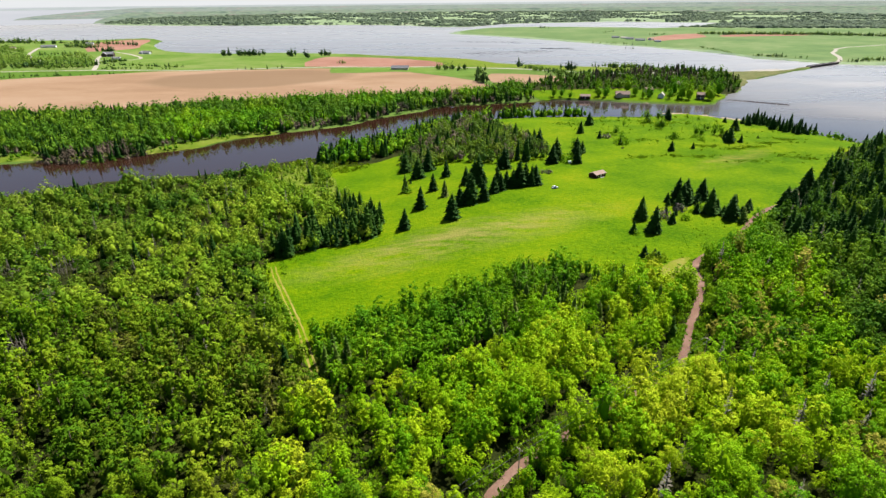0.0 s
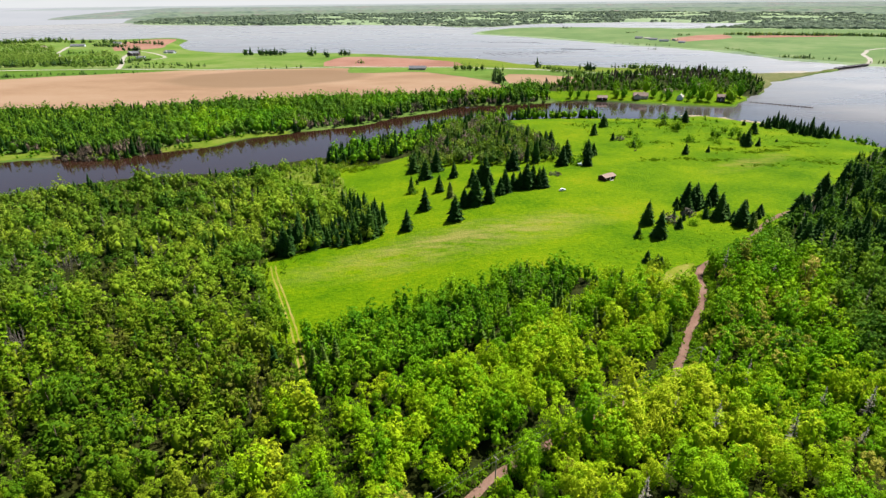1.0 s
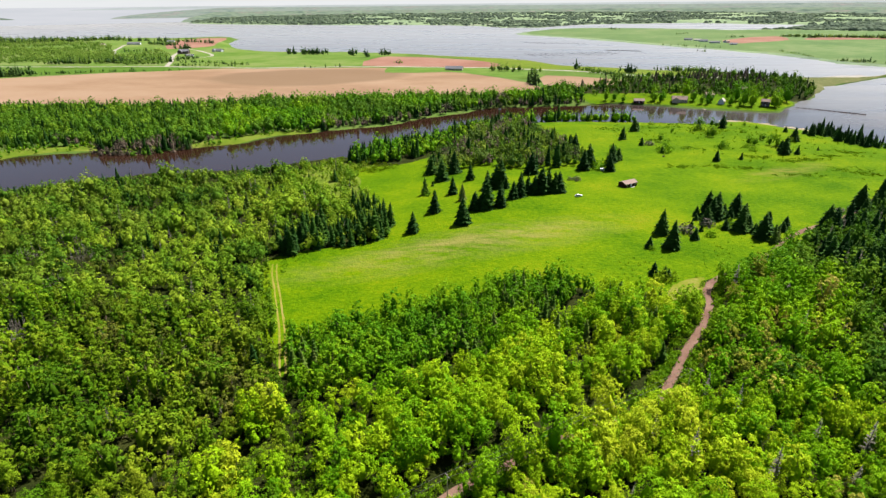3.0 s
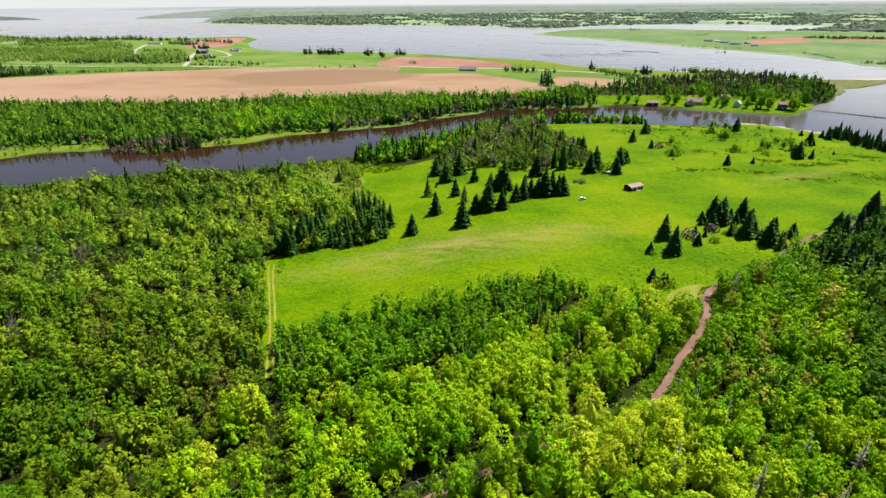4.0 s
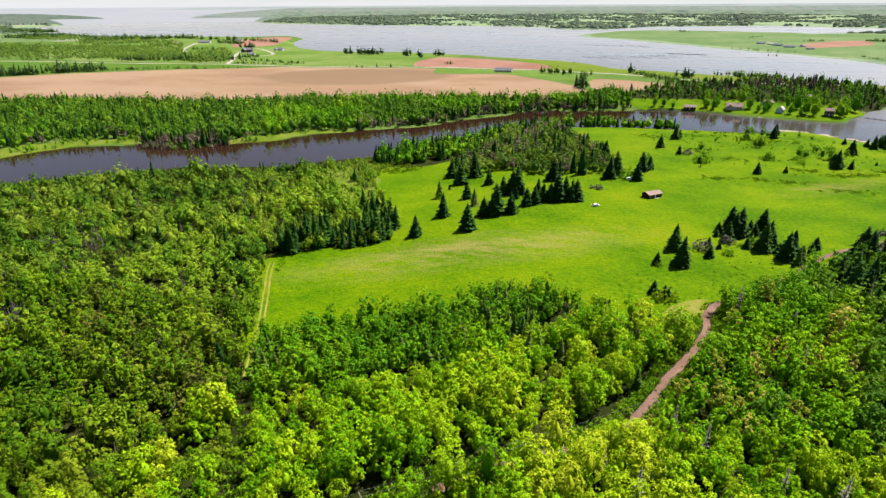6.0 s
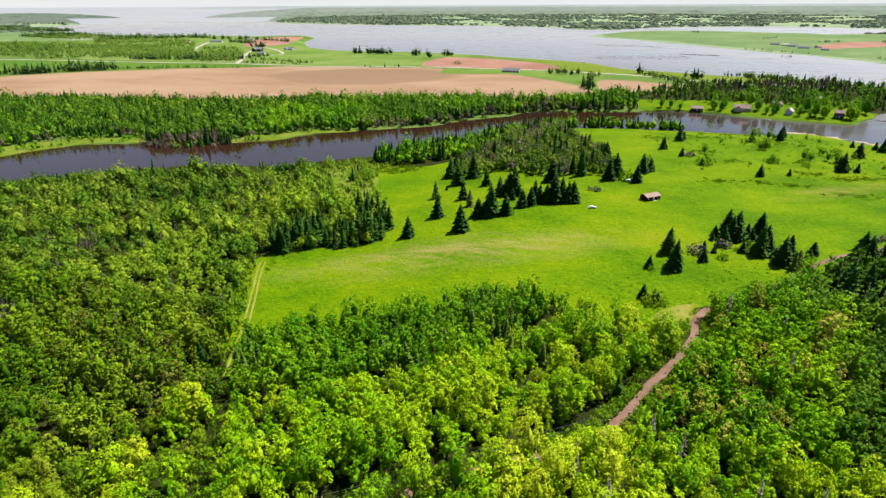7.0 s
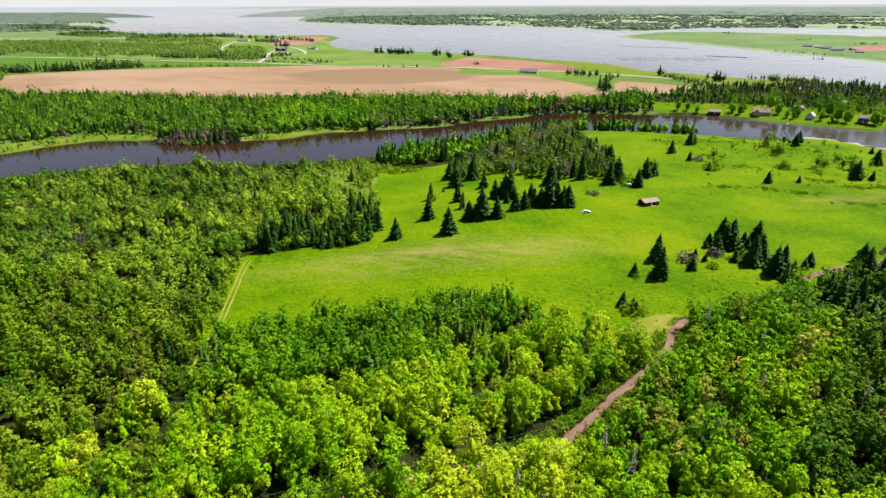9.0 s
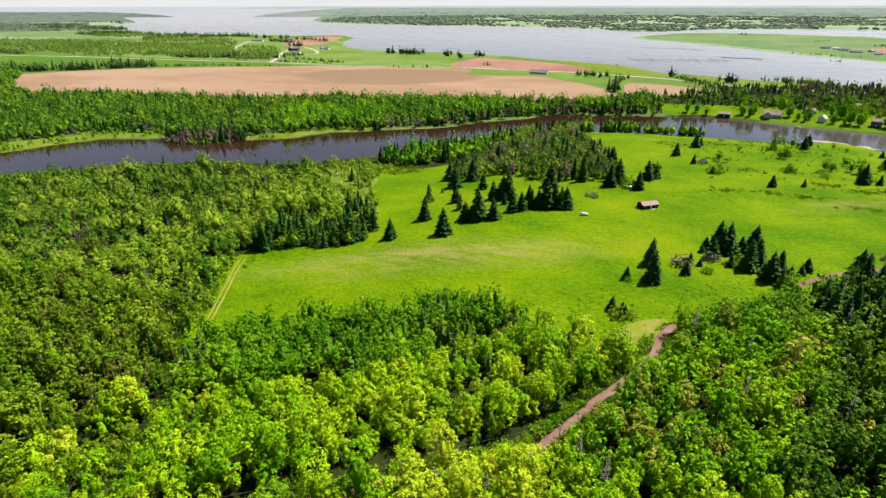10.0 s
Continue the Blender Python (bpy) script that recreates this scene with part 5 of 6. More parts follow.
FAR_LEAF = leaf("far_leaves", [(0.085, 0.165, 0.02), (0.13, 0.215, 0.03), (0.18, 0.25, 0.045)], 0.5, 0.004)
FAR_DARK = leaf("far_dark_leaves", [(0.03, 0.07, 0.02), (0.05, 0.10, 0.025), (0.08, 0.14, 0.03)], 0.2, 0.004)
# the next two leaf colours carry the haze of the distance, with soft contrast
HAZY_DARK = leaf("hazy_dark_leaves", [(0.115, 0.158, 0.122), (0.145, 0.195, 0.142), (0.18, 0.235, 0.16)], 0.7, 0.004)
HAZY_LEAF = leaf("hazy_leaves", [(0.14, 0.19, 0.135), (0.165, 0.22, 0.15), (0.195, 0.25, 0.165)], 0.7, 0.004)
hedge_tree = [broadleaf_shape(86 + i, h, w, 16, 1.0, 7, False, 5, 3, 0.72, 0.08, 0.66) for i, (h, w) in enumerate(((9.5, 3.2), (10.5, 2.6), (8.0, 3.0), (10.0, 3.4), (7.5, 2.4), (10.5, 2.9)))]
clumps = [clump_shape(150 + i, 9.5, 3.6) for i in range(6)]

BANDS = [   # hedges and rows of trees: from, to, width, spacing, size, dark share
    ((-598, 1033), (-474, 1022), 4, 6, 0.5, 0.6), ((-352, 1004), (-258, 1022), 4, 18, 0.5, 0.6), ((-970, 752), (-826, 832), 14, 4, 1.2, 0.9),
    ((-822, 842), (-758, 880), 20, 4, 1.2, 0.9), ((-755, 882), (-616, 944), 4, 6, 0.45, 0.9), ((-870, 1053), (-655, 1102), 16, 5, 0.95, 0.6),
    ((-655, 1102), (-632, 1180), 12, 6, 0.8, 0.6), ((-615, 1088), (-467, 1056), 6, 6, 0.55, 0.6), ((-923, 1354), (-824, 1372), 8, 6, 0.6, 0.5), ((-838, 1438), (-787, 1431), 5, 4, 1.0, 1.0),
]
BANDS += [
    ((-690, 914), (-520, 962), 3, 11, 0.35, 0.8), ((-480, 1292), (-457, 1288), 5, 4, 1.2, 1.0), ((-439, 1276), (-381, 1280), 6, 3, 1.2, 1.0),
    ((-330, 1262), (-313, 1258), 5, 4, 1.2, 1.0), ((-263, 1268), (-239, 1264), 4, 4, 1.1, 1.0), ((-282, 1216), (-272, 1213), 5, 4, 1.3, 0.8),
]
BANDS += [
    ((-1300, 1790), (-1031, 1745), 10, 12, 1.0, 0.6), ((-1523, 1630), (-1426, 1700), 30, 7, 1.1, 0.6), ((-1426, 1700), (-1252, 1840), 24, 8, 1.2, 0.5), ((-1952, 1770), (-1718, 1813), 60, 9, 1.2, 0.8),
    ((-2620, 2113), (-2216, 2180), 60, 12, 1.2, 0.7), ((-1365, 1126), (-1217, 1312), 10, 7, 0.8, 0.8), ((-1420, 1060), (-1250, 1000), 14, 7, 0.9, 0.8),
]
BANDS += [((-1660, 1800), (-1350, 1735), 18, 9, 1.1, 0.8), ((-1060, 1734), (-850, 1672), 14, 12, 1.0, 0.7), ((-2960, 2330), (-2660, 2390), 50, 12, 1.2, 0.8), ((-1010, 1600), (-900, 1560), 20, 9, 1.0, 0.7)]
BANDS_EAST = [
    ((-14, 976), (37, 965), 10, 6, 1.3, 0.5), ((46, 832), (62, 812), 5, 5, 1.6, 1.0), ((51, 886), (64, 950), 8, 6, 1.2, 0.7), ((122, 1004), (136, 1002), 5, 4, 1.4, 1.0),
    ((140, 975), (207, 845), 25, 7, 0.9, 0.3), ((190, 972), (214, 952), 5, 5, 1.5, 1.0), ((260, 1000), (340, 960), 30, 7, 1.0, 0.4), ((-196, 1082), (-178, 1080), 6, 5, 1.0, 0.1),
]
BANDS_EAST += [
    ((426, 1730), (560, 1560), 6, 20, 0.6, 0.6), ((634, 1508), (649, 1345), 8, 8, 0.45, 0.5), ((652, 1262), (722, 1185), 10, 6, 0.8, 0.6), ((755, 1118), (850, 1130), 14, 7, 0.8, 0.7), ((844, 2007), (921, 1954), 40, 8, 1.0, 0.6), ((921, 1960), (1145, 1900), 40, 8, 1.1, 0.6), ((1145, 1895), (1320, 1770), 50, 8, 1.1, 0.7), ((1320, 1770), (1600, 1600), 50, 9, 1.1, 0.7),
    ] + [((561, 2131), (617, 2192), 8, 12, 0.7, 0.8), ((667, 1953), (730, 1990), 10, 9, 0.8, 0.8), ((459, 1533), (482, 1530), 6, 6, 0.8, 0.7), ((400, 2560), (440, 2550), 12, 9, 1.2, 0.9),
    ((345, 745), (372, 815), 10, 7, 0.8, 0.8),
]


def band_places(bands, seed):
    rng = np.random.default_rng(seed)
    out, dark = [], []
    for (x0, y0), (x1, y1), width, gap, size, share in bands:
        long = math.hypot(x1 - x0, y1 - y0)
        for _ in range(max(2, int(1.8 * long / gap * max(1, width / 9)))):
            t = rng.random()
            out.append((x0 + (x1 - x0) * t + rng.uniform(-0.5, 0.5) * width, y0 + (y1 - y0) * t + rng.uniform(-0.5, 0.5) * width, size * rng.uniform(0.65, 1.3), rng.integers(6)))
            dark.append(rng.random() < share)
    return np.array(out), np.array(dark)


for tag_name, bands, seed in (("farm_hedges", BANDS, 71), ("shore_copses", BANDS_EAST, 72)):
    bp, bd = band_places(bands, seed)
    half = np.random.default_rng(seed).random(len(bp)) < 0.78
    bp[:, 3] = bp[:, 3] % 5
    bp[:, 2] *= 1.12 if bands is BANDS else 0.8
    stand(tag_name, wood_of(hedge_tree), bp[~bd], [FAR_LEAF, BARK], "green hedges and small trees on the farmland", seed, "trees")
    stand(tag_name + "_dark", wood_of(hedge_tree), bp[bd & half], [FAR_DARK, BARK], "dark bushy trees on the farmland", seed + 10, "trees")
    bp[:, 3] = bp[:, 3] % 4
    stand(tag_name + "_conifers", wood_of(far_conifer), bp[bd & ~half], [FAR_DARK, BARK], "dark rows of conifers on the farmland", seed + 20, "trees")

SCRUB = [closed_curve(p, 3) for p in (
    [(-1145, 1540), (-1046, 1495), (-760, 1075), (-830, 1060), (-1100, 1250)], [(-845, 1210), (-792, 1335), (-650, 1085), (-632, 1045), (-731, 1056)],
    [(-1423, 1074), (-1380, 1192), (-1257, 1040), (-1300, 992)], [(-1608, 1375), (-1442, 1427), (-1170, 1429), (-880, 1250), (-800, 1154), (-884, 1078), (-1176, 1035)],
    [(-1865, 1387), (-1662, 1419), (-1438, 1345), (-1400, 1208), (-1569, 1178)], [(-1929, 1750), (-1916, 1950), (-1573, 1691), (-1688, 1656)],
    [(-1480, 1574), (-1387, 1674), (-1214, 1657), (-1152, 1579), (-1349, 1486)], [(-1290, 790), (-1000, 780), (-910, 720), (-960, 640), (-1250, 600)])]
sp = np.vstack([ragged(spread_trees(o, 12, 300 + i, 0.95), 70 + i, 60, 0.85, 0.3) for i, o in enumerate(SCRUB)])
stand("farm_scrub", wood_of(scrub), planted(sp, 31, 0.5, 1.05, 6), [FAR_LEAF, BARK], "green scrub woods on the farmland", 31, "woodland")
top_wood = closed_curve([(-3600, 2300), (-3078, 2861), (-2278, 2202), (-2547, 1870), (-3200, 1700)], 3)
north_part = closed_curve([(-2700, 4600), (-2300, 4250), (-2180, 3930), (-1950, 3730), (-1640, 3590), (-1220, 3460), (-570, 3370), (-190, 3190), (-13, 2960), (151, 2980), (348, 3280), (770, 3425), (980, 3460), (1110, 3360), (1400, 3180), (1700, 3010), (3400, 3050), (3400, 4550)], 2)
east_part = closed_curve([(1230, 2350), (1020, 2630), (1118, 2650), (1187, 2750), (1600, 2990), (3300, 3050), (3500, 2000), (2450, 1500), (2000, 2120)], 2)
lots = np.vstack([spread_trees(top_wood, 26, 310, 0.75), spread_trees(north_part, 30, 311), spread_trees(east_part, 24, 312)])
field_like = np.array([noise.noise(Vector((x / 420, y / 200, 3.1))) + 0.5 * noise.noise(Vector((x / 140, y / 70, 9.7))) for x, y in lots])
lots = lots[field_like > np.where(lots[:, 0] < -1100, -0.5, np.where(lots[:, 1] < 3000, -0.35, -0.1))]
dusky = np.array([noise.noise(Vector((x / 260, y / 130, 6.1))) for x, y in lots]) + 0.3 * np.random.default_rng(35).random(len(lots)) > 0.26
stand("far_woods", clumps, planted(lots[~dusky], 32, 0.9, 1.9, 6), [HAZY_LEAF], "hazy far woods beyond the bay", 32)
tall_clumps = [clump_shape(156 + i, 8.5, 6.0) for i in range(4)]
belt_n = spread_trees(north_part, 24, 313)
belt_n = ragged(belt_n[edge_distance(belt_n[:, 0], belt_n[:, 1], NORTH) < 48], 36, 150, 0.6, 0.05)
belt_e = spread_trees(east_part, 24, 314)
belt_e = ragged(belt_e[edge_distance(belt_e[:, 0], belt_e[:, 1], EAST) < 48], 37, 150, 0.6, 0.05)
head = ragged(spread_trees(closed_curve([(-3330, 3330), (-3700, 3740), (-4250, 4440), (-4600, 4600), (-4700, 4100), (-4600, 3650), (-4050, 3620), (-3560, 3490)], 3), 34, 315), 38, 240, 0.85, 0.3)
head_front = ragged(spread_trees(closed_curve([(-2753, 2040), (-3542, 2571), (-3080, 2714), (-2560, 2400), (-2330, 2180)], 3), 26, 316), 39, 200, 0.85, 0.3)
head_low = spread_trees(ribbon([(-4500, 3300), (-3900, 3180), (-3450, 3060), (-3240, 3180)], 60), 26, 317, 0.75)
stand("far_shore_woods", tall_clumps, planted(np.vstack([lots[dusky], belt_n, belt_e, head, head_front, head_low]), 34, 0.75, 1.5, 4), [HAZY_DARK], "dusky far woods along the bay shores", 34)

# ---------------------------------------------------------------- trees standing alone in the meadow


def lone_tree(name, pair, mat, label, category, group, bark=BARK):
    crown, wood = pair
    tree = tagged(new(name), label, category, group)
    for part_name, shape, m in (("trunk", (wood[0], wood[1], wood[2] * 0), bark), ("crown", crown, mat)):
        ob = new(part_name, mesh_of(part_name, shape, [m]))
        ob.parent = tree
    return tree


def set_out(first, rows, unit, seed, slim=1.0, sink=0.05):
    """Copies of the first trees at rows of x, y and height."""
    rng = np.random.default_rng(seed)
    for i, (x, y, tall) in enumerate(rows):
        s = tall / unit
        w = s * rng.uniform(0.95, 1.2) * slim
        m = pose(x, y, height_at(x, y) - sink, rng.normal(0, 1), rng.normal(0, 1), rng.uniform(0, 360)) @ Matrix.Diagonal((w, w, s, 1))
        if i < len(first):
            first[i].matrix_basis = m
        else:
            copy_thing(first[i % len(first)], m)


full_spruce = [spruce_shape(170 + i, 13, 3.9, 18, 12) for i in range(4)]
set_out([lone_tree("spruce_tree", s, NEEDLE, "dark green spruce standing alone in the meadow grass", "tree", "meadow spruces") for s in full_spruce],
        [(-20.2, 278, 12.5), (4.9, 287.4, 15.9), (-13, 308, 14.8), (-6.4, 342.6, 12.5), (9.7, 310, 13), (15.7, 312.6, 17), (23.9, 315.5, 12.5), (23.6, 342.8, 8.6), (14.8, 351, 13.9), (19.9, 353.6, 13.9),
         (23.4, 354, 18.5), (26.3, 350.7, 8.8), (31, 329.8, 13), (35.3, 334, 10.7), (35.5, 356, 9.5), (39.5, 341.6, 13), (43.4, 340.5, 14), (47.8, 343, 15.5), (51.7, 345.4, 15), (55.6, 344.2, 16),
         (58.4, 346.4, 15.5), (-17.3, 376.3, 13.6), (-10.9, 394.6, 16.5), (2.1, 373.5, 13.4), (-27, 394.6, 15.7), (42.5, 388.7, 14.3), (-22, 363.3, 3.3), (-27.9, 413, 13.4)], 13.6, 41, 0.96)
set_out([lone_tree("spruce_tree", s, NEEDLE, "dark spruce in the clump beside the gravel road", "tree", "roadside spruces") for s in full_spruce],
        [(95, 262.7, 7), (104.4, 281, 15), (105.3, 263.2, 16), (90.9, 233.5, 7), (92.8, 232.0, 6.5), (94.6, 231.2, 6), (95.8, 229.6, 5), (119.1, 276, 13.5), (129.1, 309.9, 13.5), (134, 309, 16), (138.4, 306.9, 15), (145.5, 317, 12.5), (145, 306.6, 15.5),
         (150, 313.2, 14)] +
        [(144.3, 288.8, 14.5), (149.9, 293.6, 17), (150.3, 286, 13.5), (151.6, 280, 15), (156.1, 286.9, 12), (160.8, 287.7, 11), (168.5, 295.3, 15), (186, 291.7, 15.5), (187, 287, 14.5),
         (121.4, 290.8, 10), (125, 286.4, 9), (131.2, 298.6, 11), (135.6, 304.8, 13), (142, 299.8, 11), (146, 295, 9.5), (150.4, 301.3, 12), (157.4, 291.7, 10), (154.8, 275.2, 8), (165.3, 290.3, 12), (118.7, 275, 7), (137.9, 290.2, 6), (127, 303, 9), (206.6, 310.8, 15), (221.4, 330.7, 15.5), (164.8, 245.4, 16), (181.8, 259.7, 15.5), (193.7, 269.9, 15.5)], 14.2, 42, 1.06)
set_out([lone_tree("spruce_tree", s, NEEDLE, "small dark spruce scattered on the far meadow", "tree", "far meadow spruces") for s in full_spruce[:2]],
        [(64, 500, 11), (76.8, 450.7, 16), (79, 401.3, 18), (83.7, 411.6, 14), (96.3, 399.3, 15), (101.6, 424.4, 11.6), (106.9, 430.3, 11.7), (121.6, 502, 9.3), (133, 480.5, 8.9), (137.8, 539.3, 10.8),
         (142, 546, 9), (177.4, 434.5, 7), (196.5, 440.5, 6.5), (235, 461.5, 11.5), (244, 461.2, 8.5), (227.5, 580, 9), (201, 525.5, 9), (261, 508, 10), (271, 549, 7), (285.5, 544, 6), (287.8, 536.6, 13), (220.5, 560.5, 9.5), (195.6, 547.7, 12), (265, 475, 2.5), (237, 473, 10.5), (143.8, 456, 5)], 13, 43)
tall_bush = [broadleaf_shape(182 + i, 6.5, 2.0, 240, 0.34, 12, True, 6, 5, 0.5, 0.08) for i in range(3)]
set_out([lone_tree("tall_bush", s, SHRUB_LEAF, "tall light green bush on the far meadow", "bush", "tall meadow bushes") for s in tall_bush],
        [(194.4, 475, 7), (219, 491, 8.5), (223, 489, 6.5), (235, 490, 8), (239, 486, 7.5), (241, 489, 6), (195.7, 519.4, 7), (199.4, 517.5, 7.5), (149.2, 472, 6.5), (168.9, 532.4, 5), (213, 567, 7), (217, 566, 6),
         (237, 515, 5), (237, 508, 4.5), (105.4, 450, 8), (109, 452, 5), (151, 494.7, 6), (190, 540, 5), (186, 536, 4), (255, 500, 4), (262, 512, 4), (250, 560, 4), (244, 572, 4)], 6.5, 54)
round_bush = [shrub_shape(180 + i, 2.6, 2.2, 160, 0.34) for i in range(3)]
set_out([lone_tree("bush", s, SHRUB_LEAF, "leafy green bush standing in the meadow grass", "bush", "meadow bushes") for s in round_bush],
        [(95.5, 260.5, 2.6), (94, 228, 4.5), (97, 230, 4), (92.5, 229.5, 4.2), (142, 296.5, 2.4), (-23, 343, 3.0), (-16, 308.5, 3), (26, 316, 2), (195, 477, 4), (224, 495, 5), (146, 458.5, 4.5), (196, 546, 4.5), (199.5, 524, 5),
         (209, 590, 4.5), (202, 530, 5), (142, 466, 2), (240, 470, 3), (215, 470, 3), (214, 480, 3.5), (250, 520, 3), (232, 540, 2.5), (182, 560, 2.5), (160, 575, 2.2), (128, 280, 2.5), (136, 292, 2.6), (90, 403, 5)], 2.9, 44)
set_out([lone_tree("grey_bush", s, GREY_WOOD, "leafless greyish bush standing in the meadow grass", "bush", "grey bushes", GREY_WOOD) for s in round_bush[:2]],
        [(71.4, 373.7, 3.6), (67.5, 374.5, 2.4), (117.2, 284.4, 4.5), (129.9, 294.4, 5), (139, 481.4, 3.5), (142.4, 444, 1.8), (207, 322, 2.5), (203, 318, 2)], 2.9, 45)
set_out([lone_tree("grey_tree", s, OLIVE_NEEDLE, "thin olive-grey half-dead conifer in the meadow", "tree", "half-dead trees", GREY_WOOD) for s in (spruce_shape(190, 9, 2.2, 16, 9, 0.6), spruce_shape(191, 9, 2.0, 16, 9, 0.6))],
        [(0.8, 328.5, 11), (154.6, 274.6, 9.5), (157, 277, 7), (-24, 344.8, 11.5)], 9, 46)

yard_tree = [broadleaf_shape(185 + i, 10, 3.6, 260, 0.5, 15, True, 7, 5, 0.7, 0.04) for i in range(3)]
set_out([lone_tree("garden_tree", s, DEEP_LEAF, "round leafy tree on the waterside lawn", "tree", "lawn trees") for s in yard_tree],
        [(150, 738, 9), (160, 732, 7), (196, 734, 11), (203, 729, 9), (208, 738, 10), (240, 728, 8), (246, 716, 7), (252, 712, 8), (257, 720, 6), (276, 708, 8), (284, 702, 7), (290, 706, 10), (297, 703, 11), (303, 712, 9),
         (322, 702, 10), (330, 710, 8), (318, 720, 11), (335, 730, 9), (300, 735, 12), (280, 735, 11), (236, 748, 11)] +
        [(200, 756, 10), (258, 732, 10), (287, 726, 11), (306, 722, 12), (331, 722, 10), (349, 738, 11), (140, 738, 9)], 7.4, 53, 0.8, 0.4)
dead_west = spread_trees(WEST_WOOD, 17, 401, 0.35, avoid=ROADS)
dead_east = spread_trees(EAST_WOOD, 15, 402, 0.6, avoid=ROADS)
dp = np.vstack([planted(dead_west, 47, 0.75, 1.25, 3), planted(dead_east, 44, 0.95, 1.25, 3)])
stand("dead_trees", wood_of(snag), dp, [GREY_WOOD, GREY_WOOD], "grey dead trees scattered in the woods", 47, "trees")
wc = np.vstack([spread_trees(WEST_WOOD, 15, 403, 0.3, avoid=ROADS), spread_trees(FRONT_WOOD, 13, 404, 0.35, avoid=ROADS), spread_trees(EAST_WOOD, 13, 405, 0.4, avoid=ROADS)])
wc = wc[(wc[:, 1] > 125) & ~((abs(wc[:, 0] + 30) < 12) & (abs(wc[:, 1] - 186) < 16))]
stand("wood_conifers", wood_of(slim_conifer), planted(wc, 48, 0.4, 0.8, 4), [OLIVE_NEEDLE, BARK], "single conifers among the broadleaf trees", 48, "trees")

# undergrowth along the roads and under the wood's edges
ug = np.vstack([spread_trees(o, step, 420 + i, 0.9) for i, (o, step) in enumerate(((ribbon(TRACK_LINE, 15), 2.6), (ribbon(ROAD_LINE[2:18], 12), 2.6), (ribbon(ROAD_LINE[7:15], 11), 2.0)))])
ug = ug[(edge_distance(ug[:, 0], ug[:, 1], line_curve(ROAD_LINE), False) > 2.1) & (edge_distance(ug[:, 0], ug[:, 1], line_curve(TRACK_LINE[:6]), False) > 2.4) & ~inside(ug[:, 0], ug[:, 1], next(r[1] for r in REGIONS if r[0] == "meadow"))]
leafy_bush = [shrub_shape(145 + i, 1.7, 1.6, 55, 0.36) for i in range(4)]
stand("undergrowth", wood_of(leafy_bush), planted(ug, 51, 0.55, 1.4, 4), [SHRUB_LEAF, BARK], "leafy undergrowth along the road and the track", 51, "bushes")

tuft = [shrub_shape(195 + i, 0.45, 0.8, 12, 0.28) for i in range(4)]
tuft_zones = [(closed_curve([(20, 222), (60, 222), (84, 214), (100, 222), (128, 250), (148, 275), (150, 284), (110, 262), (60, 240)], 3), 2.8, 0.4, 0.7),
              (closed_curve([(150, 590), (230, 596), (290, 540), (310, 470), (250, 440), (200, 430), (150, 470), (110, 540)], 3), 6.0, 0.35, 1.6),
              (closed_curve([(-120, 428), (-98, 448), (-62, 424), (-52, 418), (-70, 398), (-90, 405)], 3), 2.2, 0.8, 1.7),
              (closed_curve([(-92, 238), (-74, 247), (-64, 251), (-72, 232), (-60, 196), (-66, 190), (-82, 215)], 3), 2.4, 0.7, 1.2)]
tp = [planted(spread_trees(o, step, 410 + i, keep), 49 + i, 0.5 * size, 1.2 * size, 4) for i, (o, step, keep, size) in enumerate(tuft_zones)]
tp = np.vstack(tp)
tp = tp[edge_distance(tp[:, 0], tp[:, 1], line_curve(TRACK_LINE), False) > 3.0]
stand("meadow_tufts", wood_of(tuft), tp, [TUFT, BARK], "low tufts and weeds in the meadow grass", 50, "tufts")
rank = [shrub_shape(205 + i, 0.35, 1.6, 14, 0.42) for i in range(4)]
rank_spots = [(259, 419, 16, 7), (266, 410, 10, 5), (231, 439, 9, 3), (247, 446, 10, 3), (264, 457, 10, 3), (225, 401, 14, 4), (174, 419, 10, 3), (194, 416, 9, 3), (169, 473, 10, 4), (117, 548, 14, 6),
              (148, 416, 10, 3), (150, 560, 18, 7), (190, 585, 16, 6), (215, 545, 13, 6), (286, 470, 12, 5), (150, 500, 9, 4), (210, 450, 8, 3)]
rrng = np.random.default_rng(88)
rk = np.vstack([np.column_stack([rrng.normal(x, a * 0.6, 40), rrng.normal(y, b * 0.8, 40)]) for x, y, a, b in rank_spots])
stand("rank_grass", wood_of(rank), planted(rk, 55, 0.5, 1.1, 4), [RANK, BARK], "dark rank grass in patches on the far meadow", 55, "grass")

# ---------------------------------------------------------------- buildings and small things


def part(name, bm, mat, parent, label=""):
    me = bpy.data.meshes.new(name)
    bm.to_mesh(me)
    bm.free()
    me.materials.append(mat)
    ob = new(name, me)
    ob.parent = parent
    if label:
        ob["label"] = label
    return ob


def box(x0, x1, y0, y1, z0, z1, bevel=0.0, bm=None):
    bm = bm or bmesh.new()
    m = Matrix.Translation(((x0 + x1) / 2, (y0 + y1) / 2, (z0 + z1) / 2)) @ Matrix.Diagonal((x1 - x0, y1 - y0, z1 - z0, 1))
    made = bmesh.ops.create_cube(bm, size=1, matrix=m)
    if bevel:
        bmesh.ops.bevel(bm, geom=[e for e in bm.edges], offset=bevel, segments=2, affect="EDGES")
    return bm


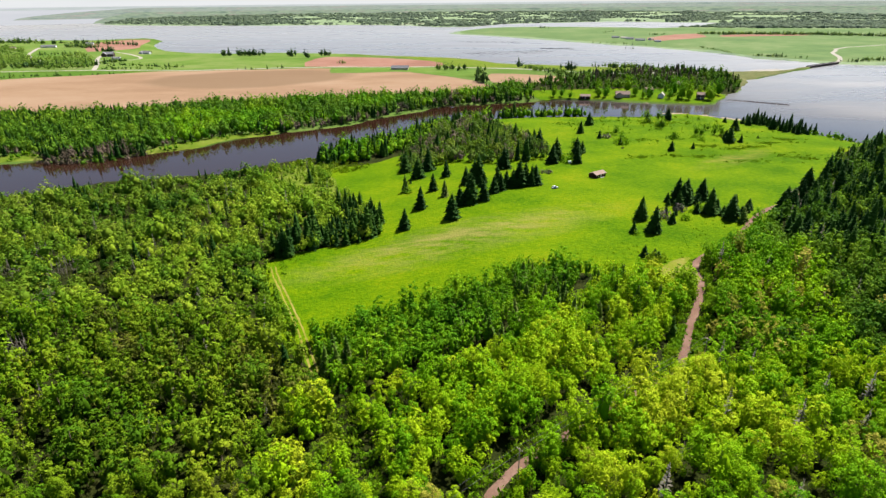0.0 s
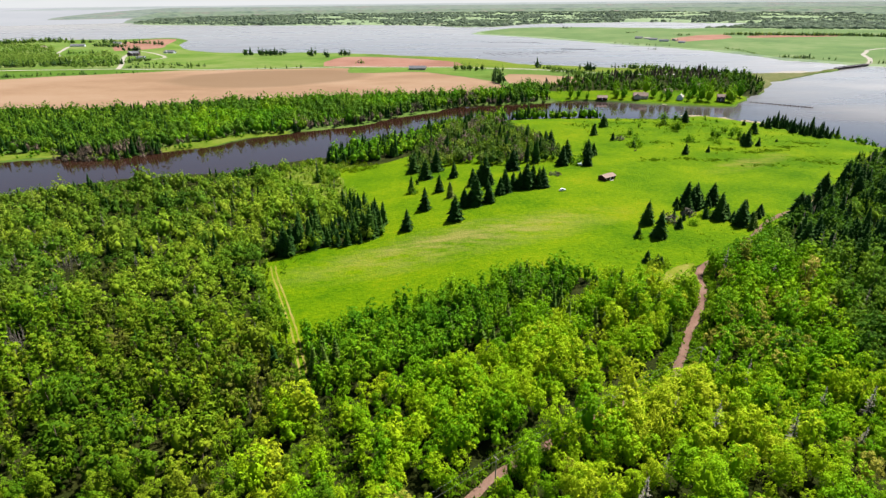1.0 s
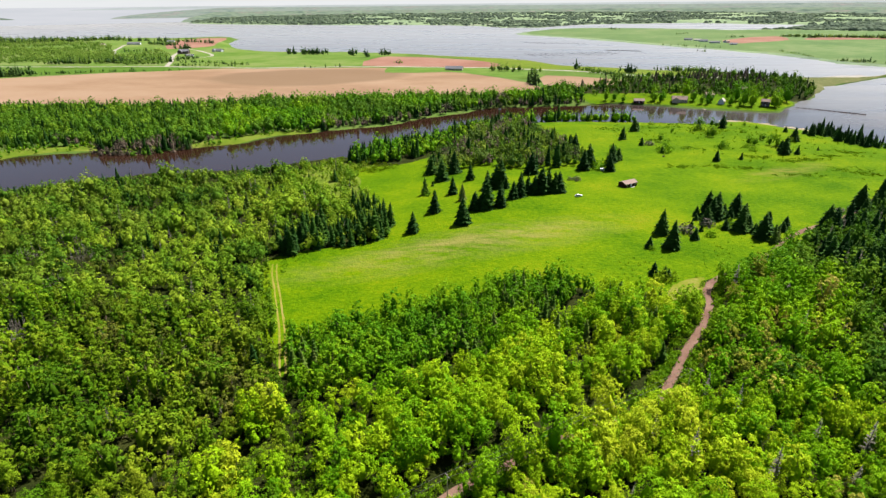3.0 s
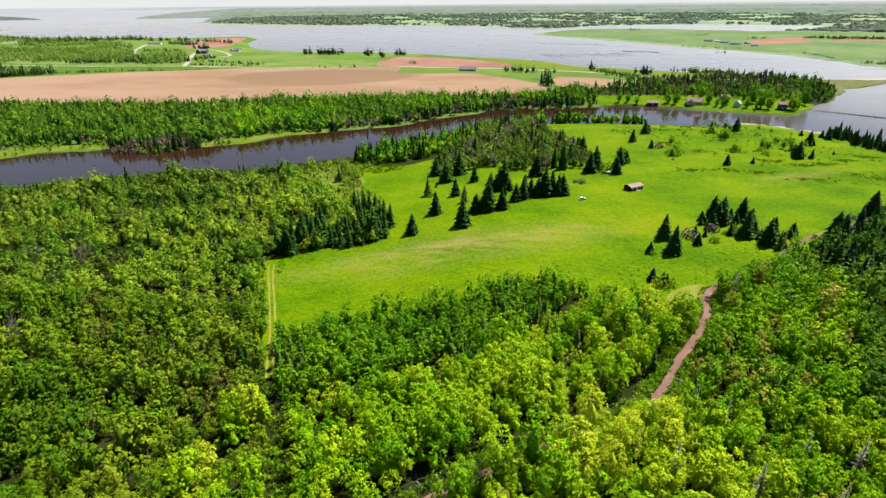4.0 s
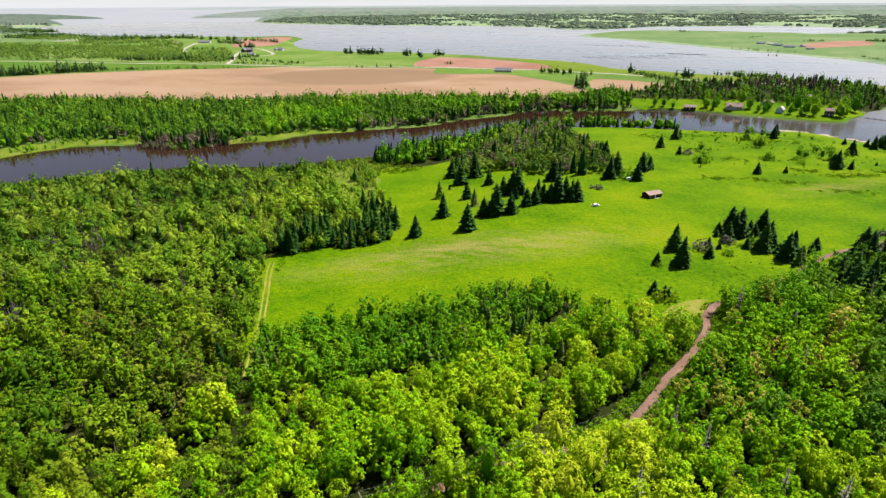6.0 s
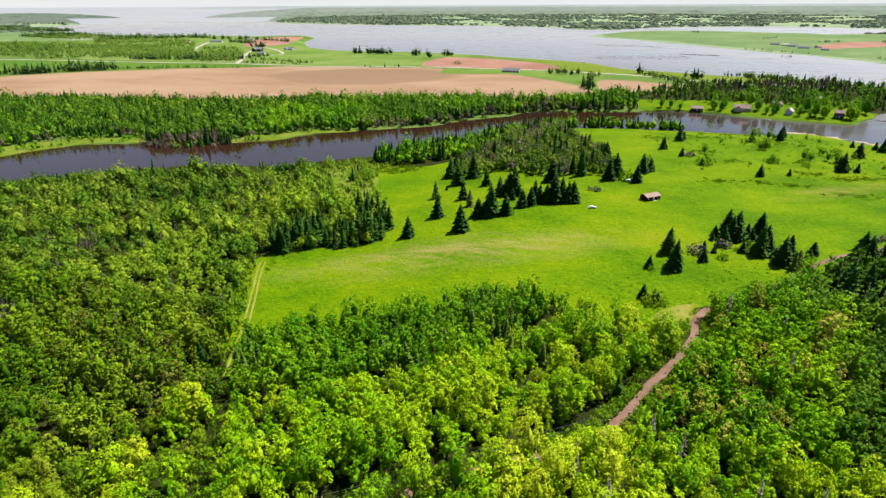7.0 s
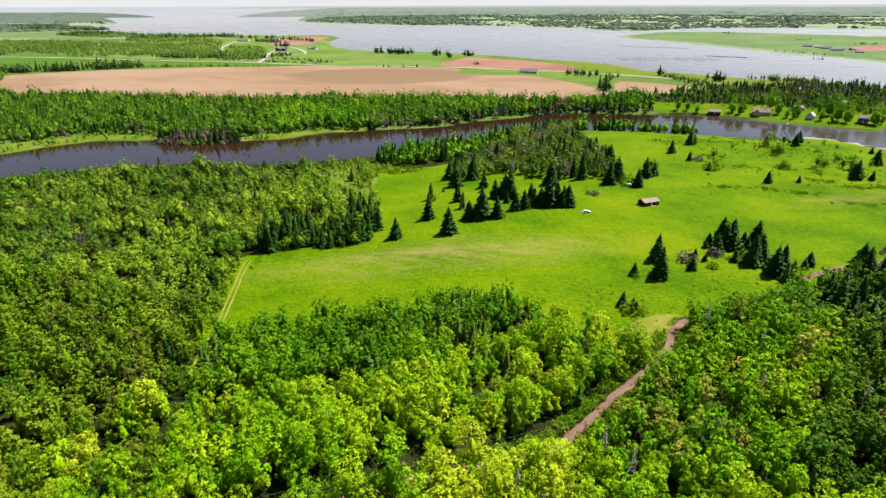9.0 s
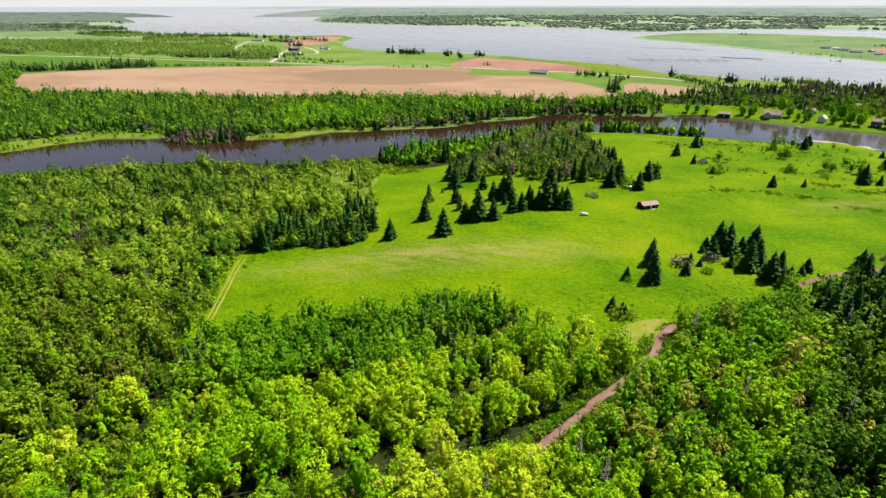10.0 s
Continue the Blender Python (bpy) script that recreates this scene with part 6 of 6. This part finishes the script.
def rod(a, b, radius, sides=8, r2=None):
    bm = bmesh.new()
    a, b = Vector(a), Vector(b)
    m = Matrix.Translation((a + b) / 2) @ (b - a).to_track_quat("Z", "Y").to_matrix().to_4x4()
    bmesh.ops.create_cone(bm, cap_ends=True, segments=sides, radius1=radius, radius2=radius if r2 is None else r2, depth=(b - a).length, matrix=m)
    return bm


def prism(profile, y0, y1):
    """A profile of (x, z) drawn out from y0 to y1."""
    bm = bmesh.new()
    a = [bm.verts.new((x, y0, z)) for x, z in profile]
    b = [bm.verts.new((x, y1, z)) for x, z in profile]
    n = len(profile)
    bm.faces.new(a)
    bm.faces.new(b[::-1])
    for i in range(n):
        bm.faces.new((a[(i + 1) % n], a[i], b[i], b[(i + 1) % n]))
    bmesh.ops.recalc_face_normals(bm, faces=bm.faces)
    return bm


def swap_axes(bm):
    bmesh.ops.transform(bm, matrix=Matrix.Rotation(radians(90), 4, "Z"), verts=bm.verts)
    return bm


def roof_slab(length, depth, eave, ridge, side, over=0.45, thick=0.22):
    """One slope of a gable roof whose ridge runs along x."""
    rise = (ridge - eave) / (depth / 2)
    y_out = depth / 2 + over
    z_out = eave - over * rise
    p = [(0.0, ridge + 0.02), (side * y_out, z_out + 0.02), (side * y_out, z_out + thick), (0.0, ridge + thick)]
    bm = bmesh.new()
    x = length / 2 + over
    a = [bm.verts.new((-x, yy, zz)) for yy, zz in p]
    b = [bm.verts.new((x, yy, zz)) for yy, zz in p]
    bm.faces.new(a)
    bm.faces.new(b[::-1])
    for i in range(4):
        bm.faces.new((a[(i + 1) % 4], a[i], b[i], b[(i + 1) % 4]))
    bmesh.ops.recalc_face_normals(bm, faces=bm.faces)
    return bm


def gable_walls(length, depth, eave, ridge):
    return swap_axes(prism([(-depth / 2, -0.6), (depth / 2, -0.6), (depth / 2, eave), (0, ridge), (-depth / 2, eave)], -length / 2, length / 2))


def window(parent, x, y, z, wide, high, side, frame_mat=WHITE):
    """A framed window on the long wall at y, looking to that side."""
    f = part("window", box(x - wide / 2 - 0.1, x + wide / 2 + 0.1, min(y, y + side * 0.06), max(y, y + side * 0.06), z - 0.1, z + high + 0.1), frame_mat, parent, "white-framed window")
    part("pane", box(x - wide / 2, x + wide / 2, min(y + side * 0.065, y + side * 0.09), max(y + side * 0.065, y + side * 0.09), z, z + high), GLASS, f, "dark glass pane")
    return f


def house(name, label, x, y, turn, length, depth, eave, ridge, wall, roof, windows=3, door=True, chimney=False, wing=0.0, storeys=1):
    h = tagged(new(name), label, "shed" if "shed" in name or "barn" in name else "house")
    h.matrix_basis = pose(x, y, height_at(x, y), 0, 0, turn)
    part("wall", gable_walls(length, depth, eave, ridge), wall, h)
    for side in (-1, 1):
        part("roof", roof_slab(length, depth, eave, ridge, side), roof, h)
    for s in range(storeys):
        for i in range(windows):
            wx = length * ((i + 0.5) / windows - 0.5)
            if door and s == 0 and i == windows // 2:
                part("door", box(wx - 0.5, wx + 0.5, -depth / 2 - 0.08, -depth / 2, 0, 2.05), WHITE, h, "white door")
            else:
                window(h, wx, -depth / 2, 0.9 + 2.7 * s, 1.2, 1.2, -1)
            window(h, wx, depth / 2, 0.9 + 2.7 * s, 1.2, 1.2, 1)
    if chimney:
        part("chimney", box(length * 0.2, length * 0.2 + 0.8, -0.4, 0.4, ridge - 0.5, ridge + 1.1), CONCRETE, h, "chimney stack")
    if wing:
        w = gable_walls(wing, depth * 0.8, eave, ridge * 0.93)
        bmesh.ops.transform(w, matrix=pose(-length * 0.28, -depth * 0.45, 0, 0, 0, 90), verts=w.verts)
        part("wing", w, wall, h)
        for side in (-1, 1):
            r = roof_slab(wing, depth * 0.8, eave, ridge * 0.93, side)
            bmesh.ops.transform(r, matrix=pose(-length * 0.28, -depth * 0.45, 0, 0, 0, 90), verts=r.verts)
            part("wing_roof", r, roof, h)
    return h


shed = house("meadow_shed", "small dark brown shed with a pinkish tan roof in the meadow", 102.3, 364.3, 38, 10.0, 6.0, 2.3, 3.5, BROWN_WALL, TAN_ROOF, 3, True)
part("step", box(-1.0, 2.2, -4.4, -3.05, -0.1, 0.15), CONCRETE, shed, "pale front step")
house("long_house", "long low house with a dark grey roof beside the road", -72, 980, -4, 28, 10, 3.0, 6.5, BEIGE_WALL, GREY_ROOF, 6, True, True)
house("villa", "large house with faded pinkish roof on the waterside lawn", 224, 727, -8, 17, 9, 3.0, 6.4, BEIGE_WALL, PINK_ROOF, 5, True, True, 9)
house("cottage", "low cottage with a faded red roof under the trees", 178, 729, -6, 12, 7, 2.6, 4.8, BROWN_WALL, PINK_ROOF, 3)
house("white_house", "pale blue-white house with a steep gable by the water", 268, 714, 60, 8, 6.5, 3.0, 6.0, BLUE_WALL, CONCRETE, 2)
house("dark_house", "dark two-storey house among the waterside trees", 312, 704, -15, 8.5, 7, 5.0, 7.4, DARK_WALL, PINK_ROOF, 3, True, False, 0, 2)
house("back_house", "house with a pale roof behind the waterside trees", 312, 782, 10, 12, 8, 3, 6, BEIGE_WALL, PINK_ROOF, 3)
house("tan_roof_house", "small house with a pale tan roof on the point", 262, 745, 20, 10, 8, 3, 5.5, BEIGE_WALL, TAN_ROOF, 3)
house("farmhouse", "large dark grey farmhouse on the pasture", -731, 1303, 10, 22, 12, 5.4, 9.5, DARK_WALL, GREY_ROOF, 5, True, True, 12, 2)
house("garage", "grey garage beside the farmhouse", -668, 1215, 10, 16, 9, 3, 5.5, BLUE_WALL, GREY_ROOF, 3)
house("farm_bungalow", "long grey bungalow on the pasture", -683, 1371, -12, 24, 10, 3, 6.5, BLUE_WALL, GREY_ROOF, 5, True, True, 10)
house("shore_barn", "long pale grey barn near the shore", -1060, 1612, 12, 36, 10, 3.5, 7, BLUE_WALL, GREY_ROOF, 6)
house("shore_house", "grey house near the shore", -1000, 1700, 12, 20, 10, 3.2, 6.5, BLUE_WALL, GREY_ROOF, 4)
house("west_house", "small house with a reddish roof in the scrub", -1120, 1560, 0, 14, 9, 3, 6, BEIGE_WALL, PINK_ROOF, 3)
for bx, by, bl, bh, turn, roof_mat in ((527, 1850, 22, 6.0, -28, GREY_ROOF), (545, 1822, 18, 5.2, -22, CONCRETE), (550, 1780, 22, 6.0, -27, GREY_ROOF), (562, 1722, 26, 5.6, -24, GREY_ROOF), (601, 1748, 14, 6.0, 40, PINK_ROOF), (591, 1662, 18, 5.0, -20, GREY_ROOF)):
    house("far_barn", "long grey barn on the far pasture", bx, by, turn, bl, 10, bh * 0.55, bh, BLUE_WALL, roof_mat, 4)


def car(x, y, turn):
    c = tagged(new("car"), "white hatchback car parked on the meadow grass", "car")
    c.matrix_basis = pose(x, y, height_at(x, y) + 0.03, 0, 0, turn)
    b = prism([(-2.2, 0.32), (2.15, 0.32), (2.25, 0.55), (2.15, 0.82), (1.15, 0.98), (-1.9, 1.02), (-2.25, 0.85)], -0.85, 0.85)
    bmesh.ops.bevel(b, geom=[e for e in b.edges], offset=0.06, segments=2, affect="EDGES")
    part("body", b, CARPAINT, c)
    g = prism([(1.1, 0.96), (0.45, 1.42), (-1.35, 1.45), (-1.95, 1.0)], -0.76, 0.76)
    part("windows", g, GLASS, c, "dark car windows")
    part("roof", box(-1.35, 0.5, -0.7, 0.7, 1.42, 1.49, 0.03), CARPAINT, c)
    for wx in (-1.35, 1.35):
        for wy in (-0.8, 0.8):
            wheel = part("wheel", rod((wx, wy - 0.11, 0.32), (wx, wy + 0.11, 0.32), 0.33, 16), RUBBER, c, "black tyre")
            part("rim", rod((wx, wy - 0.125, 0.32), (wx, wy + 0.125, 0.32), 0.19, 12), STEEL, wheel, "grey wheel rim")
    for wy in (-0.6, 0.6):
        part("headlight", box(2.13, 2.24, wy - 0.17, wy + 0.17, 0.6, 0.76), WHITE, c, "clear headlight")
        part("tail_light", box(-2.24, -2.12, wy - 0.14, wy + 0.14, 0.65, 0.85), RED_SOIL, c, "red tail light")


car(69.4, 337.2, 27)


def trailer(x, y, turn):
    c = tagged(new("camper_trailer"), "small white camper trailer under the spruces", "trailer")
    c.matrix_basis = pose(x, y, height_at(x, y), 0, 0, turn)
    part("body", box(-1.5, 1.5, -0.9, 0.9, 0.45, 1.9, 0.15), WHITE, c)
    for wy in (-1.0, 1.0):
        part("wheel", rod((0, wy - 0.1, 0.33), (0, wy + 0.1, 0.33), 0.33, 14), RUBBER, c)
        part("window", box(-0.8, 0.8, min(wy * 0.9, wy * 0.93), max(wy * 0.9, wy * 0.93), 1.05, 1.5), GLASS, c)
    part("drawbar", rod((1.5, 0, 0.5), (2.4, 0, 0.45), 0.05), STEEL, c)


trailer(90.9, 398.5, 20)


def power_pole(x, y, turn):
    c = tagged(new("power_pole"), "grey wooden power pole beside the gravel road", "pole", "roadside power poles")
    c.matrix_basis = pose(x, y, height_at(x, y), 0, 0, turn)
    part("post", rod((0, 0, -0.5), (0, 0, 11.6), 0.16, 8, 0.11), POLE_WOOD, c)
    part("crossarm", box(-0.9, 0.9, -0.06, 0.06, 11.1, 11.24), POLE_WOOD, c)
    for ix in (-0.8, 0.0, 0.8):
        part("insulator", rod((ix, 0, 11.24), (ix, 0, 11.44), 0.05, 6), WHITE, c, "white insulator")


for px, py in POLES:
    power_pole(px, py, -50)
for i in range(len(POLES) - 1):
    (ax, ay), (bx, by) = POLES[i], POLES[i + 1]
    az, bz = height_at(ax, ay) + 11.45, height_at(bx, by) + 11.45
    w = tagged(new("power_line"), "two sagging grey wires between the power poles", "wires", "power line spans")
    for off in (-0.8, 0.8):
        pts = [(ax + (bx - ax) * t + off * 0.64, ay + (by - ay) * t - off * 0.77, az + (bz - az) * t - 2.0 * t * (1 - t)) for t in np.linspace(0, 1, 13)]
        v, q, m = stem(pts, [0.035] * 13, 4, 0)
        ob = new("wire", mesh_of("wire", (v, q, m), [WIRE]))
        ob.parent = w

# the bridge at the end of the causeway
bridge = tagged(new("bridge"), "low dark road bridge from the causeway to the far shore", "bridge")
bridge.matrix_basis = pose(694, 1085, 0, 0, 0, 35)
part("deck", box(-56, 56, -3.38, 3.38, 2.6, 3.3), GREY_ROOF, bridge)
for side in (-3.6, 3.6):
    part("girder", box(-56, 56, side - 0.2, side + 0.2, 1.2, 3.9), DARK_WALL, bridge, "dark side girder")
    part("rail", box(-56, 56, side - 0.08, side + 0.08, 4.3, 4.5), DARK_WALL, bridge)
    for k in range(-52, 53, 8):
        part("rail_post", box(k - 0.1, k + 0.1, side - 0.1, side + 0.1, 3.9, 4.3), DARK_WALL, bridge)
for k in range(-48, 49, 16):
    part("pier", box(k - 0.7, k + 0.7, -3.2, 3.2, -2.5, 2.6), CONCRETE, bridge)


def dock(x, y, turn, length):
    d = tagged(new("dock"), "small pale wooden dock at the waterside lawn", "dock")
    d.matrix_basis = pose(x, y, 0, 0, 0, turn)
    for i in range(int(length / 0.8)):
        part("plank", box(i * 0.8, i * 0.8 + 0.72, -1.0, 1.0, 0.7, 0.8), POLE_WOOD, d)
    for i in range(0, int(length), 4):
        for s in (-1.1, 1.1):
            part("post", rod((i + 0.5, s, -2.2), (i + 0.5, s, 1.1), 0.12, 6), POLE_WOOD, d)


dock(243, 698, -70, 7)
breakwater = tagged(new("breakwater"), "low line of dark stones running out into the water", "breakwater")
for i, (bx, by) in enumerate(line_curve([(352, 716), (375, 700), (392, 686), (404, 675)], 14)):
    rock = bmesh.new()
    bmesh.ops.create_icosphere(rock, subdivisions=1, radius=1.0, matrix=pose(bx, by, -0.1, 40 * i, 70 * i, 30 * i) @ Matrix.Diagonal((1.5, 1.0, 0.8, 1)))
    part("stone", rock, DARK_WALL, breakwater)


def boat(x, y, turn):
    b = tagged(new("boat"), "small dark work boat on the bay", "boat")
    b.matrix_basis = pose(x, y, 0, 0, 0, turn)
    hull = bmesh.new()
    low = [hull.verts.new(p) for p in ((-5, -1.2, -0.4), (3, -1.2, -0.4), (6, 0, -0.3), (3, 1.2, -0.4), (-5, 1.2, -0.4))]
    top = [hull.verts.new(p) for p in ((-5.2, -1.7, 1.1), (3, -1.7, 1.2), (7, 0, 1.7), (3, 1.7, 1.2), (-5.2, 1.7, 1.1))]
    hull.faces.new(low[::-1])
    hull.faces.new(top)
    for i in range(5):
        hull.faces.new((low[i], low[(i + 1) % 5], top[(i + 1) % 5], top[i]))
    part("hull", hull, DARK_WALL, b)
    part("cabin", box(0.2, 3.0, -1.1, 1.1, 1.15, 3.0, 0.1), WHITE, b, "white cabin")


boat(29.5, 1290, 15)

# rows of mussel floats
float_rows = []
frng = np.random.default_rng(77)
for k in range(17):
    x0, y0 = 46 + 12.5 * k + frng.uniform(-3, 3), 1464 + 2.8 * k + frng.uniform(-8, 8)
    n = int(frng.integers(18, 34))
    float_rows += [(x0 + 0.85 * j, y0 - 2.9 * j, frng.uniform(0.6, 1.0), 0) for j in range(n) if frng.random() < 0.85]
for k in range(7):
    x0, y0 = 50 + 24 * k, 1875 - 6 * k
    float_rows += [(x0 + 1.3 * j, y0 - 1.6 * j, frng.uniform(0.7, 1.1), 0) for j in range(30) if frng.random() < 0.8]
for k in range(3):
    float_rows += [(252 + 1.25 * j, 1568 - 3 * k - 0.46 * j, frng.uniform(0.8, 1.3), 0) for j in range(66)]
fv, fq, fm = clump_shape(5, 0.75, 0.7)
fr = np.array(float_rows)
fall = np.concatenate([fv[None] * fr[:, 2][:, None, None] + np.stack([fr[:, 0], fr[:, 1], 0 * fr[:, 0]], 1)[:, None, :]]).reshape(-1, 3)
fme = mesh_of("mussel_floats", (fall, (fq[None] + (np.arange(len(fr)) * len(fv))[:, None, None]).reshape(-1, 4), np.tile(fm, len(fr))), [RUBBER])
tagged(new("mussel_floats", fme), "long rows of dark mussel floats on the bay", "floats", kind="stuff")
